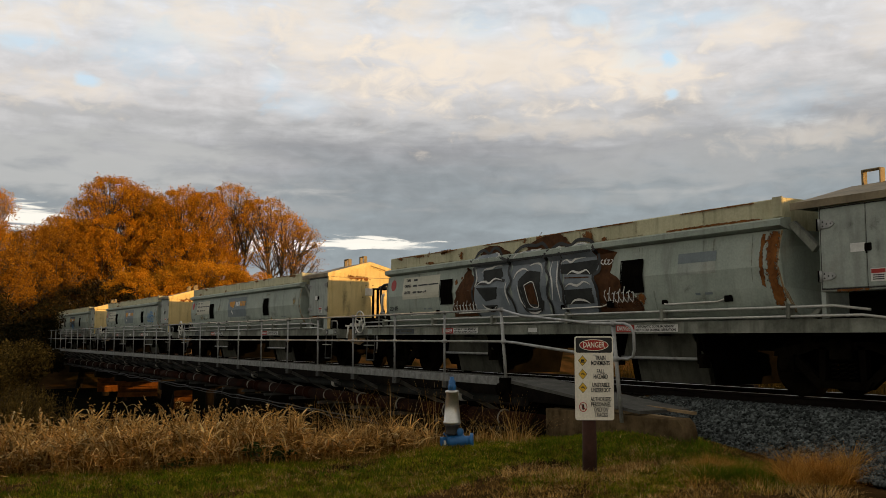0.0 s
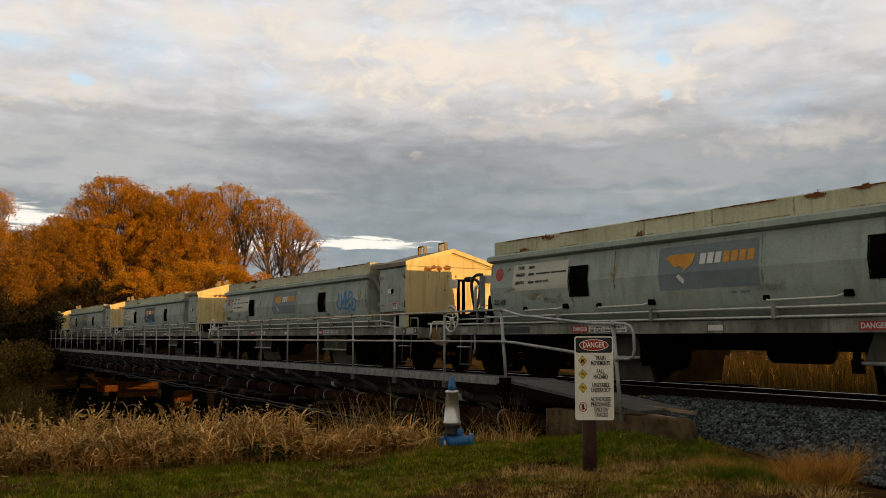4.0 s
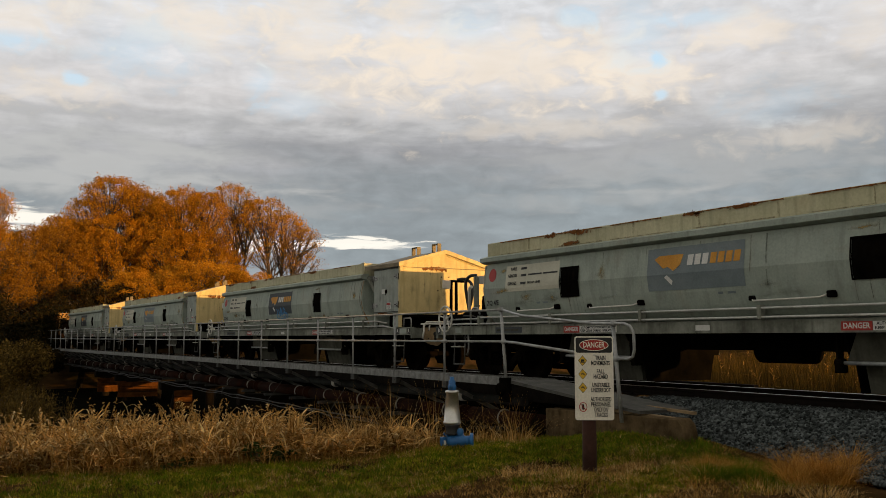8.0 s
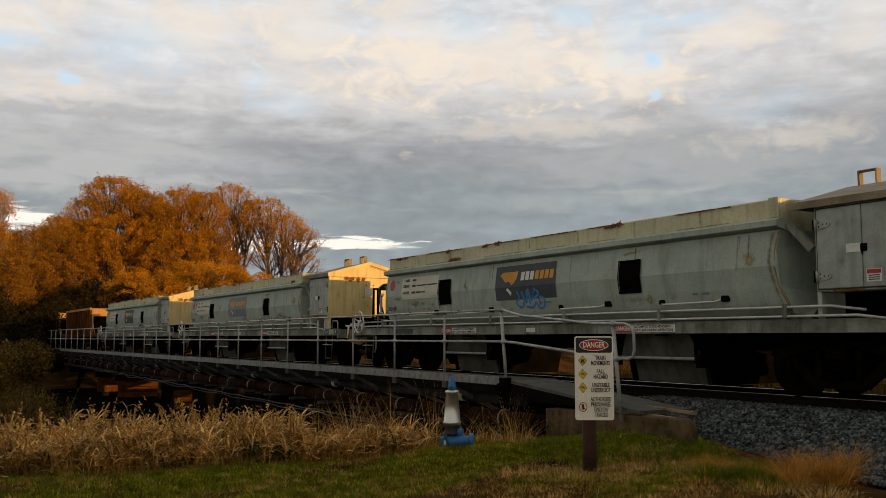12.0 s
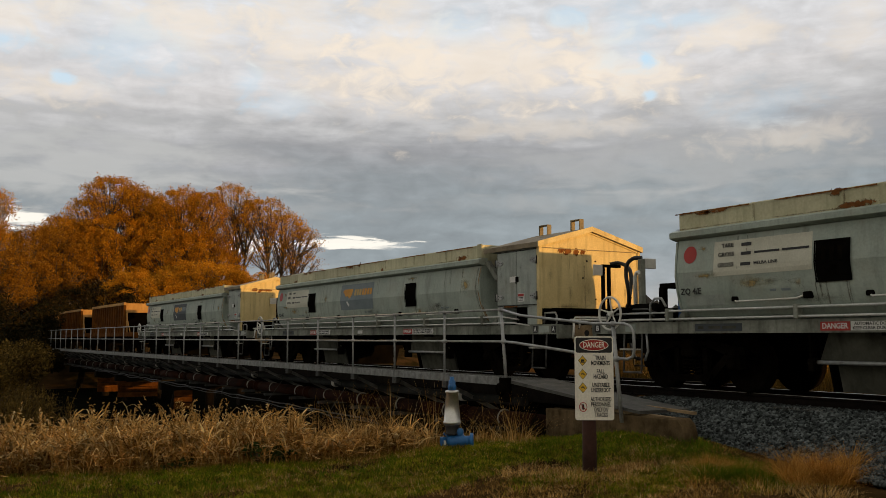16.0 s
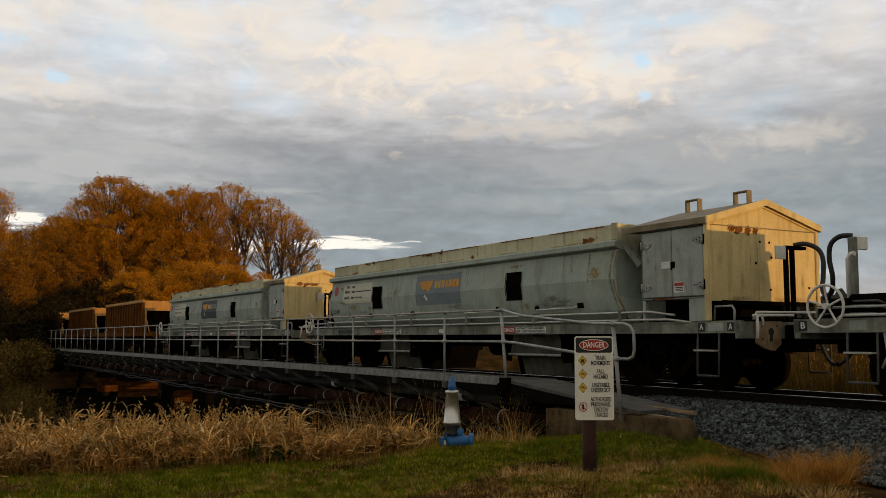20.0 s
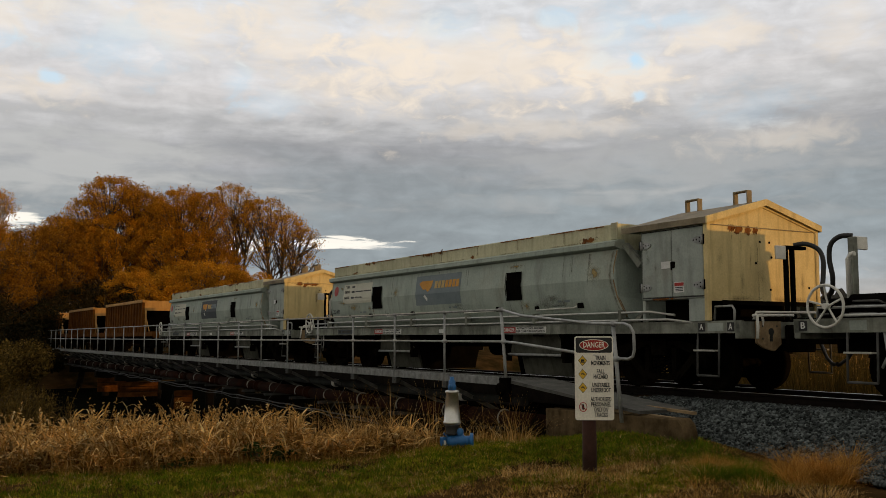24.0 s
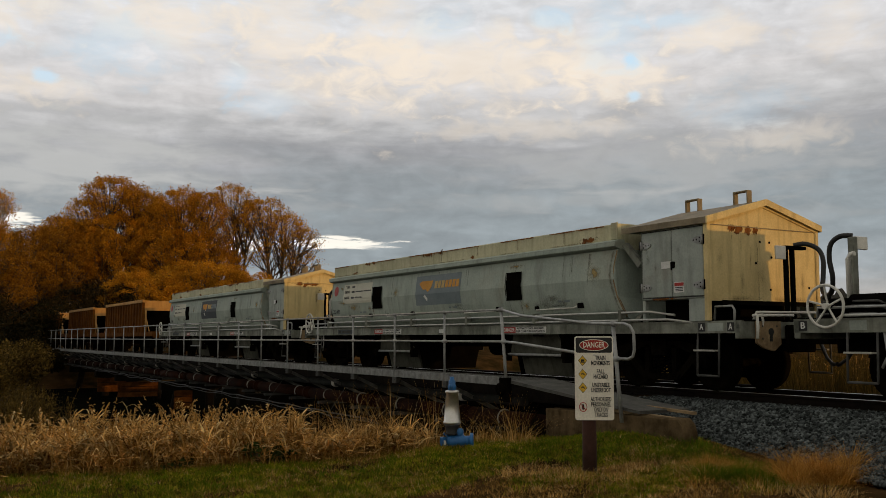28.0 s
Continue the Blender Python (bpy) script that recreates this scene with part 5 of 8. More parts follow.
    for q in ((-12.37, -12.19, 2.105, 2.15), (-12.37, -12.19, 1.975, 2.02), (-12.13, -11.70, 1.985, 2.015), (-11.66, -11.22, 1.985, 2.015), (-12.37, -12.19, 1.825, 1.87)):
        bm = bmesh.new()
        patch(bm, q, 0.011, 1)
        part("print_bar", bm, g["black"], dp)
    lettered("ZQ 4/E", -13.36, 1.50, 0.13, 0.42, w)
    for z0, z1, xa, xb in ((1.58, 1.78, -13.5, -13.1), (1.28, 1.44, -13.5, -12.75)):
        bm = bmesh.new()
        patch(bm, (xa, xb, z0, z1), 0.0045)
        part("painted_over_patch", bm, g["doorgrey"], w, "paler grey touched-up patch")
    for x in (-11.9, -7.45, -3.6):
        for xa, xb in ((x, x + 0.10), (x + 0.19, x + 0.34)):
            bm = bmesh.new()
            patch(bm, (xa, xb, 1.445, 1.478), 0.010, 1)
            part("print_bar", bm, g["slate"], w)
    # door warnings on the sill
    for a in (-11.15, -5.45):
        bm = bmesh.new()
        box(bm, a, a + 0.44, -1.247, -1.241, 0.905, 1.02)
        tag = part("warning_label", bm, g["red"], w, "red warning label")
        lettered("DANGER", a + 0.22, 0.962, 0.10, 0.38, tag, "white", -1.249)
        bm = bmesh.new()
        box(bm, a + 0.45, a + 1.42, -1.247, -1.241, 0.905, 1.02)
        tag = part("notice_label", bm, g["white"], w, "white notice label")
        lettered("AUTOMATIC DOOR MOVEMENT", a + 0.93, 0.99, 0.055, 0.86, tag, "black", -1.249)
        lettered("KEEP CLEAR DURING OPERATION", a + 0.93, 0.935, 0.055, 0.90, tag, "black", -1.249)
    bm = bmesh.new()
    box(bm, -7.95, -7.67, -1.247, -1.241, 0.92, 1.0)
    part("reflector_plate", bm, g["white"], w)
    bm = bmesh.new()
    box(bm, -13.35, -12.45, -1.247, -1.241, 0.91, 1.02)
    pl = part("date_board", bm, g["navy"], w, "dark date board")
    for xa, xb in ((-13.29, -13.18), (-13.08, -12.85), (-12.81, -12.56)):
        bm = bmesh.new()
        box(bm, xa, xb, -1.25, -1.247, 0.945, 0.985)
        part("print_bar", bm, g["chute"], pl)
    # end letters and reflector plates on the sill
    for x, ch in ((-0.18, "A"), (0.38, "A"), (-15.6, "B")):
        bm = bmesh.new()
        box(bm, x - 0.065, x + 0.065, -1.246, -1.241, 0.905, 1.035)
        pl = part("letter_plate", bm, g["black"], w, "black end-letter plate")
        lettered(ch, x, 0.97, 0.12, 0.07, pl, "white", -1.249)
    for xa, xb in ((-0.06, 0.24), (-14.9, -14.66)):
        bm = bmesh.new()
        box(bm, xa, xb, -1.246, -1.241, 0.91, 1.03)
        part("reflector_plate", bm, g["doorgrey"], w, "pale worn reflector plate")
    # grab levers
    for a, b in ((-12.55, -11.3), (-10.4, -9.1), (-6.85, -5.55), (-4.28, -2.98)):
        bm = bmesh.new()
        y = -side_y(1.32) - 0.07
        tube(bm, [(a, y + 0.05, 1.35), (a + 0.06, y, 1.325), (b - 0.16, y, 1.335), (b - 0.02, y + 0.03, 1.38)], 0.013, 6)
        lev = part("lever", bm, g["whitepipe"], w, "pale release lever")
        bm = bmesh.new()
        box(bm, b - 0.06, b + 0.07, y + 0.0, y + 0.09, 1.33, 1.42, 0.015)
        part("lever_pivot", bm, g["under"], lev)
        bm = bmesh.new()
        box(bm, a - 0.05, a + 0.06, y + 0.02, y + 0.09, 1.33, 1.40, 0.015)
        part("lever_stop", bm, g["under"], lev)
    # long air pipes with clamps
    for z, xa, xb in ((1.22, -14.1, -0.75), (1.095, -15.2, -0.35)):
        bm = bmesh.new()
        tube(bm, [(xa, -1.12, z - 0.06), (xa + 0.25, -1.31, z), (xb - 1.0, -1.31, z), (xb - 0.45, -1.31, z), (xb, -1.22, z - 0.06)], 0.018, 8)
        part("air_pipe", bm, g["palepipe"], w)
    for k in range(6):
        bm = bmesh.new()
        x = -13.85 + k * 2.39
        box(bm, x - 0.035, x + 0.035, -1.345, -1.22, 1.06, 1.26, 0.012)
        part("pipe_clamp", bm, g["sill"], w)
    # discharge chutes
    for a in (-11.4, -5.6):
        bm = bmesh.new()
        prism(bm, [(-0.8, 0.5), (0.8, 0.5), (0.7, 0.10), (-0.7, 0.10)], a + 0.15, a + 1.7, 'x')
        ch = part("discharge_chute", bm, g["chute"], w, "dusty grey discharge chute, darkened for shade")
        for s in (-1, 1):
            bm = bmesh.new()
            q = [(a + 0.22, s * 1.04, 0.88), (a + 1.63, s * 1.04, 0.88), (a + 1.84, s * 0.96, 0.51), (a + 0.01, s * 0.96, 0.51)]
            lo = [bm.verts.new(v) for v in q]
            hi = [bm.verts.new((x, y - s * 0.03, z)) for x, y, z in q]
            bm.faces.new(lo)
            bm.faces.new(hi[::-1])
            for i in range(4):
                bm.faces.new((lo[i], lo[(i + 1) % 4], hi[(i + 1) % 4], hi[i]))
            part("chute_side", bm, g["chute"], ch)
        bm = bmesh.new()
        tube(bm, [(a - 0.1, -1.0, 0.49), (a + 1.9, -1.0, 0.49)], 0.026, 8)
        part("door_shaft", bm, g["galv"], ch, "round steel door shaft")
        for x, r in ((a - 0.06, 0.06), (a + 1.86, 0.085)):
            bm = bmesh.new()
            lathe(bm, [(r, -0.06), (r, 0.06)], (x, -1.0, 0.49), (1, 0, 0), 12)
            box(bm, x - 0.04, x + 0.04, -1.08, -0.9, 0.36, 0.5, 0.01)
            part("shaft_bearing", bm, g["bogie"], ch)
        # black end plates added so that the chute ends look shaded
        for x in (a + 0.02, a + 1.81):
            bm = bmesh.new()
            prism(bm, [(-1.03, 0.89), (1.03, 0.89), (0.93, 0.51), (0.82, 0.51), (0.72, 0.09), (-0.72, 0.09), (-0.82, 0.51), (-0.93, 0.51)], x, x + 0.02, 'x')
            part("chute_end", bm, g["under"], ch)
        for x in (a - 0.1, a + 1.75):
            bm = bmesh.new()
            prism(bm, [(-1.05, 0.9), (-0.9, 0.9), (-0.93, 0.42), (-1.03, 0.42)], x, x + 0.03, 'x')
            part("chute_plate", bm, g["bogie"], ch)
    bm = bmesh.new()
    lathe(bm, [(0.05, -0.55), (0.2, -0.5), (0.2, 0.5), (0.05, 0.55)], (-7.6, 0.35, 0.62), (1, 0, 0), 14)
    part("air_reservoir", bm, g["under"], w)
    bogie(w, -13.8)
    bogie(w, -1.42)
    # equipment box
    bx0, by, bz0, bz1 = -1.43, 1.265, 1.40, 2.52
    fy, ry, pk = 1.15, 1.20, -0.055         # far wall, far eave and ridge of the box
    bm = bmesh.new()
    box(bm, bx0, -0.02, -by, fy, bz0, bz1, 0.012)
    eb = part("equipment_box", bm, g["doorgrey"], w, "grey sheet-metal equipment box")
    bm = bmesh.new()
    prism(bm, [(-by, 1.36), (fy, 1.36), (fy, 2.52), (pk, 2.85), (-by, 2.52)], -0.02, 0.0, 'x')
    part("end_wall", bm, g["endcream"], eb, "cream painted gable end wall")
    bm = bmesh.new()
    for s in (-1, 1):
        prism(bm, [(-by if s < 0 else fy, 2.48), (-by if s < 0 else fy, 2.54), (pk, 2.88), (pk, 2.81)], 0.0, 0.018, 'x')
    part("gable_trim", bm, g["endcream"], eb)
    bm = bmesh.new()
    box(bm, 0.0, 0.010, -by + 0.04, fy - 0.04, 2.485, 2.500)
    part("wall_seam", bm, g["roof"], eb, "folded seam under the gable")
    for s in (-1, 1):
        bm = bmesh.new()
        box(bm, -0.06, 0.03, (-by if s < 0 else fy) - 0.035, (-by if s < 0 else fy) + 0.035, 1.06, 2.52, 0.01)
        part("corner_post", bm, g["endcream"], eb)
        bm = bmesh.new()
        prism(bm, [(-1.33 if s < 0 else ry, 2.56), (-1.33 if s < 0 else ry, 2.59), (pk, 2.93), (pk, 2.885)], -1.80, 0.05, 'x')
        prism(bm, [(-1.33 if s < 0 else ry, 2.50), (-1.345 if s < 0 else ry + 0.015, 2.50), (-1.345 if s < 0 else ry + 0.015, 2.595), (-1.33 if s < 0 else ry, 2.595)], -1.80, 0.05, 'x')
        part("roof_sheet", bm, g["roof"], eb, "sloping dusty sheet roof")
        bm = bmesh.new()
        prism(bm, [(-1.345 if s < 0 else ry + 0.015, 2.50), (-1.345 if s < 0 else ry + 0.015, 2.60), (pk, 2.945), (pk, 2.845)], 0.05, 0.075, 'x')
        part("barge_board", bm, g["endcream"], eb, "cream barge board")
    bm = bmesh.new()
    prism(bm, [(-by, 2.52), (fy, 2.52), (pk, 2.86)], -1.79, -1.76, 'x')
    part("gable_infill", bm, g["doorgrey"], eb)
    for x in (-1.45, -0.40):
        bm = bmesh.new()
        h0 = 2.87
        box(bm, x - 0.15, x - 0.125, -0.11, 0.0, h0, 3.12, 0.008)
        box(bm, x + 0.125, x + 0.15, -0.11, 0.0, h0, 3.12, 0.008)
        box(bm, x - 0.15, x + 0.15, -0.11, 0.0, 3.105, 3.13, 0.008)
        part("lifting_lug", bm, g["roof"], eb, "square lifting loop on the roof")
    # doors on the walkway side
    for s in (-1,):
        # black sheet behind the doors, painted shade for the gaps round them
        bm = bmesh.new()
        box(bm, -1.40, -0.06, s * by - 0.009, s * by + 0.009, 1.425, 2.485)
        part("door_seal", bm, g["black"], eb, "black sheet for the shade in the door gaps")
        for a, b in ((-1.385, -0.735), (-0.725, -0.075)):
            bm = bmesh.new()
            box(bm, a, b, s * by - 0.02, s * by + 0.02, 1.44, 2.47, 0.008)
            dr = part("door", bm, g["doorgrey"], eb, "grey cabinet door")
            hx = a if a < -1 else b
            d = 1 if a < -1 else -1
            for z in (1.60, 2.27):
                bm = bmesh.new()
                y = s * (by + 0.02)
                prism(bm, [(hx - d * 0.03, z - 0.045), (hx - d * 0.03, z + 0.045), (hx + d * 0.07, z + 0.055), (hx + d * 0.14, z + 0.048), (hx + d * 0.19, z + 0.028), (hx + d * 0.215, z), (hx + d * 0.19, z - 0.028), (hx + d * 0.14, z - 0.048), (hx + d * 0.07, z - 0.055)], min(y, y + s * 0.014), max(y, y + s * 0.014), 'y')
                tube(bm, [(hx, y + s * 0.015, z - 0.07), (hx, y + s * 0.015, z + 0.07)], 0.02, 6)
                hg = part("hinge", bm, g["galv"], dr, "worn zinc strap hinge")
                bm = bmesh.new()
                for u, v in ((0.05, 0.028), (0.05, -0.028), (0.11, 0.0), (0.17, 0.0)):
                    lathe(bm, [(0.011, 0.0), (0.011, 0.004)], (hx + d * u, y + s * 0.014, z + v), (0, s, 0), 8)
                tube(bm, [(hx - d * 0.035, y + s * 0.012, z - 0.075), (hx - d * 0.035, y + s * 0.012, z + 0.075)], 0.014, 6)
                part("hinge_pin", bm, g["under"], hg, "black hinge pin and bolts")
            if a < -1:
                continue
            bm = bmesh.new()
            box(bm, a - 0.03, a + 0.07, s * by - 0.035 if s < 0 else by, s * by if s < 0 else by + 0.035, 1.88, 1.98, 0.012)
            tube(bm, [(a + 0.01, s * (by + 0.04), 1.97), (a + 0.01, s * (by + 0.04), 1.85)], 0.012, 6)
            part("door_latch", bm, g["bogie"], dr, "black door latch")
        if s < 0:
            bm = bmesh.new()
            box(bm, -0.95, -0.74, -by - 0.025, -by - 0.02, 1.88, 1.99)
            part("door_label", bm, g["white"], eb)
            bm = bmesh.new()
            box(bm, -0.68, -0.47, -by - 0.025, -by - 0.02, 1.50, 1.66)
            lb = part("door_label", bm, g["white"], eb)
            bm = bmesh.new()
            box(bm, -0.67, -0.48, -by - 0.029, -by - 0.025, 1.60, 1.65)
            part("red_band", bm, g["red"], lb)
            bm = bmesh.new()
            for k in range(3):
                box(bm, -0.65, -0.5, -by - 0.029, -by - 0.025, 1.52 + k * 0.025, 1.532 + k * 0.025)
            part("print_bar", bm, g["black"], lb)
    # box base: legs, and a black block as shade in the opening
    for s in (-1, 1):
        bm = bmesh.new()
        box(bm, -0.42, -0.02, s * 1.24 - 0.012, s * 1.24 + 0.012, 1.06, 1.40, 0.005)
        part("base_panel", bm, g["doorgrey"], eb)
        bm = bmesh.new()
        box(bm, bx0, bx0 + 0.07, s * 1.22 - 0.035, s * 1.22 + 0.035, 1.06, 1.40, 0.005)
        part("leg", bm, g["doorgrey"], eb)
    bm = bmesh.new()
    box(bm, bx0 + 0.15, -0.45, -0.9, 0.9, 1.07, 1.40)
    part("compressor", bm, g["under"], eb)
    bm = bmesh.new()
    box(bm, 0.0, 0.03, -1.0, 1.0, 1.30, 1.37, 0.005)
    part("base_rail", bm, g["bogie"], eb, "base rail, black for the shade below it")
    # foot steps at both ends
    for xa in (-0.28, -14.95):
        for s in (-1, 1):
            bm = bmesh.new()
            for x in (xa, xa + 0.42):
                tube(bm, [(x, s * 1.22, 0.9), (x, s * 1.25, 0.26)], 0.016, 6)
            tube(bm, [(xa, s * 1.25, 0.26), (xa + 0.42, s * 1.25, 0.26)], 0.018, 6)
            fs = part("foot_step", bm, g["galvdull"], w, "two-rung foot step")
            bm = bmesh.new()
            box(bm, xa + 0.01, xa + 0.41, s * 1.25 - 0.09, s * 1.25 + 0.02, 0.615, 0.64, 0.004)
            part("tread", bm, g["strap"], fs)
    # hand rails at the leading end
    bm = bmesh.new()
    tube(bm, [(0.04, -1.2, 1.08), (0.06, -1.2, 1.27), (0.38, -1.2, 1.27), (0.42, -1.2, 1.22), (0.42, -1.2, 1.06)], 0.018, 6)
    part("hand_rail", bm, g["galv"], w)
    bm = bmesh.new()
    tube(bm, [(0.5, -0.9, 1.07), (0.52, -0.86, 1.18), (0.54, 0.8, 1.19), (0.5, 0.9, 1.07)], 0.02, 6)
    tube(bm, [(0.52, -0.75, 1.16), (0.6, -0.82, 1.05), (0.56, -0.84, 0.85)], 0.018, 6)
    part("uncoupling_bar", bm, g["whitepipe"], w, "bent uncoupling bar")
    bm = bmesh.new()
    prism(bm, [(-0.95, 1.05), (-0.45, 1.05), (-0.45, 0.72), (-0.6, 0.62), (-0.8, 0.66), (-0.95, 0.74)], 0.56, 0.6, 'x')
    ep = part("end_plate", bm, g["endrust"], w, "cream and brown rusty end plate")
    bm = bmesh.new()
    lathe(bm, [(0.055, 0.0), (0.055, 0.004)], (0.60, -0.66, 0.90), (1, 0, 0), 14)
    box(bm, 0.60, 0.604, -0.69, -0.63, 0.76, 0.88)
    for y, z in ((-0.84, 0.98), (-0.54, 0.98), (-0.84, 0.80)):
        lathe(bm, [(0.014, 0.0), (0.014, 0.004)], (0.60, y, z), (1, 0, 0), 8)
    part("keyhole", bm, g["black"], ep, "black slotted hole")
    bm = bmesh.new()
    tube(bm, [(0.63, -0.98, 1.13), (0.66, -1.0, 0.98), (0.68, -1.04, 0.80)], 0.022, 6)
    tube(bm, [(0.62, -1.05, 1.13), (0.62, -0.2, 1.14)], 0.022, 6)
    part("uncoupling_lever", bm, g["whitepipe"], w, "worn cream uncoupling lever")
    # jumper stand with a hose, leading end
    bm = bmesh.new()
    for y in (-0.16, -0.02):
        box(bm, 0.45, 0.52, y - 0.025, y + 0.025, 1.06, 2.16, 0.006)
    box(bm, 0.44, 0.54, -0.2, 0.24, 2.13, 2.18, 0.008)
    st = part("jumper_stand", bm, g["under"], w, "dark jumper cable stand")
    bm = bmesh.new()
    box(bm, 0.50, 0.53, -0.42, -0.2, 1.97, 2.17, 0.006)
    part("stand_sign", bm, g["chrome"], st, "small perforated plate")
    bm = bmesh.new()
    tube(bm, smooth([(0.5, 0.0, 2.19), (0.62, 0.12, 2.21), (0.78, 0.2, 2.12), (0.86, 0.2, 1.95), (0.88, 0.16, 1.7), (0.94, 0.06, 1.5), (1.16, -0.1, 1.38)]), 0.036, 8)
    part("jumper_hose", bm, g["hose"], st, "thick black jumper hose")
    # trailing end: hand brake wheel, stand, pole, cabinet
    bm = bmesh.new()
    wc, R = Vector((-15.18, -1.33, 1.215)), 0.27
    tube(bm, [(wc.x + R * math.cos(a), wc.y, wc.z + R * math.sin(a)) for a in np.linspace(0, 2 * math.pi, 33)], 0.019, 6, False)
    for k in range(5):
        a = radians(92 + 72 * k)
        tube(bm, [(wc.x, wc.y + 0.05, wc.z), (wc.x + R * math.cos(a), wc.y, wc.z + R * math.sin(a))], 0.014, 5)
    lathe(bm, [(0.04, -0.02), (0.04, 0.06)], (wc.x, wc.y, wc.z), (0, 1, 0), 10)
    hw = part("brake_wheel", bm, g["whitepipe"], w, "white five-spoke hand brake wheel")
    bm = bmesh.new()
    tube(bm, [(wc.x, wc.y + 0.05, wc.z), (wc.x, -0.9, wc.z)], 0.022, 6)
    box(bm, wc.x - 0.12, wc.x + 0.12, -1.12, -0.85, 1.06, 1.32, 0.02)
    part("brake_gear", bm, g["under"], w)
    bm = bmesh.new()
    box(bm, -15.49, -15.40, -0.42, -0.32, 1.06, 2.18, 0.008)
    st = part("jumper_stand", bm, g["sill"], w, "grey jumper cable stand")
    bm = bmesh.new()
    box(bm, -15.50, -15.46, -0.28, -0.02, 2.02, 2.2, 0.006)
    part("stand_sign", bm, g["chrome"], st)
    bm = bmesh.new()
    tube(bm, smooth([(-15.45, -0.36, 2.2), (-15.6, -0.42, 2.2), (-15.72, -0.46, 2.1), (-15.76, -0.45, 1.9), (-15.74, -0.42, 1.65), (-15.86, -0.3, 1.45), (-16.12, -0.12, 1.38)]), 0.036, 8)
    part("jumper_hose", bm, g["hose"], st, "thick black jumper hose")
    bm = bmesh.new()
    tube(bm, [(-15.34, -0.62, 1.06), (-15.34, -0.62, 1.86), (-15.30, -0.62, 1.92), (-15.24, -0.62, 1.93)], 0.035, 8)
    part("vent_pole", bm, g["whitepipe"], w, "cream vent pole")
    bm = bmesh.new()
    tube(bm, [(-15.4, -1.2, 1.06), (-15.4, -1.2, 1.2), (-14.2, -1.2, 1.2), (-13.9, -1.2, 1.2)], 0.018, 6)
    tube(bm, [(-14.35, -1.2, 1.06), (-14.35, -1.2, 1.34), (-14.25, -1.2, 1.43), (-14.1, -1.2, 1.43), (-14.0, -1.2, 1.3)], 0.02, 6)
    part("hand_rail", bm, g["galv"], w)
    bm = bmesh.new()
    box(bm, -14.62, -13.72, -0.75, 0.75, 1.62, 1.70, 0.01)
    for x in (-14.58, -13.8):
        for y in (-0.7, 0.7):
            box(bm, x - 0.05, x + 0.05, y - 0.05, y + 0.05, 1.07, 1.63)
    cab = part("equipment_frame", bm, g["under"], w, "dark equipment frame")
    bm = bmesh.new()
    box(bm, -14.50, -13.72, -0.42, 0.7, 1.08, 1.58, 0.02)
    part("valve_cabinet", bm, g["under"], cab, "dark valve cabinet")
    bm = bmesh.new()
    box(bm, -14.02, -13.86, -0.60, -0.46, 1.3, 1.45, 0.02)
    tube(bm, [(-14.05, -0.55, 1.1), (-14.05, -0.55, 1.38), (-13.9, -0.55, 1.38)], 0.02, 6)
    part("valve", bm, g["galv"], cab, "small pale valve")
    bm = bmesh.new()
    lathe(bm, [(0.06, -0.01), (0.11, 0.0), (0.11, 0.36), (0.06, 0.42), (0.03, 0.5)], (-14.25, -0.55, 1.08), n=12)
    part("air_vessel", bm, g["bottle"], cab, "blue air vessel")
    bm = bmesh.new()
    box(bm, -15.62, -14.66, -0.95, 0.95, 1.076, 1.24, 0.015)
    box(bm, -15.10, -14.70, -0.70, 0.70, 1.24, 1.29, 0.02)
    box(bm, -15.55, -15.25, 0.0, 0.85, 1.24, 1.33, 0.02)
    lathe(bm, [(0.06, -0.32), (0.13, -0.30), (0.13, 0.22), (0.05, 0.26)], (-14.85, -0.80, 1.25), (1, 0, 0), 14)
    part("brake_cylinder_tray", bm, g["under"], w, "black brake gear on the end deck")
    for z, y in ((1.12, -1.02), (1.22, -0.98), (1.28, -0.94)):
        bm = bmesh.new()
        tube(bm, [(-15.6, y + 0.1, z - 0.05), (-15.5, y, z), (-14.7, y, z), (-14.55, y + 0.06, z - 0.06)], 0.016, 6)
        part("brake_pipe", bm, g["galvdull"], w)
    bm = bmesh.new()
    tube(bm, [(-14.5, -1.1, 0.95), (-14.45, -1.2, 0.9), (-14.4, -1.22, 0.6), (-14.5, -1.2, 0.45)], 0.02, 6)
    part("brake_hose", bm, g["galv"], w)
    return w


def logo(w, panel, sign, word_a, word_b):
    """The operator's painted panel: plain shapes in its colours, no letters."""
    bm = bmesh.new()
    patch(bm, (-8.88, -6.92, 1.54, 2.20), 0.006)
    lp = part("logo_panel", bm, M[panel], w, "faded slate logo panel")
    bm = bmesh.new()

    def flat(poly, off=0.012):
        bm.faces.new([bm.verts.new((x, -side_y(z) - off, z)) for x, z in poly])
    flat([(-8.72, 2.03), (-8.62, 2.08), (-8.10, 2.08), (-8.16, 1.92), (-8.30, 1.83), (-8.42, 1.90), (-8.52, 1.88)])
    part("logo_shape", bm, M[sign], lp)
    bm = bmesh.new()
    flat([(-8.22, 1.90), (-8.36, 1.62), (-8.50, 1.74)])
    part("logo_shape", bm, M["white"], lp)
    for mat, a, n in ((word_a, -8.02, 3), (word_b, -7.56, 4)):
        for k in range(n):
            bm = bmesh.new()
            x = a + k * 0.15
            flat([(x, 1.90), (x + 0.115, 1.90), (x + 0.135, 2.06), (x + 0.02, 2.06)])
            part("word_bar", bm, M[mat], lp)


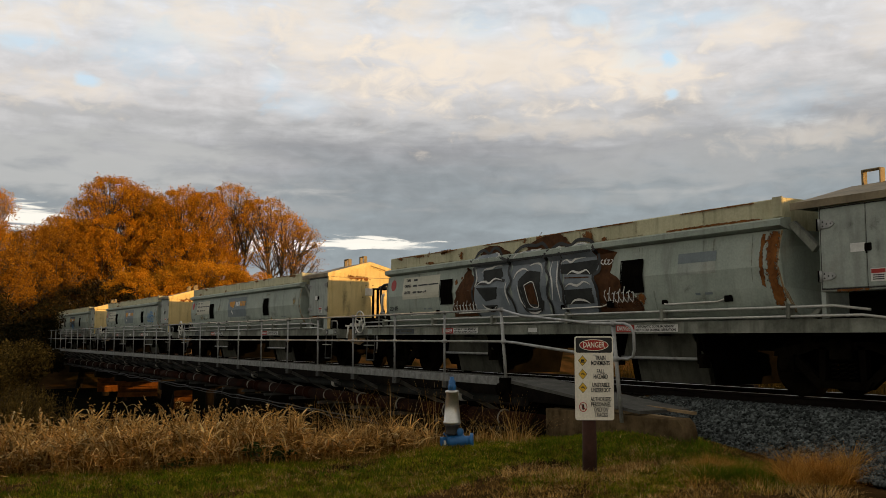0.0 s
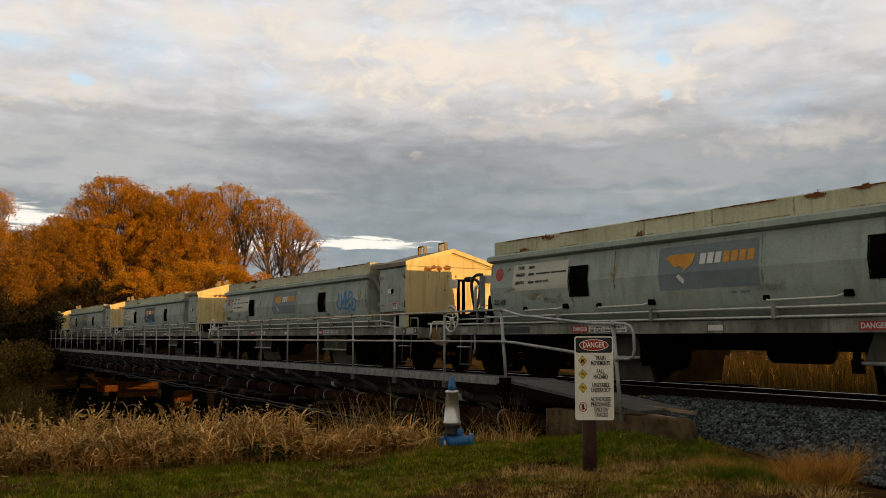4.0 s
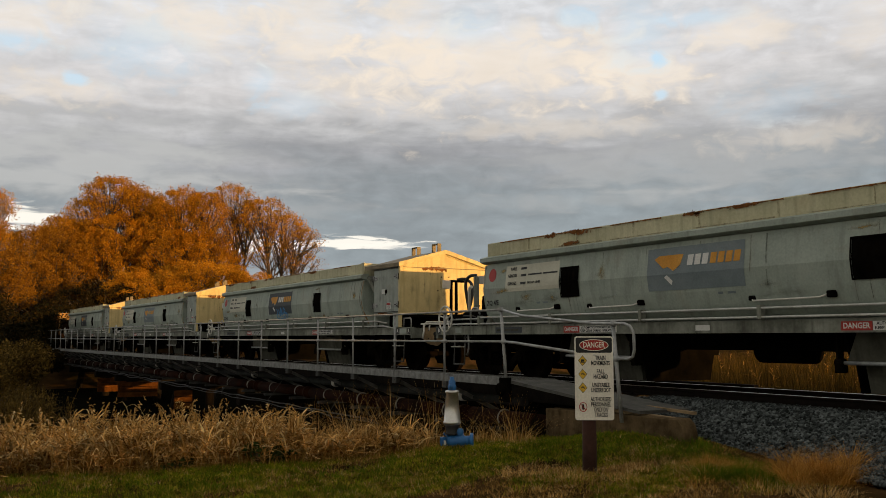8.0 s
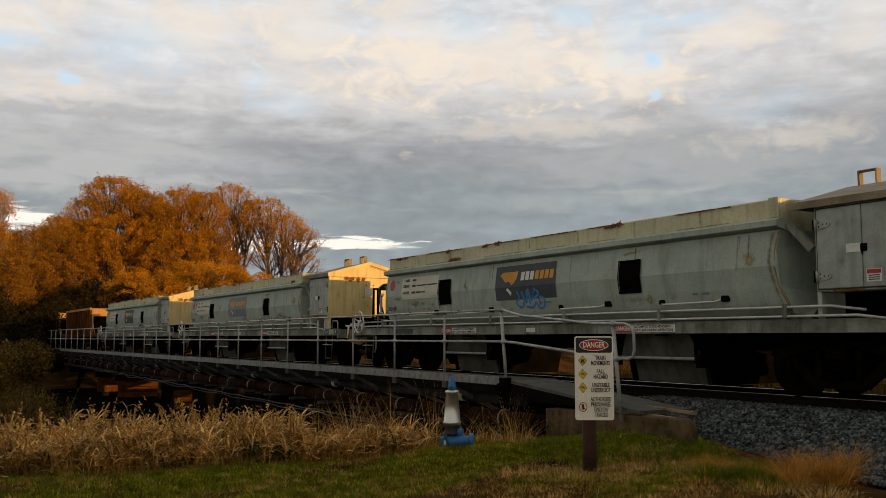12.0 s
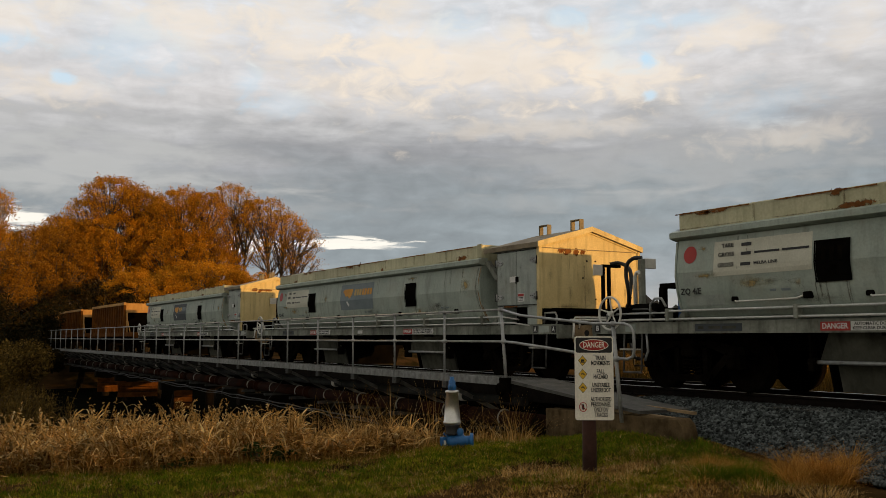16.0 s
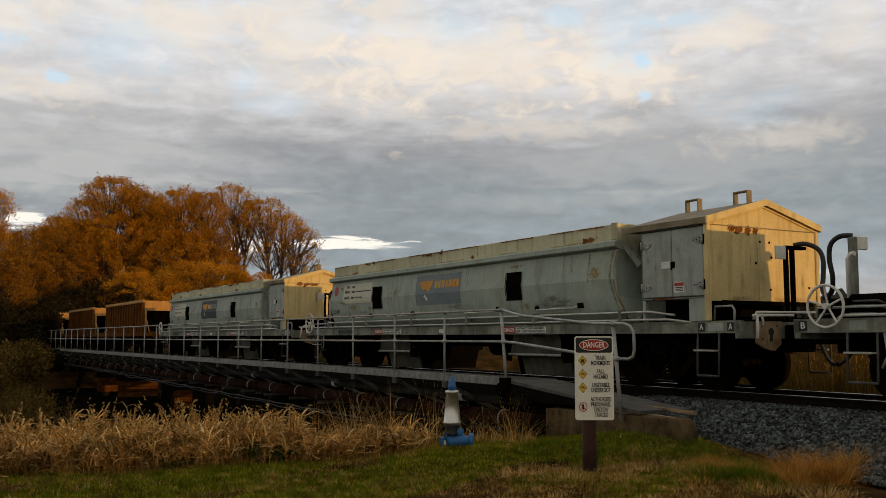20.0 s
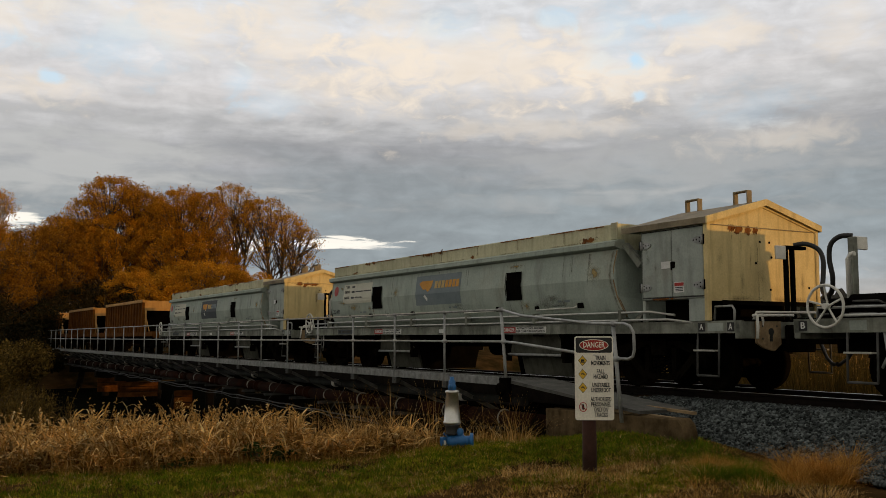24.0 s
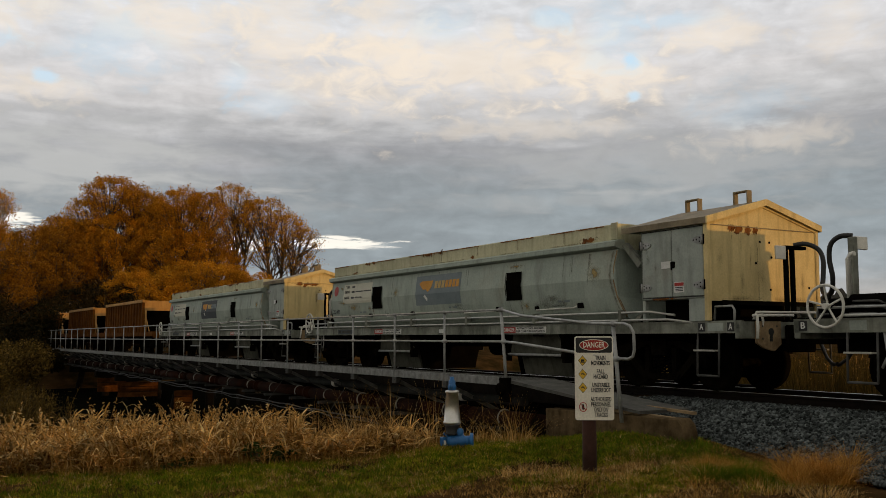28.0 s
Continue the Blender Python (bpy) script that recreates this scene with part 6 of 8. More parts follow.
def blue_tag(w, cx, cz, k):
    for pts in ([(-0.55, 0.2), (-0.45, 0.05), (-0.6, -0.1), (-0.4, -0.22), (-0.25, -0.05), (-0.35, 0.18)], [(-0.3, 0.15), (-0.15, -0.1), (-0.1, 0.22), (0.0, -0.15)], [(-0.05, 0.25), (0.08, -0.05), (0.2, 0.2), (0.15, 0.0), (0.4, 0.12), (0.18, 0.24)],
                [(-0.2, -0.2), (0.1, -0.22), (0.25, -0.1), (0.35, -0.25), (0.55, -0.22), (0.6, -0.02), (0.42, 0.02), (0.4, -0.18)]):
        bm = bmesh.new()
        stroke(bm, [(cx + a * k, cz + b * k) for a, b in pts], 0.048 * k + 0.01)
        part("spray_line", bm, M["bluetag"], w, "blue sprayed scribble")


def graffiti(w):
    """Sprayed brown ground with grey block shapes, black outlines and white highlights; plain shapes only."""
    def spray(name, mat, shapes, off, label, wob=0.02):
        for i, poly in enumerate(shapes):
            bm = bmesh.new()
            area(bm, poly, off + 0.0006 * i, wob=wob, seed=i)
            part(name, bm, M[mat], w, label)

    def lines(name, mat, runs, width, off, label, taper=False):
        for pts in runs:
            bm = bmesh.new()
            stroke(bm, pts, width, off, taper)
            part(name, bm, M[mat], w, label)
    spray("sprayed_patch", "overspray", ([(-9.95, 2.28), (-9.70, 2.0), (-9.6, 1.24), (-10.68, 1.24), (-10.64, 1.5), (-10.36, 1.9), (-10.17, 2.11)],
                                         [(-6.1, 2.40), (-5.36, 2.25), (-5.45, 1.9), (-5.1, 1.65), (-4.6, 1.22), (-6.0, 1.22), (-6.0, 1.9)],
                                         [(-9.6, 2.46), (-9.45, 2.63), (-9.2, 2.66), (-8.93, 2.65), (-8.74, 2.58), (-8.54, 2.5), (-8.42, 2.44)],
                                         [(-8.0, 2.44), (-7.87, 2.58), (-7.4, 2.69), (-6.89, 2.70), (-6.7, 2.58), (-6.5, 2.45)]), 0.0045, "dark brown sprayed ground", 0.05)
    for i, (cx, cz, rx, rz) in enumerate([(-10.46, 1.99, 0.08, 0.10), (-10.24, 2.06, 0.05, 0.06), (-10.32, 2.54, 0.17, 0.12), (-8.02, 2.63, 0.13, 0.09), (-6.12, 2.57, 0.22, 0.14), (-5.68, 2.47, 0.10, 0.07), (-4.78, 1.47, 0.16, 0.15)]):
        bm = bmesh.new()
        blob(bm, cx, cz, rx, rz, i + 3, 0.0075, rough=0.3)
        part("rust_patch", bm, M["flake"], w)
    spray("sprayed_shape", "graffgrey", ([(-9.76, 2.40), (-9.45, 2.50), (-8.93, 2.50), (-8.74, 2.36), (-8.42, 2.25), (-8.46, 1.8), (-8.32, 1.24), (-9.62, 1.24), (-9.76, 1.6), (-9.66, 1.99)],
                                         [(-8.36, 2.35), (-7.93, 2.46), (-7.47, 2.45), (-7.30, 2.25), (-7.22, 1.24), (-8.28, 1.24), (-8.42, 1.92)],
                                         [(-7.20, 2.36), (-6.82, 2.34), (-6.70, 1.24), (-7.12, 1.24)],
                                         [(-6.80, 2.38), (-6.3, 2.46), (-5.92, 2.36), (-5.77, 1.95), (-5.9, 1.9), (-5.84, 1.24), (-6.66, 1.24)]), 0.010, "grey sprayed block shape")
    spray("sprayed_hollow", "greypipe", ([(-9.42, 2.17), (-8.74, 2.18), (-8.66, 1.99), (-9.36, 1.93)], [(-9.65, 1.83), (-8.86, 1.82), (-8.92, 1.58), (-9.32, 1.54)],
                                     [(-8.14, 1.92), (-7.86, 2.08), (-7.45, 2.04), (-7.42, 1.36), (-7.96, 1.36)], [(-6.86, 2.12), (-5.78, 2.14), (-5.84, 1.88), (-6.81, 1.95)], [(-6.74, 1.66), (-5.97, 1.66), (-5.93, 1.40), (-6.72, 1.40)],
                                     [(-9.4, 1.46), (-8.9, 1.46), (-8.96, 1.38), (-9.3, 1.36)], [(-9.82, 2.33), (-8.42, 2.31), (-8.4, 2.27), (-9.8, 2.27)], [(-8.38, 2.33), (-5.95, 2.33), (-5.93, 2.28), (-8.36, 2.27)]), 0.0145, "black-blue sprayed hollow")
    spray("sprayed_patch", "overspray", ([(-7.93, 1.79), (-7.65, 1.83), (-7.56, 1.42), (-7.82, 1.44)], [(-6.72, 1.88), (-6.02, 1.86), (-6.02, 1.84), (-6.70, 1.86)]), 0.0195, "brown sprayed core", 0.0)
    lines("sprayed_outline", "black", ([(-9.80, 2.36), (-9.62, 2.54), (-9.4, 2.58), (-9.2, 2.50), (-9.05, 2.60), (-8.86, 2.56), (-8.72, 2.40), (-8.44, 2.30)], [(-9.80, 2.25), (-9.70, 2.0), (-9.80, 1.75), (-9.76, 1.45), (-9.6, 1.23)],
                                       [(-8.42, 2.36), (-8.5, 2.1), (-8.38, 1.9), (-8.52, 1.7), (-8.36, 1.5), (-8.30, 1.22)], [(-8.40, 2.38), (-8.15, 2.52), (-7.9, 2.56), (-7.6, 2.53), (-7.42, 2.56), (-7.26, 2.44)],
                                       [(-7.24, 2.36), (-7.30, 2.1), (-7.16, 1.9), (-7.24, 1.6), (-7.14, 1.4), (-7.16, 1.22)], [(-6.82, 2.34), (-6.88, 1.95), (-6.76, 1.7), (-6.78, 1.45), (-6.70, 1.22)],
                                       [(-7.2, 2.40), (-6.9, 2.50), (-6.6, 2.44), (-6.4, 2.52), (-6.1, 2.50), (-5.90, 2.38), (-5.76, 2.1), (-5.76, 1.94), (-5.92, 1.86), (-5.82, 1.6), (-5.86, 1.22)],
                                       [(-9.62, 1.92), (-9.3, 1.90), (-8.9, 1.96), (-8.6, 1.92)], [(-8.12, 1.9), (-8.05, 1.5), (-7.92, 1.32), (-7.5, 1.32), (-7.38, 1.5)]), 0.062, 0.0205, "black sprayed outline")
    lines("sprayed_highlight", "white", ([(-9.72, 2.36), (-9.6, 2.44), (-9.48, 2.38)], [(-9.36, 2.42), (-9.2, 2.46), (-9.08, 2.38)], [(-8.98, 2.50), (-8.86, 2.46), (-8.8, 2.36)], [(-9.45, 2.12), (-9.36, 2.19), (-9.1, 2.20), (-8.95, 2.24), (-8.72, 2.22)],
                                         [(-9.66, 1.86), (-9.5, 1.93), (-9.3, 1.94), (-9.15, 1.90), (-8.95, 1.98), (-8.7, 1.94)], [(-9.45, 1.50), (-9.32, 1.40), (-9.12, 1.37), (-8.95, 1.43)], [(-9.70, 2.2), (-9.62, 2.0), (-9.70, 1.85)], [(-8.54, 1.9), (-8.58, 1.7), (-8.48, 1.45)],
                                         [(-8.26, 2.34), (-8.1, 2.42), (-7.9, 2.44)], [(-7.8, 2.46), (-7.6, 2.44), (-7.45, 2.46)], [(-8.3, 1.94), (-8.2, 2.06), (-7.98, 2.12), (-7.82, 2.06)], [(-7.8, 2.16), (-7.6, 2.20), (-7.42, 2.14), (-7.38, 1.95)],
                                         [(-8.16, 1.8), (-8.10, 1.55), (-7.98, 1.38)], [(-7.9, 1.30), (-7.7, 1.27), (-7.5, 1.31)], [(-7.08, 2.25), (-7.14, 2.0), (-7.06, 1.8), (-7.10, 1.5)], [(-6.94, 2.2), (-6.92, 1.8), (-6.86, 1.45)],
                                         [(-7.1, 2.40), (-6.9, 2.44), (-6.75, 2.38)], [(-6.6, 2.40), (-6.4, 2.45), (-6.15, 2.44), (-6.0, 2.36)], [(-6.84, 2.14), (-6.7, 2.20), (-6.55, 2.14), (-6.4, 2.20), (-6.1, 2.22), (-5.95, 2.28)], [(-6.64, 1.92), (-6.5, 1.98), (-6.3, 1.94), (-6.1, 1.98), (-6.0, 1.90)],
                                         [(-6.70, 1.70), (-6.55, 1.76), (-6.35, 1.72), (-6.15, 1.78), (-5.99, 1.72)], [(-6.6, 1.40), (-6.45, 1.47), (-6.2, 1.46), (-6.05, 1.40)]), 0.042, 0.0215, "white sprayed highlight", True)
    lines("sprayed_outline", "white", ([(-7.93, 1.80), (-7.65, 1.84), (-7.55, 1.41), (-7.82, 1.43), (-7.94, 1.80)],), 0.018, 0.0215, "thin pale sprayed outline")
    for x0, z0, n, d in ((-10.55, 1.46, 7, 0.13), (-5.63, 1.52, 6, 0.12), (-5.70, 2.09, 3, 0.09)):
        up = 0.13 if n > 3 else 0.05
        lines("sprayed_line", "white", [[(x0 + d * k + 0.02, z0 + up * (0.7 + 0.3 * math.sin(k * 2.1))), (x0 + d * k - 0.03, z0 - 0.02 * k % 0.05), (x0 + d * k + 0.04, z0 - up), (x0 + d * k + 0.10, z0 + up * 0.2), (x0 + d * k + 0.05, z0 + 0.02)] for k in range(n)], 0.019, 0.0225, "thin white sprayed scribble")
    bm = bmesh.new()
    patch(bm, (-3.92, -3.15, 1.93, 2.08), 0.006)
    part("painted_over_patch", bm, M["slate"], w, "dark grey painted-over patch")
    bm = bmesh.new()
    patch(bm, (-3.92, -3.16, 1.75, 1.926), 0.006)
    part("painted_over_patch", bm, M["doorgrey"], w, "pale grey painted-over patch")
    for x, wd, z1, z0 in ((-2.11, 0.34, 2.26, 1.18), (-2.3, 0.12, 2.24, 1.5)):
        bm = bmesh.new()
        stroke(bm, [(x, z1), (x - 0.03, 1.95), (x - 0.01, 1.55), (x + 0.06, z0)], wd, 0.004 + wd * 0.01)
        part("rust_run", bm, M["flake"], w, "broad rust run")
    bm = bmesh.new()
    stroke(bm, [(-4.2, 2.455), (-3.2, 2.46), (-2.3, 2.45)], 0.06, 0.007)
    part("rust_run", bm, M["flake"], w, "long rust line under the top panel")


def rust_marks(w, seed):
    """Flaking rust along the cream top, runs below the lip and the vents, grime on the shell, rust and drips on the end wall."""
    rng = random.Random(seed)
    for c in range(7):
        cx, top = rng.uniform(-13.2, -2.6), rng.random() < 0.7
        bm = bmesh.new()
        blob(bm, cx, 2.675 if top else 2.48, rng.uniform(0.10, 0.45), rng.uniform(0.05, 0.10), seed * 31 + c * 9, 0.0045, rough=0.4)
        part("rust_patch", bm, M["flake"], w)
    xs = np.linspace(-13.62, -1.98, 9)
    for x in xs[1:-1]:
        bm = bmesh.new()
        stroke(bm, [(float(x), 2.69), (float(x) + rng.uniform(-0.01, 0.01), 2.57), (float(x), 2.46)], rng.uniform(0.03, 0.09), 0.0062)
        part("rust_run", bm, M["run"], w)
    for k in range(6):
        a = -13.5 + k * 1.9 + rng.uniform(-0.3, 0.3)
        bm = bmesh.new()
        stroke(bm, [(a + rng.uniform(0.9, 1.8), 2.688), (a + 0.5, 2.692), (a, 2.688)], 0.036, 0.0066, step=0.2)
        part("worn_edge", bm, M["flake"], w)
        bm = bmesh.new()
        stroke(bm, [(a + rng.uniform(0.6, 1.7), 2.455), (a + 0.4, 2.452), (a, 2.455)], 0.05, 0.0066, step=0.2)
        part("worn_edge", bm, M["run"], w)
    for x, z in ((-11.12, 1.54), (-10.63, 1.54), (-5.2, 1.54), (-4.72, 1.54), (-9.05, 2.25), (-6.75, 2.25), (-3.35, 2.25), (-12.35, 2.25), (-7.8, 2.25), (-4.95, 2.25), (-10.1, 2.25), (-2.6, 2.25)):
        for k in range(rng.randint(1, 3)):
            xx, zz = x + rng.uniform(-0.12, 0.25), max(1.2, z - rng.uniform(0.2, 0.8))
            bm = bmesh.new()
            stroke(bm, [(xx, z), (xx + rng.uniform(-0.01, 0.01), (z + zz) / 2), (xx, zz)], rng.uniform(0.02, 0.09), 0.0042 + 0.0004 * k, False, 0.1)
            part("rust_run", bm, M[rng.choice(("run", "grime"))], w)
    for k in range(8):
        bm = bmesh.new()
        blob(bm, rng.uniform(-13.0, -2.6), rng.uniform(1.3, 1.6), rng.uniform(0.25, 0.8), rng.uniform(0.08, 0.22), seed * 17 + k, 0.0030 + 0.0003 * k, rough=0.3)
        part("grime_patch", bm, M["grime"], w)
    # leading edge of the shell
    bm = bmesh.new()
    stroke(bm, [(-2.09, 2.25), (-2.13, 1.9), (-2.06, 1.5), (-1.98, 1.2)], 0.14, 0.0055)
    part("rust_run", bm, M["run"], w)
    # end wall of the box: a band of rust near the top, drips, grime along the foot and the near edge
    y0, z0 = rng.uniform(-0.80, -0.55), rng.uniform(2.42, 2.47)
    for k in range(4):
        y, z = y0 + 0.16 * k + rng.uniform(-0.04, 0.04), z0 + rng.uniform(-0.03, 0.03)
        bm = bmesh.new()
        splash(bm, (0.0035 + 0.0006 * k, y, z), (0, rng.uniform(0.14, 0.24), 0), (0, 0, rng.uniform(0.08, 0.12)))
        part("rust_patch", bm, M["flake"], w)
        ln = rng.uniform(0.15, 0.5)
        bm = bmesh.new()
        splash(bm, (0.0060 + 0.0004 * k, y + rng.uniform(-0.05, 0.05), z - ln * 0.8), (0, rng.uniform(0.012, 0.035), 0), (0, 0, ln))
        part("rust_run", bm, M["run"], w)
    for k in range(5):
        bm = bmesh.new()
        splash(bm, (0.0015 + 0.0004 * k, rng.uniform(-1.1, 0.9), rng.uniform(1.5, 2.2)), (0, rng.uniform(0.04, 0.22), 0), (0, 0, rng.uniform(0.3, 0.7)))
        part("grime_patch", bm, M["grime"], w)
    for y, wd in ((-0.6, 0.75), (0.45, 0.75)):
        bm = bmesh.new()
        splash(bm, (0.0040, y, 1.40), (0, wd, 0), (0, 0, 0.09))
        part("rust_run", bm, M["run"], w)
    for y, z in ((-0.15, 2.28), (0.06, 2.28), (-0.25, 1.95), (0.06, 1.55), (0.1, 2.05), (0.9, 2.3), (0.95, 1.6)):
        bm = bmesh.new()
        lathe(bm, [(0.018, 0.0), (0.018, 0.008), (0.010, 0.012)], (0.0005, y, z), (1, 0, 0), 8)
        part("bolt", bm, M["bogie"], w)
    # doors of the box: dirt, and rust along the sill below them
    for k in range(5):
        bm = bmesh.new()
        splash(bm, (rng.uniform(-1.3, -0.2), -1.2865 - 0.0004 * k, rng.uniform(1.55, 2.3)), (rng.uniform(0.04, 0.2), 0, 0), (0, 0, rng.uniform(0.1, 0.35)))
        part("grime_patch", bm, M["grime"], w)
    bm = bmesh.new()
    splash(bm, (-0.95, -1.2695, 1.42), (0.5, 0, 0), (0, 0, 0.05))
    part("rust_run", bm, M["flake"], w)


def ochre_stains(w, seed):
    """Thin ochre stains beside the data panel, the vents and under the lip."""
    rng = random.Random(seed)
    for cx, cz, rx, rz in ((-13.02, 2.12, 0.16, 0.10), (-13.0, 1.72, 0.45, 0.10), (-12.2, 1.60, 0.45, 0.14), (-11.4, 1.55, 0.2, 0.16), (-4.9, 2.18, 0.45, 0.07), (-4.6, 1.42, 0.2, 0.16), (-9.95, 1.9, 0.2, 0.2), (-2.5, 1.9, 0.25, 0.3)):
        bm = bmesh.new()
        blob(bm, cx + rng.gauss(0, 0.05), cz, rx, rz, seed * 7 + int(cx * 10), 0.0068, rough=0.35)
        part("ochre_stain", bm, M["ochre"], w)


def ore_wagon():
    """Brown ribbed open wagon; x=0 is the front of its body."""
    w = thing("ore_wagon", "rusty brown open ore wagon with ribbed steel sides", "ore wagon", "ore wagons of the train")
    x0, x1 = -9.0, 0.0
    for s in (-1, 1):
        bm = bmesh.new()
        box(bm, x0, x1, s * 1.2 - 0.03, s * 1.2 + 0.03, 1.1, 2.55, 0.006)
        sd = part("side_wall", bm, M["ore"], w)
        for k in range(15):
            bm = bmesh.new()
            x = x0 + 0.05 + k * (8.84 / 14)
            box(bm, x - 0.04, x + 0.1, s * 1.26 - 0.035, s * 1.26 + 0.035, 1.08, 2.5, 0.008)
            part("rib", bm, M["ore"], sd)
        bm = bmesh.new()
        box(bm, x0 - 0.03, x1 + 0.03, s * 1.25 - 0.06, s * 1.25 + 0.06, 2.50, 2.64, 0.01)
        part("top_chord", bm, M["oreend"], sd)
        bm = bmesh.new()
        box(bm, x0 - 1.9, x1 + 1.9, s * 1.18 - 0.05, s * 1.18 + 0.05, 0.88, 1.1, 0.01)
        part("side_sill", bm, M["ore"], w)
    for x, d in ((x0, -1), (x1, 1)):
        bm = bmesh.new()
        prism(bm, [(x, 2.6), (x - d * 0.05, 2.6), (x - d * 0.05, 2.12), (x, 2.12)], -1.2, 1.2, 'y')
        part("end_wall", bm, M["oreend"], w, "rusty end wall, coloured lighter for the low sun")
        # sheet coloured black for the shade below the end wall
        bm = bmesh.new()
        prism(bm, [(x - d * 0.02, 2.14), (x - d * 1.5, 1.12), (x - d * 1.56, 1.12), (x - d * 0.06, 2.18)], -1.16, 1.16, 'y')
        part("slope_sheet", bm, M["under"], w, "sloping hopper end sheet, black for its shaded underside")
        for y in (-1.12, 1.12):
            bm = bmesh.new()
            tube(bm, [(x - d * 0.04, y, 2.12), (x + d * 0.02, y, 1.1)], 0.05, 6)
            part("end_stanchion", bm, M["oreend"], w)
        bm = bmesh.new()
        tube(bm, [(x + d * 0.02, -1.15, 1.95), (x + d * 0.9, -1.15, 1.12)], 0.025, 6)
        part("end_brace", bm, M["oreend"], w)
        bm = bmesh.new()
        box(bm, min(x + d * 1.8, x + d * 1.95), max(x + d * 1.8, x + d * 1.95), -1.2, 1.2, 0.82, 1.1, 0.01)
        part("headstock", bm, M["ore"], w)
        coupler(w, x + d * 1.95, d)
    bm = bmesh.new()
    box(bm, x0, x1, -1.17, 1.17, 1.05, 1.12)
    box(bm, x0 - 1.9, x1 + 1.9, -0.2, 0.2, 0.65, 1.04)
    part("floor_frame", bm, M["under"], w)
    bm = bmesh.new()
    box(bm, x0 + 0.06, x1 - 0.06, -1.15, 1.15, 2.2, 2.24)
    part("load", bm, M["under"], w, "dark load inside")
    bogie(w, x0 + 0.35)
    bogie(w, x1 - 0.35)
    return w


def build_train():
    base = hopper_wagon()
    wagons = {0: base}
    # 5 and 6 stay out of view, added to shade the foreground from the sun
    for k in (-1, 1, 2, 3, 4, 5, 6):
        wagons[k] = copy_thing(base, pose(k * L, YC, 0))
    looks = {-1: ("navy", "orange", "paleorange", "slate"), 0: ("slate", "orange", "paleorange", "orange"), 1: ("navy", "orange", "white", "orange"), 2: ("slate", "orange", "white", "orange"), 3: ("slate", "orange", "white", "orange"), 5: ("slate", "orange", "white", "orange")}
    for k, a in looks.items():
        logo(wagons[k], *a)
    for k, w in wagons.items():
        rust_marks(w, 11 + k * 5)
    for k in (-1, 0, 1, 2, 3):
        ochre_stains(wagons[k], 60 + k)
    graffiti(wagons[4])
    blue_tag(wagons[2], -3.3, 1.80, 1.0)
    blue_tag(wagons[1], -7.75, 1.55, 0.75)
    tagged(wagons[4], "grey hopper wagon with a large grey and brown sprayed graffiti")
    tagged(wagons[2], "grey hopper wagon with logo panel and blue sprayed scribble")
    tagged(wagons[1], "grey hopper wagon with dark logo panel and small blue scribble")
    tagged(wagons[0], "grey hopper wagon with faded slate logo panel")
    tagged(wagons[-1], "grey hopper wagon with dark logo panel, ahead of ore wagons")
    ore = {}
    first = ore_wagon()
    for i in range(5):
        x = -36.3 - 12.85 * i
        ore[x] = first if i == 0 else copy_thing(first, pose(x, YC, 0))
    return wagons, ore


WAGONS, ORE = build_train()
# ---- sign, pump ----


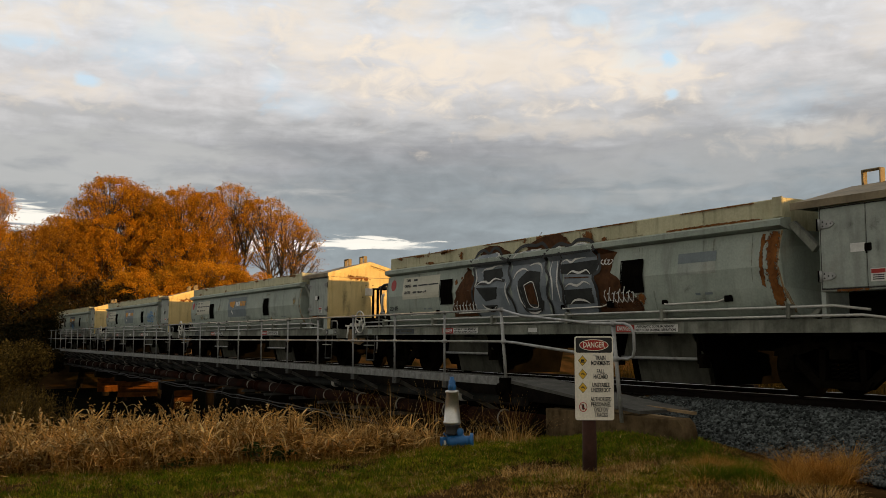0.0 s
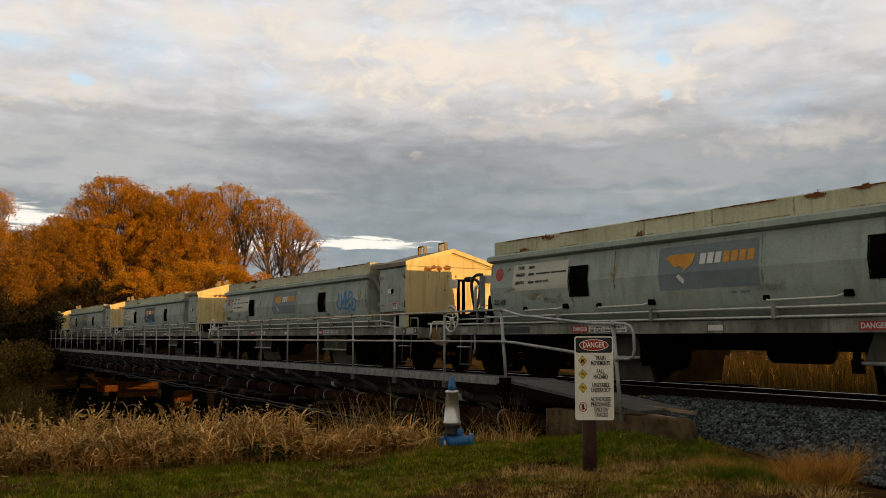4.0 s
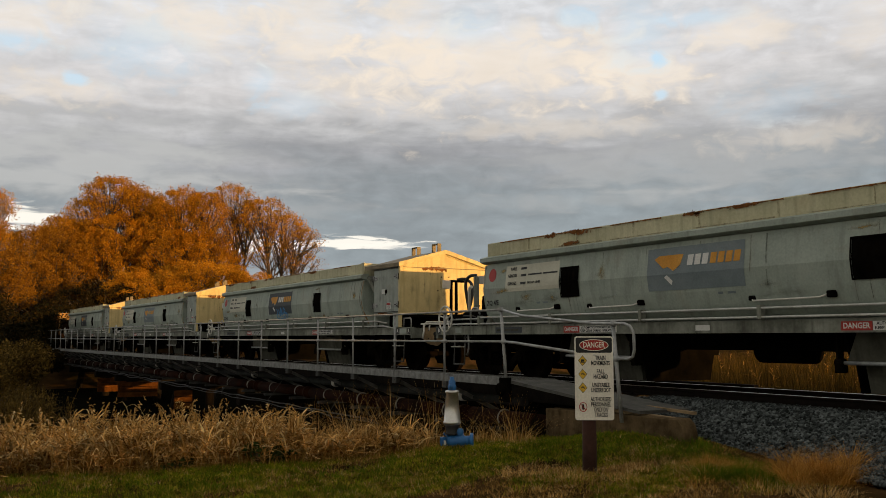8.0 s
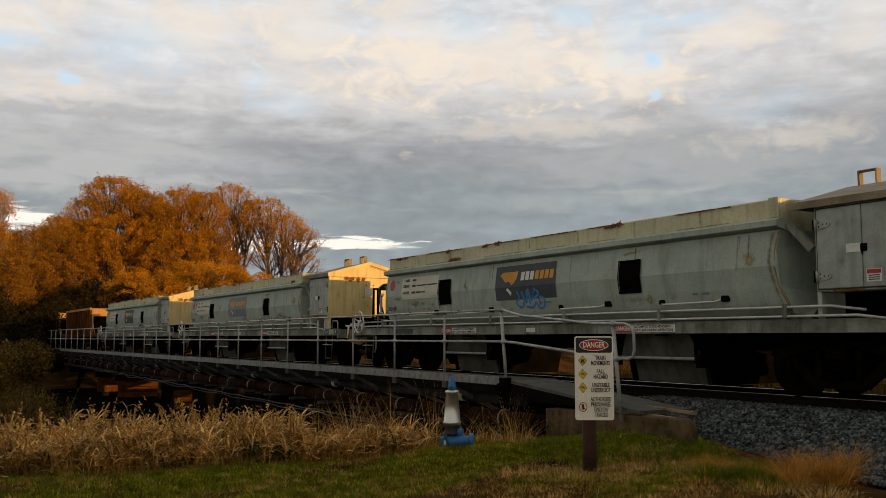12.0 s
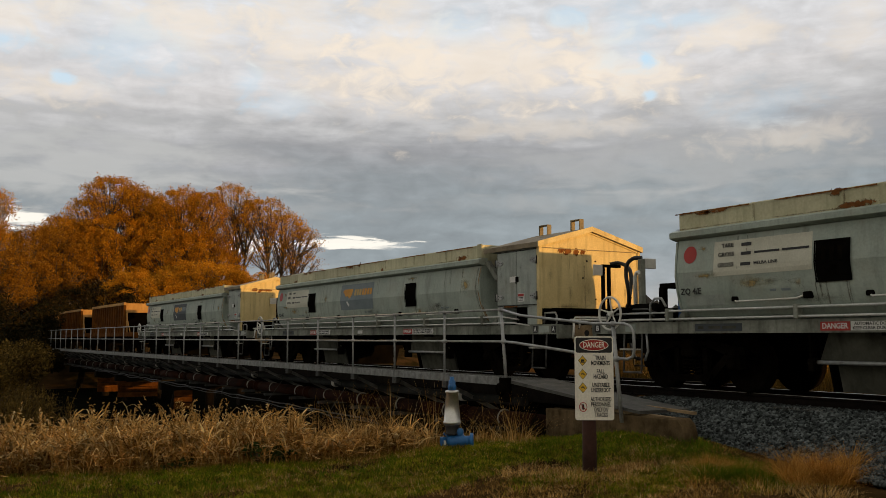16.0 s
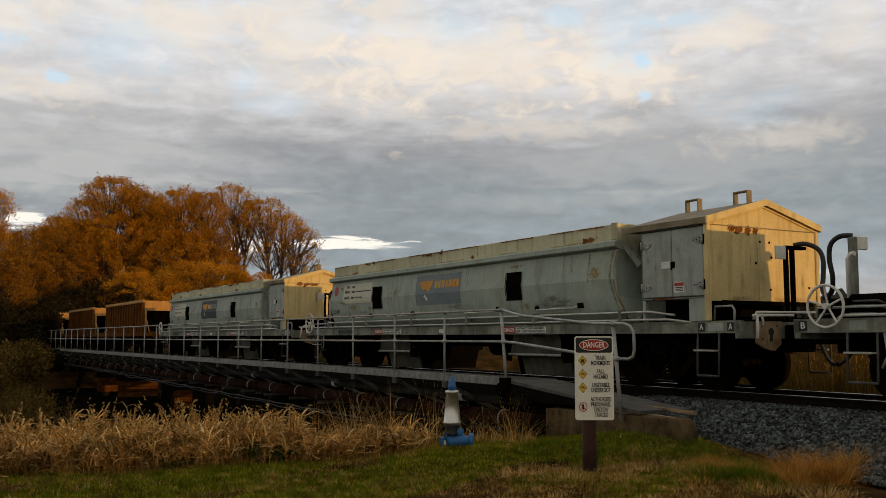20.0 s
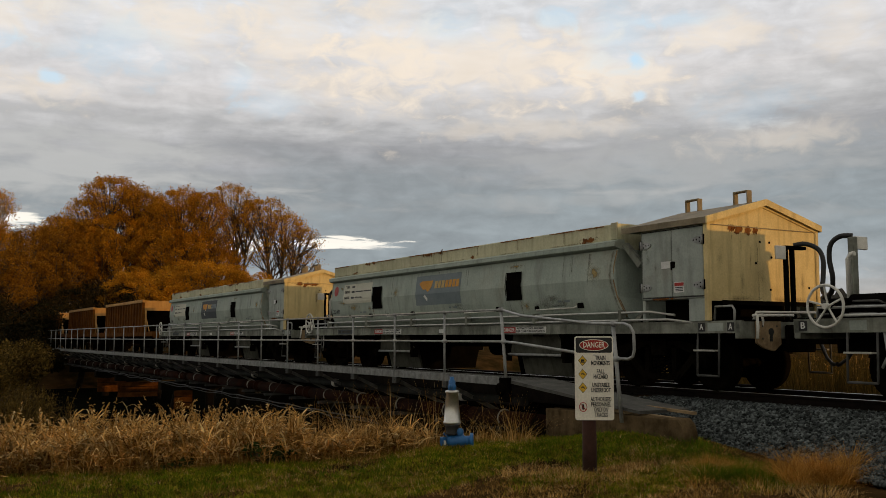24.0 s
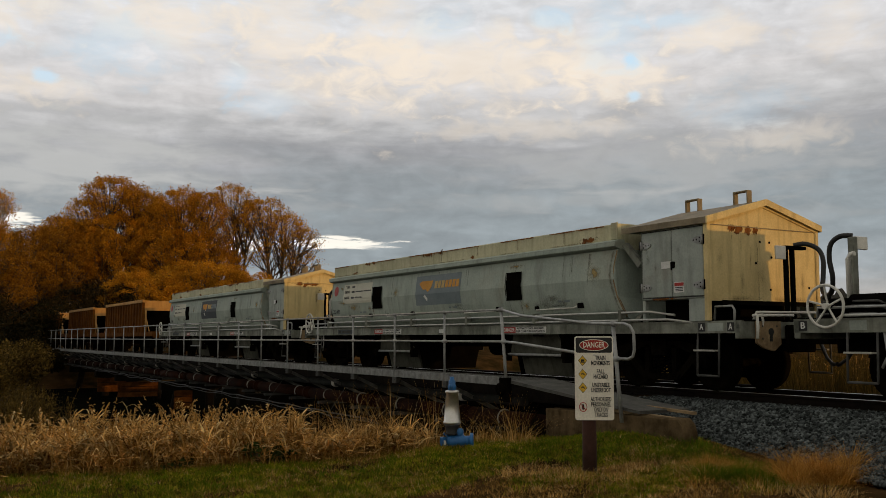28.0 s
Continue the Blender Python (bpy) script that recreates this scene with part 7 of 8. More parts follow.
def danger_sign():
    s = thing("danger_sign", "white danger sign with red oval on a dark log post", "sign", place=pose(-8.04, 6.47, 0, 0, 0, 56.5))
    bm = bmesh.new()
    tube(bm, [(0.045, 0.085, -0.72), (0.05, 0.085, -0.3), (0.045, 0.085, 0.2), (0.045, 0.085, 0.77)], [0.078, 0.076, 0.073, 0.07], 14)
    part("post", bm, M["post"], s, "dark red-stained log post")
    z0, z1, hw = -0.075, 0.822, 0.224

    def rounded(w0, w1, a, b, r, y, n=5):
        pts = []
        for cx, cz, st in ((w1 - r, b - r, 0), (w0 + r, b - r, 90), (w0 + r, a + r, 180), (w1 - r, a + r, 270)):
            for k in range(n + 1):
                t = radians(st + 90 * k / n)
                pts.append((cx + r * math.cos(t), cz + r * math.sin(t)))
        return pts
    bm = bmesh.new()
    prism(bm, rounded(-hw, hw, z0, z1, 0.03, 0), -0.006, 0.0, 'y')
    plate = part("sign_plate", bm, M["signwhite"], s, "white sheet sign plate", place=pose(0.10, 0, 0.008) @ Matrix.Diagonal((0.925, 1, 1, 1)))
    bm = bmesh.new()
    prism(bm, rounded(-hw + 0.014, hw - 0.014, 0.645, z1 - 0.014, 0.02, 0), -0.008, -0.006, 'y')
    part("header", bm, M["black"], plate, "black header")
    bm = bmesh.new()
    prism(bm, [(0.17 * math.cos(a), 0.727 + 0.062 * math.sin(a)) for a in np.linspace(0, 2 * math.pi, 32, endpoint=False)], -0.0095, -0.008, 'y')
    part("oval_rim", bm, M["signwhite"], plate)
    bm = bmesh.new()
    prism(bm, [(0.162 * math.cos(a), 0.727 + 0.055 * math.sin(a)) for a in np.linspace(0, 2 * math.pi, 32, endpoint=False)], -0.011, -0.0095, 'y')
    part("oval", bm, M["red"], plate, "red oval")
    up = Matrix(((1, 0, 0, 0), (0, 0, -1, 0), (0, 1, 0, 0), (0, 0, 0, 1)))

    def text(t, x, z, size, width, mat="black", y=-0.0085):
        words("lettering", t, size, M[mat], plate, Matrix.Translation((x, y, z)) @ up, width)
    text("DANGER", 0, 0.727, 0.085, 0.25, "signwhite", -0.0125)
    for t, z, wd in (("TRAIN", 0.588, 0.12), ("MOVEMENTS", 0.532, 0.215), ("FALL", 0.443, 0.09), ("HAZARD", 0.388, 0.165), ("UNSTABLE", 0.298, 0.20), ("UNDERFOOT", 0.243, 0.225), ("AUTHORISED", 0.146, 0.24), ("PERSONNEL", 0.091, 0.23), ("ONLY ON", 0.036, 0.16), ("TRACKS", -0.019, 0.15)):
        text(t, 0.075, z, 0.064, wd)
    for z in (0.56, 0.415, 0.27):
        bm = bmesh.new()
        prism(bm, [(-0.132 + 0.052 * math.cos(a), z + 0.058 * math.sin(a)) for a in (0, math.pi / 2, math.pi, 3 * math.pi / 2)], -0.0085, -0.006, 'y')
        part("diamond_rim", bm, M["black"], plate)
        bm = bmesh.new()
        prism(bm, [(-0.132 + 0.046 * math.cos(a), z + 0.051 * math.sin(a)) for a in (0, math.pi / 2, math.pi, 3 * math.pi / 2)], -0.0100, -0.0085, 'y')
        dia = part("diamond", bm, M["yellow"], plate, "yellow warning diamond")
        bm = bmesh.new()
        if z > 0.5:
            box(bm, -0.152, -0.112, -0.0112, -0.0100, z - 0.012, z + 0.014, 0.0)
            box(bm, -0.156, -0.108, -0.0112, -0.0100, z - 0.022, z - 0.015)
        else:
            prism(bm, [(-0.155, z + 0.004), (-0.13, z + 0.018), (-0.108, z - 0.004), (-0.112, z - 0.014), (-0.132, z + 0.002), (-0.15, z - 0.008)], -0.0112, -0.0100, 'y')
        part("symbol", bm, M["black"], dia)
    bm = bmesh.new()
    ring = np.linspace(0, 2 * math.pi, 29)
    tube(bm, [(-0.132 + 0.043 * math.cos(a), -0.0085, 0.065 + 0.048 * math.sin(a)) for a in ring], 0.004, 5, False)
    tube(bm, [(-0.162, -0.0085, 0.098), (-0.102, -0.0085, 0.032)], 0.004, 5)
    part("ban_ring", bm, M["red"], plate, "red ring with a slash")
    bm = bmesh.new()
    prism(bm, [(-0.142, 0.095), (-0.124, 0.095), (-0.118, 0.06), (-0.126, 0.035), (-0.142, 0.04), (-0.146, 0.07)], -0.0082, -0.006, 'y')
    part("symbol", bm, M["black"], plate)
    for z in (0.60, 0.1):
        bm = bmesh.new()
        lathe(bm, [(0.011, 0), (0.011, 0.004), (0.006, 0.007)], (0.0, -0.006, z + 0.02), (0, -1, 0), 8)
        part("bolt", bm, M["chrome"], plate)
    return s


danger_sign()


def pump():
    """Pump head on the bank: stainless cone on a blue casing."""
    p = thing("creek_pump", "small pump with stainless steel cone over blue casing", "pump", place=pose(-10.55, 6.3, 0))
    bm = bmesh.new()
    lathe(bm, [(0.100, -0.30), (0.116, -0.285), (0.116, -0.265), (0.108, -0.26), (0.078, 0.095), (0.09, 0.10), (0.09, 0.13), (0.05, 0.14)], (0, 0, 0), n=24)
    part("cone", bm, M["stainless"], p, "brushed stainless cone")
    bm = bmesh.new()
    lathe(bm, [(0.055, 0.13), (0.055, 0.20), (0.045, 0.21), (0.045, 0.26), (0.03, 0.27), (0.03, 0.31)], (0, 0, 0), n=16)
    tube(bm, [(0.05, -0.05, 0.16), (0.05, -0.05, 0.22)], 0.02, 6)
    part("motor_top", bm, M["bluepump"], p, "blue cap on the cone")
    bm = bmesh.new()
    lathe(bm, [(0.08, -0.43), (0.095, -0.42), (0.075, -0.40), (0.095, -0.32), (0.10, -0.30)], (0, 0, 0), n=20)
    part("neck", bm, M["hose"], p, "dull dark neck")
    bm = bmesh.new()
    lathe(bm, [(0.10, -0.64), (0.10, -0.60), (0.055, -0.59), (0.06, -0.45), (0.09, -0.44)], (-0.03, 0, 0), n=16)
    lathe(bm, [(0.07, -0.05), (0.09, 0.0), (0.09, 0.16), (0.06, 0.18), (0.06, 0.24), (0.095, 0.25), (0.095, 0.29)], (-0.02, 0.0, -0.52), (0.55, 0.83, 0.06), 16)
    lathe(bm, [(0.04, 0.0), (0.055, 0.05), (0.055, 0.1), (0.03, 0.12)], (0.05, 0.08, -0.47), (0, 0, 1), 12)
    box(bm, -0.14, 0.10, -0.10, 0.10, -0.665, -0.635, 0.008)
    box(bm, -0.10, -0.02, -0.13, -0.06, -0.58, -0.46, 0.012)
    for k in range(6):
        a = math.pi * k / 3
        lathe(bm, [(0.012, 0.0), (0.012, 0.03)], (-0.03 + 0.085 * math.cos(a), 0.085 * math.sin(a), -0.44), n=6)
    casing = part("casing", bm, M["bluepump"], p, "blue enamelled casing")
    bm = bmesh.new()
    box(bm, -0.02, 0.03, -0.112, -0.106, -0.56, -0.50)
    part("name_plate", bm, M["whitepipe"], casing, "small pale plate")
    return p


pump()

# ---- plants ----


def quads(centres, normals_a, width, length, droop=None):
    """Leaf quads: centre, axis along the leaf, widths and lengths."""
    n = len(centres)
    rng = np.random.default_rng(n)
    ax = normals_a / np.linalg.norm(normals_a, axis=1, keepdims=True)
    t = rng.normal(size=(n, 3))
    s = np.cross(ax, t)
    s /= np.linalg.norm(s, axis=1, keepdims=True) + 1e-9
    a, b = ax * length[:, None] / 2, s * width[:, None] / 2
    v = np.stack([centres - a, centres + b * 1.0, centres + a, centres - b * 1.0], 1).reshape(-1, 3)
    f = np.arange(4 * n).reshape(-1, 4)
    return v, f


def limb_mesh(verts, faces, pts, r0, r1, n=4):
    """Adds a tapering limb through pts to lists of vertices and quads."""
    pts = np.array(pts)
    off = len(verts)
    for i, p in enumerate(pts):
        d = pts[min(i + 1, len(pts) - 1)] - pts[max(i - 1, 0)]
        d = d / (np.linalg.norm(d) + 1e-9)
        u = np.cross(d, (0.3, 0.9, 0.1))
        u /= np.linalg.norm(u) + 1e-9
        w = np.cross(d, u)
        r = r0 + (r1 - r0) * i / (len(pts) - 1)
        for k in range(n):
            a = 2 * math.pi * k / n
            verts.append(p + r * (math.cos(a) * u + math.sin(a) * w))
    for i in range(len(pts) - 1):
        for k in range(n):
            faces.append((off + i * n + k, off + i * n + (k + 1) % n, off + (i + 1) * n + (k + 1) % n, off + (i + 1) * n + k))


def tree(base, lobes, seed, mat, label, leaf=0.135):
    """A many-stemmed willow. Each lobe (side, depth, height, half width, half height, leaves, limbs) is a dome: boughs fan up from a fork
    below it and end in flat tufts of small leaves on the dome's outside, so that the limbs show beneath; side runs square to the line of sight."""
    rng = np.random.default_rng(seed)
    yaw = math.degrees(math.atan2(base[1], base[0])) - 90
    t = thing("willow_tree", label, "tree", "autumn willows behind the bridge", place=pose(*base, 0, 0, yaw))
    verts, faces, centres = [], [], []
    for sx, sy, zc, rx, rz, leaves, limbs in lobes:
        root = np.array([sx * 0.06, sy * 0.06, -0.5])
        fork = np.array([sx * 0.42, sy * 0.42, max(0.8, (zc - rz) * 0.55)])
        heart = np.array([sx * 0.92, sy * 0.92, max(1.2, zc - rz * 0.55)])
        limb_mesh(verts, faces, [root, (root + fork) / 2 + rng.normal(0, 0.12, 3), fork], 0.24, 0.15, 6)
        limb_mesh(verts, faces, [fork, (fork + heart) / 2 + rng.normal(0, 0.22, 3), heart], 0.15, 0.08, 5)
        ends, twigs = [], []
        for i in range(limbs):
            a = 2 * math.pi * (i * 0.618034 + rng.uniform(-0.04, 0.04))
            up = -0.25 + 1.22 * (i + 0.5) / limbs
            flat = math.sqrt(max(0.0, 1 - min(1.0, abs(up)) ** 2))
            k = rng.uniform(0.84, 1.0)
            end = np.array([sx + rx * flat * math.cos(a) * k, sy + rx * flat * math.sin(a) * k, zc + rz * up * k])
            u = rng.uniform(0.35, 1.0)
            start = fork + (heart - fork) * u
            if start[2] > end[2] - 0.3:
                start = fork + (heart - fork) * 0.2
            c = start + (end - start) * np.array([0.62, 0.62, 0.40]) + rng.normal(0, 0.15, 3)
            pts = [(1 - s) ** 2 * start + 2 * s * (1 - s) * c + s * s * end for s in np.linspace(0, 1, 6)]
            limb_mesh(verts, faces, pts, 0.062, 0.016, 4)
            ends.append(end)
            for j in range(6):
                s = rng.uniform(0.55, 1.0)
                q = (1 - s) ** 2 * start + 2 * s * (1 - s) * c + s * s * end
                d = 0.6 * (end - start) / np.linalg.norm(end - start) + np.array([0, 0, 0.25]) + rng.normal(0, 0.42, 3)
                e = q + d / np.linalg.norm(d) * rng.uniform(0.35, 0.85)
                limb_mesh(verts, faces, [q, (q + e) / 2 + rng.normal(0, 0.05, 3), e], 0.022, 0.007, 3)
                twigs.append((q, e))
        if leaves:
            E, A, B = np.array(ends), np.array([p for p, q in twigs]), np.array([q for p, q in twigs])
            # tufts are thicker towards the top of the dome
            wt = (0.35 + rng.random(len(E))) * (0.45 + 0.55 * np.clip((E[:, 2] - zc) / rz + 0.35, 0, 1.2))
            pick = rng.choice(len(E), leaves, p=wt / wt.sum())
            D = rng.normal(0, 1, (leaves, 3))
            D = D / np.linalg.norm(D, axis=1, keepdims=True) * rng.random((leaves, 1)) ** 0.40
            size = (0.6 + 0.7 * rng.random(len(E)))[pick][:, None]
            C = E[pick] + D * np.array([0.78, 0.78, 0.40]) * size - np.array([0, 0, 0.10])
            idx = rng.integers(0, len(twigs), leaves)
            T = A[idx] + (B - A)[idx] * rng.uniform(0.2, 1.15, (leaves, 1)) + rng.normal(0, 0.10, (leaves, 3))
            centres.append(np.where(rng.random((leaves, 1)) < 0.66, C, T))
    arrays("limb_frame", np.array(verts), np.array(faces), M["bark"], t)["label"] = "fanning brown limbs and twigs"
    c = np.concatenate(centres)
    ln = leaf * rng.uniform(0.55, 1.3, len(c))
    v, f = quads(c, rng.normal(0, 1, (len(c), 3)) + np.array([0, 0, -0.5]), ln * 0.55, ln)
    arrays("crown", v, f, M[mat], t)["label"] = "thinning autumn foliage"
    return t


def at(az_deg, r):
    x, y = r * math.cos(radians(az_deg)), r * math.sin(radians(az_deg))
    return x, y, float(ground_z(x, y)) - 0.1


tree(at(169.2, 92), [(-0.1, -0.5, 14.2, 2.6, 2.3, 11500, 42), (-1.7, 0.6, 12.5, 2.4, 2.1, 9500, 37), (1.9, -0.4, 13.5, 2.0, 2.2, 7600, 36), (-2.9, 0.6, 10.3, 2.7, 2.1, 12645, 40), (0.3, -0.4, 10.1, 3.8, 2.9, 27466, 59), (3.3, 0.5, 10.7, 2.3, 2.7, 13861, 42), (0.9, 0.6, 7.5, 4.3, 2.4, 20363, 56), (-2.8, 0.6, 7.4, 2.9, 2.3, 13705, 44), (-4.5, 0.6, 10.9, 1.7, 1.8, 6880, 31), (3.1, -0.6, 13.3, 1.6, 1.7, 4800, 30), (-1.2, -0.5, 9.0, 3.0, 2.4, 15807, 45)], 2, "leaf_gold", "tall golden autumn willow behind the bridge")
tree(at(165.0, 90), [(-0.8, -0.4, 13.3, 2.6, 2.0, 11500, 39), (1.5, -0.4, 13.1, 2.1, 2.0, 8200, 35), (-0.1, -0.1, 10.8, 3.0, 2.0, 6500, 36), (-1.6, -0.6, 9.0, 3.3, 2.4, 19466, 48), (2.2, -0.5, 10.7, 2.0, 2.2, 3000, 30), (-1.0, 0.5, 6.9, 4.3, 2.1, 20394, 52), (3.1, 0.4, 8.1, 2.2, 1.9, 8319, 34), (-2.5, 0.2, 11.3, 2.0, 2.6, 11916, 39), (0.9, -0.6, 9.1, 2.8, 2.4, 15140, 44)], 3, "leaf_gold", "golden autumn willow with a rounded crown")
tree(at(161.8, 92), [(-1.0, -0.6, 14.3, 1.9, 2.0, 4300, 30), (0.4, 0.3, 12.9, 1.9, 2.0, 3600, 28), (-1.1, 0.6, 11.2, 2.3, 2.3, 3400, 26)], 4, "leaf_gold", "half-bare willow with pale upright twigs")
tree(at(159.9, 89), [(-1.1, 0.5, 12.6, 2.3, 2.1, 5600, 32), (0.9, 0.4, 11.3, 2.3, 2.0, 4600, 30), (2.4, -0.6, 10.2, 1.9, 1.7, 2500, 26), (-0.3, 0.4, 8.9, 2.4, 1.9, 2400, 24), (2.5, -0.4, 8.2, 1.9, 1.4, 1300, 22)], 5, "leaf_gold", "half-bare spreading willow beside the paddock")
tree(at(172.6, 90), [(0.4, 0.4, 9.8, 2.0, 1.8, 8059, 32), (-1.7, -0.2, 9.5, 1.7, 1.7, 5934, 30), (1.2, -0.0, 7.7, 2.8, 2.3, 14507, 43), (-1.1, -0.2, 7.4, 2.8, 2.2, 14040, 42), (-0.6, 0.5, 5.7, 3.7, 2.0, 16740, 46)], 6, "leaf_brown", "brown autumn willow with a broad crown")
tree(at(175.2, 84), [(0.8, 0.4, 8.6, 1.5, 1.6, 4775, 28), (0.7, -0.3, 6.7, 1.9, 2.1, 8833, 34), (0.3, 0.0, 4.9, 2.5, 2.3, 14419, 40)], 7, "leaf_brown", "dull brown willow by the far bank")
tree(at(177.1, 74), [(2.3, 0.5, 10.8, 1.0, 1.6, 2975, 25), (1.8, -0.5, 8.5, 1.2, 1.8, 5097, 28)], 8, "leaf_gold", "slim golden willow at the far bank")
tree(at(164.2, 80), [(0, 0, 5.2, 4.6, 2.6, 34000, 60), (-4.0, 0, 4.6, 3.6, 2.4, 24000, 44), (3.4, 0, 4.6, 2.2, 2.0, 14000, 26)], 9, "leaf_gold", "low rust-coloured willow thicket behind the train")
tree(at(161.2, 80), [(0, 0, 4.6, 2.9, 2.2, 13000, 30)], 10, "leaf_gold", "low orange willow thicket")
# dark leaf colour here is the shade low down among the willows
tree(at(169.8, 78), [(0, 0, 3.1, 4.6, 2.5, 20000, 36)], 11, "leaf_dark", "low willow thicket, leaves darkened for shade")


def shrub(name, base, w, d, h, n, seed, mat, label, leaf=0.2):
    """A dense bush: many upright twigs with leaves over an uneven outline."""
    rng = np.random.default_rng(seed)
    t = thing(name, label, "bush", place=pose(*base))
    lumps = [(rng.uniform(-w, w) * 0.7, rng.uniform(-d, d) * 0.7, h * rng.uniform(0.35, 0.75), rng.uniform(0.25, 0.5)) for _ in range(12)]
    for x, y, z, r in lumps:
        bm = bmesh.new()
        tube(bm, [(x * 0.3, y * 0.3, -0.3), (x * 0.7, y * 0.7, z * 0.5), (x, y, z)], [0.06, 0.04, 0.015], 5)
        part("stem", bm, M["bark"], t)
    k = rng.integers(0, len(lumps), n)
    c = np.array([l[:3] for l in lumps])[k]
    r = np.array([l[3] for l in lumps])[k]
    u = rng.normal(0, 1, (n, 3))
    u /= np.linalg.norm(u, axis=1, keepdims=True)
    c = c + u * (rng.random((n, 1)) ** 0.5) * np.stack([r * w, r * d * 1.2, r * h * 0.8], 1)
    c[:, 2] = np.abs(c[:, 2])
    ln = leaf * rng.uniform(0.5, 1.4, n)
    v, f = quads(c, rng.normal(0, 1, (n, 3)), ln * 0.55, ln)
    arrays("foliage", v, f, M[mat], t)
    return t


def on(x, y):
    return x, y, float(ground_z(x, y)) - 0.05


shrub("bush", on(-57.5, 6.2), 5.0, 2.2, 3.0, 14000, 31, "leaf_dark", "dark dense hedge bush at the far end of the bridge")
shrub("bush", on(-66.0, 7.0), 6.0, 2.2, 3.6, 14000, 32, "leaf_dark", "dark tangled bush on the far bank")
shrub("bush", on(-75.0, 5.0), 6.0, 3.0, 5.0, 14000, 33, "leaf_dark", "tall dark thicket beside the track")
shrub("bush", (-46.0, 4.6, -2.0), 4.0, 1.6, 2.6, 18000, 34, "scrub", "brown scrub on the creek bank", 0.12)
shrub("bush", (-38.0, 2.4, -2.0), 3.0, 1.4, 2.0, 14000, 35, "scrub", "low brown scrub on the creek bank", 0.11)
# leaves coloured dark for the shade at the willows' feet
shrub("bush", on(-80.0, 14.8), 7.0, 2.0, 5.0, 14000, 36, "leaf_dark", "undergrowth below the willows, leaves darkened for shade", 0.28)
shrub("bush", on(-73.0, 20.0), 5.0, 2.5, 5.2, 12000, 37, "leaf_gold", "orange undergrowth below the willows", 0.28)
# bushes added to close the opening under the bridge with shade-dark leaves
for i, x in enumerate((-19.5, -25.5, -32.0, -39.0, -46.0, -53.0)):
    shrub("bush", (x, 16.2 + 0.5 * math.sin(i * 2.1), -2.1), 4.2, 1.3, 1.5, 4000, 40 + i, "leaf_dark", "dark scrub added to blacken the view under the bridge", 0.2)
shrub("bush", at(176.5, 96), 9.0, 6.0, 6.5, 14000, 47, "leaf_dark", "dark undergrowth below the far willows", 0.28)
shrub("bush", at(172.0, 97), 6.0, 8.0, 8.0, 16000, 48, "leaf_brown", "brown undergrowth between the willows", 0.22)
shrub("bush", at(167.2, 96), 6.0, 8.0, 9.0, 18000, 49, "leaf_gold", "golden undergrowth between the willows", 0.2)
shrub("weed_clump", on(-11.0, 3.95), 0.32, 0.32, 0.34, 700, 38, "weed", "leafy green weed at the lawn's edge", 0.07)
shrub("weed_clump", on(-11.2, 2.9), 0.25, 0.3, 0.2, 400, 39, "weed", "small green weed among the reeds", 0.06)


def blades(name, n, place_fn, h, w, seed, mat, label, category, lean=0.35, segs=2):
    """Grass blades as bent tapering strips, one sheet of stuff."""
    rng = np.random.default_rng(seed)
    p = place_fn(rng, n)
    p, off = p[:, :3], p[:, 3:]
    n = len(p)
    hh = rng.uniform(h[0], h[1], n)
    ww = rng.uniform(w[0], w[1], n)
    a = rng.uniform(0, 2 * math.pi, n)
    face = rng.uniform(0, 2 * math.pi, n)
    ln = np.abs(rng.normal(0, lean, n)) * hh
    if off.shape[1]:                      # tufts fan out and are lower at their rim
        d = np.hypot(off[:, 0], off[:, 1])
        a = np.arctan2(off[:, 1], off[:, 0]) + rng.normal(0, 0.8, n)
        hh = hh * np.exp(-0.22 * d * d) + 0.01
        ln = ln * 0.6 + 0.3 * d * hh
    vs, fs = [], []
    for k in range(segs + 1):
        s = k / segs
        c = p + np.stack([np.cos(a) * ln * s ** 2, np.sin(a) * ln * s ** 2, hh * (s - 0.12 * s * s * (ln / hh))], 1)
        half = np.stack([np.cos(face), np.sin(face), 0 * a], 1) * (ww * (1 - s * 0.92) / 2)[:, None]
        vs += [c - half, c + half]
    v = np.stack(vs, 1).reshape(-1, 3)
    m = 2 * (segs + 1)
    for k in range(segs):
        fs.append(np.stack([np.arange(n) * m + 2 * k + q for q in (0, 1, 3, 2)], 1))
    f = np.concatenate(fs)
    return tagged(arrays(name, v, f, M[mat]), label, category, kind="stuff")


def scatter(x0, x1, y0, y1, keep=None):
    def fn(rng, n):
        x, y = rng.uniform(x0, x1, n), rng.uniform(y0, y1, n)
        if keep is not None:
            k = keep(x, y, rng)
            x, y = x[k], y[k]
        return np.stack([x, y, ground_z(x, y) - 0.01], 1)
    return fn


def edge_x(y):
    return -11.0 - 0.25 * np.sin(y * 0.9)


def lumpy(x, y, s=1.0):
    return np.sin(x * 2.1 * s + 1) * np.sin(y * 1.7 * s) + 0.6 * np.sin(x * 5.3 * s + y * 3.1 * s)


def soil(x, y):
    """Small on the worn earth patch in the lawn, large away from it."""
    along, off = (x + 7.75) * 0.5 + (y - 4.05) * 0.866, (x + 7.75) * 0.866 - (y - 4.05) * 0.5
    return along ** 2 / 1.1 + (off + 0.1 * np.sin(along * 5)) ** 2 / 0.09


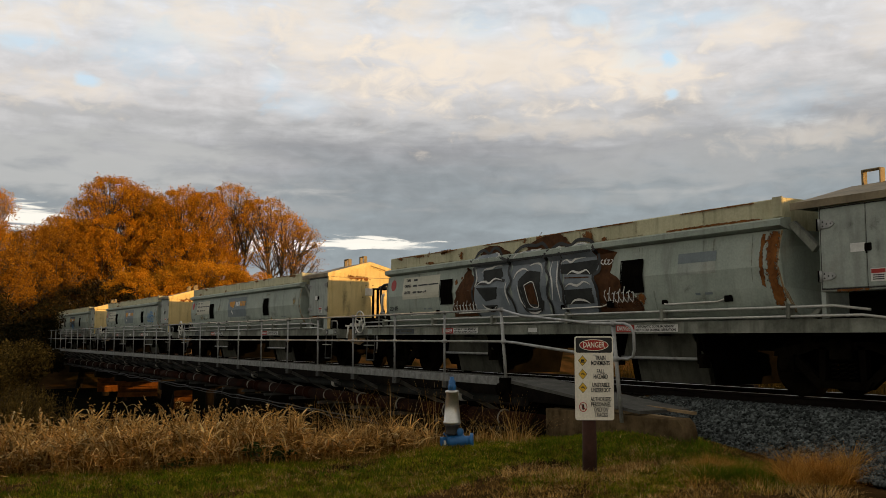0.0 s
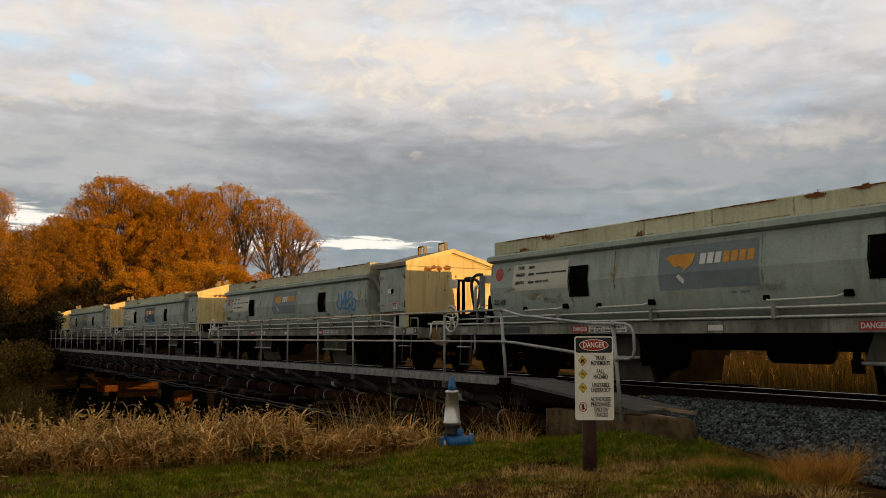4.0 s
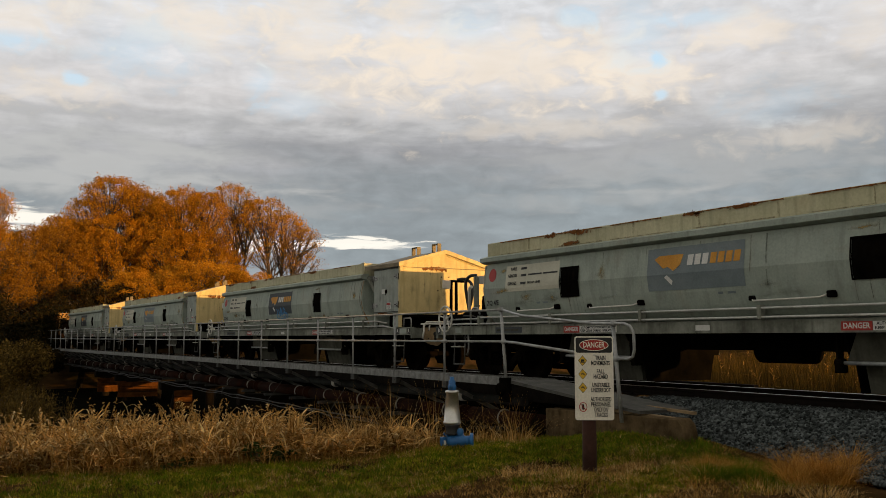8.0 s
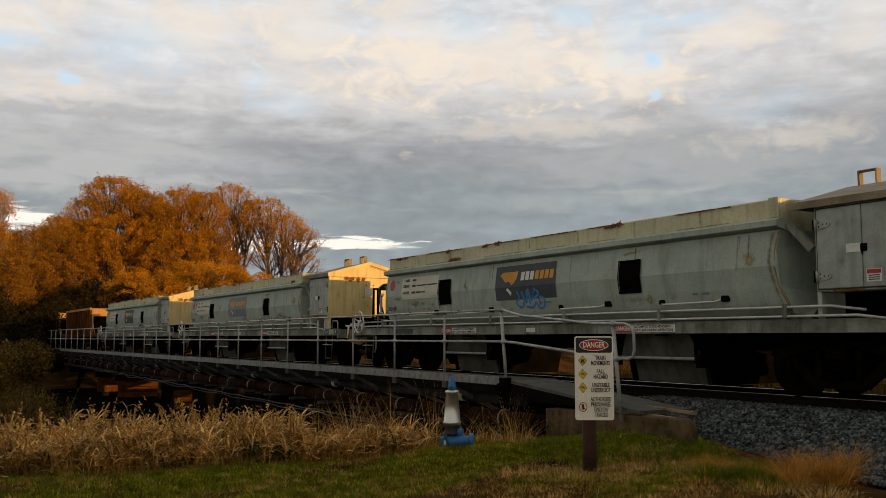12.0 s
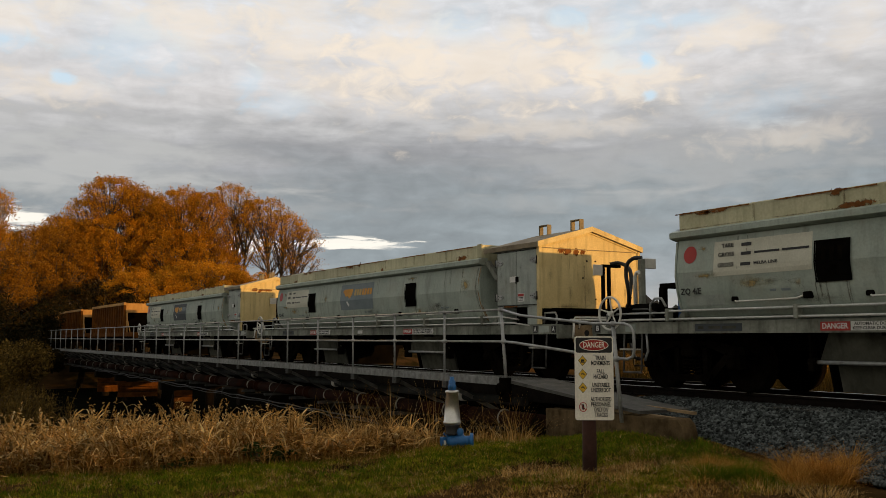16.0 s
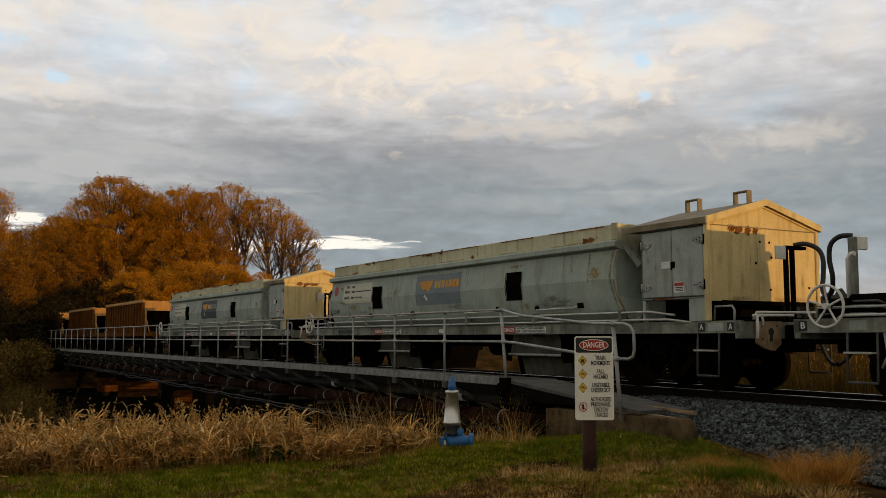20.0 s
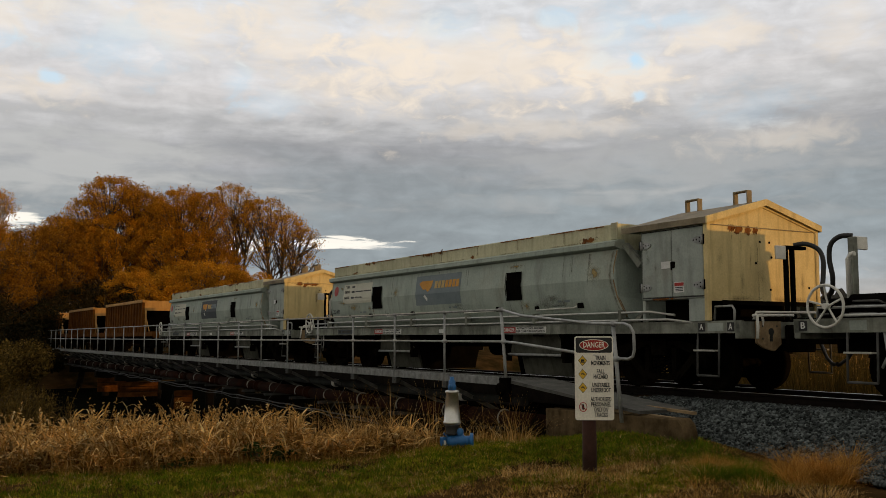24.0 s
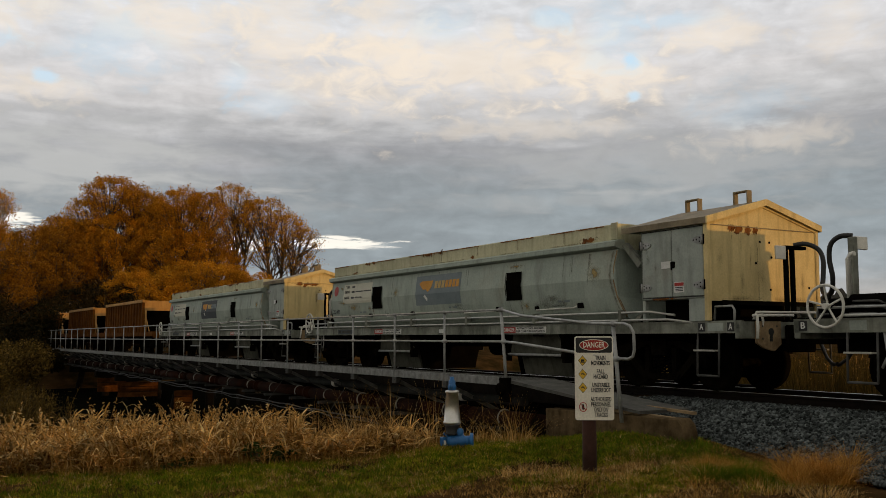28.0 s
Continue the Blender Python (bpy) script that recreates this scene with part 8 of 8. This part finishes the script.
def lawn_keep(x, y, rng):
    return (x > edge_x(y) - 0.3) & (y < 9.0) & ((y < 8.0) | (x < -8.8)) & (lumpy(x, y) + rng.normal(0, 0.4, len(x)) > -0.9 + 1.3 * sm(-9.1, -7.9, x) * sm(3.6, 4.8, y)) & (soil(x, y) > rng.random(len(x)) * 1.6)


def straw_keep(x, y, rng):
    return (x > edge_x(y) - 0.2) & (y < 8.9) & (lumpy(x + 3, y, 0.7) + rng.normal(0, 0.5, len(x)) + 1.1 * sm(-9.1, -7.9, x) * sm(3.6, 4.8, y) + 1.1 * (np.abs(x - edge_x(y) - 0.25) < 0.3) > 0.45) & (soil(x, y) > rng.random(len(x)) * 0.8)


blades("lawn_grass", 170000, scatter(-11.6, -6.0, 0.2, 9.0, lawn_keep), (0.018, 0.065), (0.006, 0.012), 51, "grass", "short green lawn grass", "grass", 0.9)
blades("lawn_grass", 40000, scatter(-4.6, 6.0, -6.0, 8.0), (0.02, 0.06), (0.008, 0.014), 57, "grass", "short green lawn grass round the viewpoint", "grass", 0.9)
blades("straw_grass", 120000, scatter(-11.4, -6.0, 0.2, 9.0, straw_keep), (0.015, 0.05), (0.005, 0.010), 52, "drygrass", "short dry straw-coloured grass in the lawn", "grass", 0.9)


def clumps(n_spots, r, keep, seed, x0=-11.3, x1=-6.2, y0=0.3, y1=8.6):
    """Many small tufts strewn over the lawn."""
    g = np.random.default_rng(seed)
    sx, sy = g.uniform(x0, x1, n_spots), g.uniform(y0, y1, n_spots)
    k = keep(sx, sy, g)
    sx, sy = sx[k], sy[k]

    def fn(rng, n):
        i = rng.integers(0, len(sx), n)
        ox, oy = rng.normal(0, 1, n), rng.normal(0, 1, n)
        x, y = sx[i] + r * ox, sy[i] + r * oy
        return np.stack([x, y, ground_z(x, y) - 0.01, ox, oy], 1)
    return fn


blades("lawn_tufts", 26000, clumps(1700, 0.035, lawn_keep, 81), (0.03, 0.075), (0.007, 0.014), 82, "rank", "coarser green tufts in the lawn", "grass", 0.8, 2)
blades("straw_tufts", 16000, clumps(1500, 0.04, straw_keep, 83), (0.025, 0.07), (0.005, 0.010), 84, "reed", "pale dry tufts in the lawn", "grass", 1.1, 2)


def tuft_field(centres, r):
    def fn(rng, n):
        c = np.array(centres)[rng.integers(0, len(centres), n)]
        ox, oy = rng.normal(0, 1, n), rng.normal(0, 1, n)
        x, y = c[:, 0] + r * ox, c[:, 1] + r * oy
        return np.stack([x, y, np.maximum(ground_z(x, y), np.nan_to_num(ballast_z(x, y), nan=-9)) - 0.02, ox, oy], 1)
    return fn


def heap(cx, cy, sx, sy, n, seed):
    """Spots of tufts strewn over a patch."""
    rng = random.Random(seed)
    return [(cx + rng.gauss(0, sx), cy + rng.gauss(0, sy)) for _ in range(n)]


blades("tussock", 5600, tuft_field(heap(-6.45, 8.25, 0.18, 0.24, 13, 5), 0.09), (0.08, 0.42), (0.003, 0.006), 53, "tussock", "rusty dry grass tussock at the foot of the ballast", "grass", 1.1, 4)
blades("tussock", 900, tuft_field(heap(-6.75, 7.25, 0.2, 0.35, 8, 6), 0.09), (0.05, 0.16), (0.003, 0.006), 58, "tussock", "low dry grass tufts in front of the ballast", "grass", 1.2, 3)
blades("rank_grass", 3600, tuft_field(heap(-6.75, 7.45, 0.22, 0.25, 14, 9), 0.08), (0.06, 0.16), (0.005, 0.009), 59, "rank", "rank green tuft beside the dry tussock", "grass", 0.8, 3)
blades("tussock", 1500, tuft_field([(-7.45, 7.6), (-7.15, 7.75), (-7.6, 7.85)], 0.15), (0.06, 0.2), (0.003, 0.006), 56, "tussock", "small rusty dry grass tuft", "grass", 0.7, 3)
blades("rank_grass", 11000, tuft_field([(-6.9, 7.6), (-6.7, 7.45), (-8.6, 8.0), (-9.1, 8.1), (-9.6, 7.9), (-10.2, 7.7), (-8.2, 7.8), (-9.0, 7.5), (-10.0, 7.3), (-7.6, 8.0), (-8.2, 8.35), (-7.9, 8.15), (-7.6, 8.2), (-7.3, 8.05), (-8.5, 8.45)], 0.24), (0.03, 0.13), (0.005, 0.009), 54, "rank", "rank green grass round the sign", "grass", 0.7, 3)
blades("bent_straw", 4700, tuft_field([(-8.0, 7.1), (-7.7, 6.9), (-5.85, 7.5), (-5.6, 7.2), (-8.1, 5.8), (-7.9, 7.5), (-6.1, 7.1), (-8.5, 7.7), (-8.2, 6.4), (-7.2, 7.3), (-6.5, 7.5), (-8.35, 5.6), (-7.9, 6.05), (-7.6, 5.9), (-8.6, 6.1), (-7.4, 6.4)], 0.2), (0.04, 0.15), (0.004, 0.008), 55, "reed", "bleached bent straw in the grass", "grass", 1.3, 3)


def reeds(name, n, place_fn, h, seed, label, plume=True, mat="reed"):
    """Dry reeds: stem, hanging blades, feathery seed head."""
    rng = np.random.default_rng(seed)
    p = place_fn(rng, n)
    n = len(p)
    V, F, off = [], [], 0

    def strip(c, half):
        nonlocal off
        k = c.shape[1]
        v = np.stack([c - half, c + half], 2).reshape(n, 2 * k, 3)
        V.append(v.reshape(-1, 3))
        for s in range(k - 1):
            F.append(np.stack([np.arange(n) * 2 * k + 2 * s + q for q in (0, 1, 3, 2)], 1) + off)
        off += n * 2 * k
    lump = np.clip(0.5 + 0.8 * np.sin(p[:, 1] * 6.3 + 2 * np.sin(p[:, 0] * 2.3)) * np.sin(p[:, 1] * 2.9 + 0.7), 0, 1)
    H = np.maximum(h[0] + (h[1] - h[0]) * (0.5 * rng.random(n) ** 1.5 + 0.5 * lump) - p[:, 2], 0.22)
    a = rng.uniform(0, 6.28, n)
    ln = np.abs(rng.normal(0, 0.22, n)) * H
    s = np.linspace(0, 1, 4)

    def along(s):
        s = np.asarray(s)
        return p[:, None] + np.stack([np.cos(a)[:, None] * ln[:, None] * s ** 2, np.sin(a)[:, None] * ln[:, None] * s ** 2, H[:, None] * s], 2)
    fa = rng.uniform(0, 6.28, n)
    half = np.stack([np.cos(fa), np.sin(fa), 0 * fa], 1)[:, None]
    strip(along(s), half * np.linspace(0.006, 0.003, 4)[None, :, None])
    for b in range(8):
        sb = rng.uniform(0.1, 0.95, n)
        q0 = np.stack([p[:, 0] + np.cos(a) * ln * sb ** 2, p[:, 1] + np.sin(a) * ln * sb ** 2, p[:, 2] + H * sb], 1)
        da = rng.uniform(0, 6.28, n)
        bl = rng.uniform(0.08, 0.30, n)
        d = np.stack([np.cos(da), np.sin(da), 0 * da], 1) * bl[:, None]
        rise = rng.uniform(-0.2, 1.6, n) * bl
        k = np.linspace(0, 1, 4)
        c = q0[:, None] + d[:, None] * k[None, :, None] + (rise[:, None] * (k * 1.7 - 1.15 * k ** 2)[None])[..., None] * np.array([0, 0, 1.0])
        side = np.stack([-np.sin(da), np.cos(da), 0.4 + 0 * da], 1)[:, None]
        strip(c, side * (np.array([0.5, 1.0, 0.7, 0.1]) * 0.0095)[None, :, None])
    if plume:
        for b in range(20):
            sb = rng.uniform(0.84, 1.05, n)
            q0 = np.stack([p[:, 0] + np.cos(a) * ln * sb ** 2, p[:, 1] + np.sin(a) * ln * sb ** 2, p[:, 2] + H * sb], 1)
            da = rng.uniform(0, 6.28, n)
            d = np.stack([np.cos(da) * 0.032, np.sin(da) * 0.032, rng.uniform(-0.015, 0.05, n)], 1)
            k = np.array([0, 0.5, 1.0])
            c = q0[:, None] + d[:, None] * k[None, :, None]
            side = np.stack([-np.sin(da) * 0.4, np.cos(da) * 0.4, 0.9 + 0 * da], 1)[:, None]
            strip(c, side * (np.array([0.3, 1.0, 0.2]) * 0.008)[None, :, None])
    return tagged(arrays(name, np.concatenate(V), np.concatenate(F), M[mat]), label, "reeds", kind="stuff")


def bank(y0, y1, d0, d1):
    def fn(rng, n):
        y = rng.uniform(y0, y1, n)
        x = edge_x(y) - rng.uniform(d0, d1, n)
        return np.stack([x, y, ground_z(x, y) - 0.03], 1)
    return fn


reeds("reed_bed", 1300, bank(0.2, 4.5, -0.15, 1.3), (-0.70, -0.10), 61, "dense dry brown reed bed along the creek bank")
reeds("reed_bed", 900, bank(-0.5, 4.4, 1.0, 3.2), (-0.9, -0.08), 62, "taller dry reeds behind the bank")
reeds("reed_bed", 330, bank(4.2, 6.1, -0.1, 0.9), (-0.75, -0.38), 72, "thinner dry reeds beside the pump")
blades("reed_tuft", 2600, tuft_field(heap(-11.05, 5.0, 0.14, 0.45, 16, 7), 0.09), (0.18, 0.6), (0.004, 0.008), 69, "reed", "dry straw tufts by the pump", "grass", 0.45, 4)
reeds("reed_bed", 700, lambda rng, n: np.stack([rng.uniform(-44, -30, n), rng.uniform(1.6, 5.0, n), np.full(n, -2.2)], 1), (-1.35, -0.75), 70, "brown scrubby reeds on the far creek bank", False, "scrub")
blades("tall_reeds", 330, tuft_field(heap(-11.15, 5.05, 0.12, 0.50, 9, 8), 0.13), (0.6, 1.12), (0.005, 0.009), 63, "reed", "tall thin bleached reed stalks by the pump", "reeds", 0.22, 5)
blades("leaning_stalks", 260, tuft_field([(-11.0, 6.75), (-10.9, 7.05), (-10.8, 7.35), (-10.9, 7.6), (-11.1, 6.3)], 0.13), (0.35, 0.8), (0.004, 0.008), 64, "reed", "dry stalks leaning beside the pipe", "reeds", 0.75, 4)
blades("bank_grass", 9000, bank(0.2, 8.0, -0.3, 0.5), (0.05, 0.20), (0.004, 0.009), 65, "drygrass", "dry matted grass on the creek bank", "grass", 0.7, 3)
# near-black blades added so that the bank below the walkway looks shaded
blades("wet_sedge", 9000, lambda rng, n: (lambda x, y: np.stack([x, y, ground_z(x, y) - 0.03], 1))(rng.uniform(-17, -11.3, n), rng.uniform(4.6, 10.0, n)), (0.15, 0.5), (0.012, 0.025), 71, "sedge", "near-black blades added for the shade under the walkway", "sedge", 0.6, 3)
blades("stalks", 200, bank(3.6, 5.9, -0.05, 0.6), (0.4, 0.8), (0.004, 0.007), 66, "reed", "thin tall bleached stalks", "grass", 0.3, 4)


def paddock(rng, n):
    x, y = rng.uniform(-34, 4, n), 14.2 + rng.random(n) ** 1.6 * 16
    k = x > -17.2 - (y - 14.2) * 0.9
    x, y = x[k], y[k]
    return np.stack([x, y, np.maximum(ground_z(x, y), -0.6) - 0.02], 1)


blades("paddock_grass", 26000, paddock, (0.55, 1.15), (0.012, 0.024), 67, "paddock", "tall golden paddock grass behind the railway", "grass", 0.35, 3)
reeds("paddock_reeds", 260, paddock, (0.05, 0.5), 68, "golden seeding grass behind the railway", True, "drygrass")

# ---- distance ----


def far_hill(name, az0, az1, r, h, seed, label):
    rng = np.random.default_rng(seed)
    az = np.radians(np.linspace(az0, az1, 260))
    t = np.linspace(0, 1, 260)
    prof = h * (0.55 + 0.08 * np.sin(t * 5 + seed) + 0.06 * np.sin(t * 23) + 0.05 * np.sin(t * 91) + 0.09 * rng.random(260)) * np.minimum(1, np.minimum(t, 1 - t) * 8 + 0.15)
    vs = []
    for k, (rr, f) in enumerate(((r - 120, 0.0), (r - 40, 0.75), (r, 1.0), (r + 200, 0.8))):
        vs.append(np.stack([rr * np.cos(az), rr * np.sin(az), prof * f - 1.0], 1))
    v = np.concatenate(vs)
    n = 260
    f = np.concatenate([np.stack([np.arange(n - 1) + k * n, np.arange(1, n) + k * n, np.arange(1, n) + (k + 1) * n, np.arange(n - 1) + (k + 1) * n], 1) for k in range(3)])
    return tagged(arrays(name, v, f, M["leaf_dark"]), label, "hill", kind="structure")


far_hill("backdrop", 95, 150, 700, 56, 2, "distant dark wooded hill line")
far_hill("backdrop", 128, 215, 900, 17, 5, "distant low wooded ridge")
bm = bmesh.new()
for k in range(2):
    pts = [(-90 + 6 * i, 150 + 1.5 * k + i * 0.5, 9.5 + 0.55 * k + 0.0016 * (i - 14) ** 2 * 6) for i in range(30)]
    tube(bm, pts, 0.05, 4)
tagged(part("power_line", bm, M["hose"]), "thin sagging overhead wires over the paddock", "power line")


def sun_veil():
    """Unseen sheet added to dim the low sun as it slides across: clear at one edge, darker towards the other."""
    bm = bmesh.new()
    n = 24
    rows = [[bm.verts.new((-1500 + 3000 * i / n, 0, h + 12 * math.sin(i * 1.3))) for h in (-60, 700)] for i in range(n + 1)]
    for a, b in zip(rows, rows[1:]):
        bm.faces.new((a[0], b[0], b[1], a[1]))
    m = bpy.data.materials.new("sun_dimming_film")
    m.use_nodes = True
    nd, l = m.node_tree.nodes, m.node_tree.links
    nd.clear()
    out, tr = nd.new("ShaderNodeOutputMaterial"), nd.new("ShaderNodeBsdfTransparent")
    tc, sp, ramp = nd.new("ShaderNodeTexCoord"), nd.new("ShaderNodeSeparateXYZ"), nd.new("ShaderNodeMapRange")
    ramp.inputs["From Min"].default_value, ramp.inputs["From Max"].default_value = -400, 400
    ramp.inputs["To Min"].default_value, ramp.inputs["To Max"].default_value = 1.0, 0.25
    l.new(tc.outputs["Object"], sp.inputs[0])
    l.new(sp.outputs[0], ramp.inputs["Value"])
    l.new(ramp.outputs[0], tr.inputs["Color"])
    l.new(tr.outputs[0], out.inputs["Surface"])
    return tagged(part("cloud_veil", bm, m), "unseen sheet added to dim the low sun", "cloud", kind="structure")


VEIL = sun_veil()


def veil_pose(s):
    """The veil stands 2200 m off towards the sun and slides sideways by s."""
    a = radians(SUN_AZ)
    return pose(2200 * math.cos(a) + s * math.sin(a), 2200 * math.sin(a) - s * math.cos(a), 0, 0, 0, SUN_AZ + 90)


def motions():
    """The train rolls in and stops; the cloud drifts; the sun-dimming sheet slides."""
    rows = [i * 0.5 for i in range(41)] + [24.0, 28.0]
    for k, w in WAGONS.items():
        walk(w, [(t, pose(travelled(t) + k * L - (0.08 if k == 1 else 0.0), YC, 0)) for t in rows])
    for x, w in ORE.items():
        walk(w, [(t, pose(travelled(t) + x, YC, 0)) for t in rows])
    turns = [i * 0.1 for i in range(201)] + [24.0, 28.0]
    for w in list(WAGONS.values()) + list(ORE.values()):
        for ob in w.children_recursive:
            if ob.name.startswith("wheelset"):
                c = ob.location.copy()
                walk(ob, [(t, pose(c.x, c.y, c.z, 0, math.degrees((travelled(t) - travelled(0)) / 0.42) % 360, 0)) for t in turns])
    walk(VEIL, [(0.0, veil_pose(-480)), (11.0, veil_pose(-330)), (14.0, veil_pose(-180)), (17.0, veil_pose(0)), (20.0, veil_pose(200)), (24.0, veil_pose(340)), (28.0, veil_pose(400))])
    walk(CLOUDS, [(0.0, pose(0, 0, 0, 0, 0, 0)), (14.0, pose(0, 0, 0, 0, 0, 1.13)), (28.0, pose(0, 0, 0, 0, 0, 2.25))])


motions()
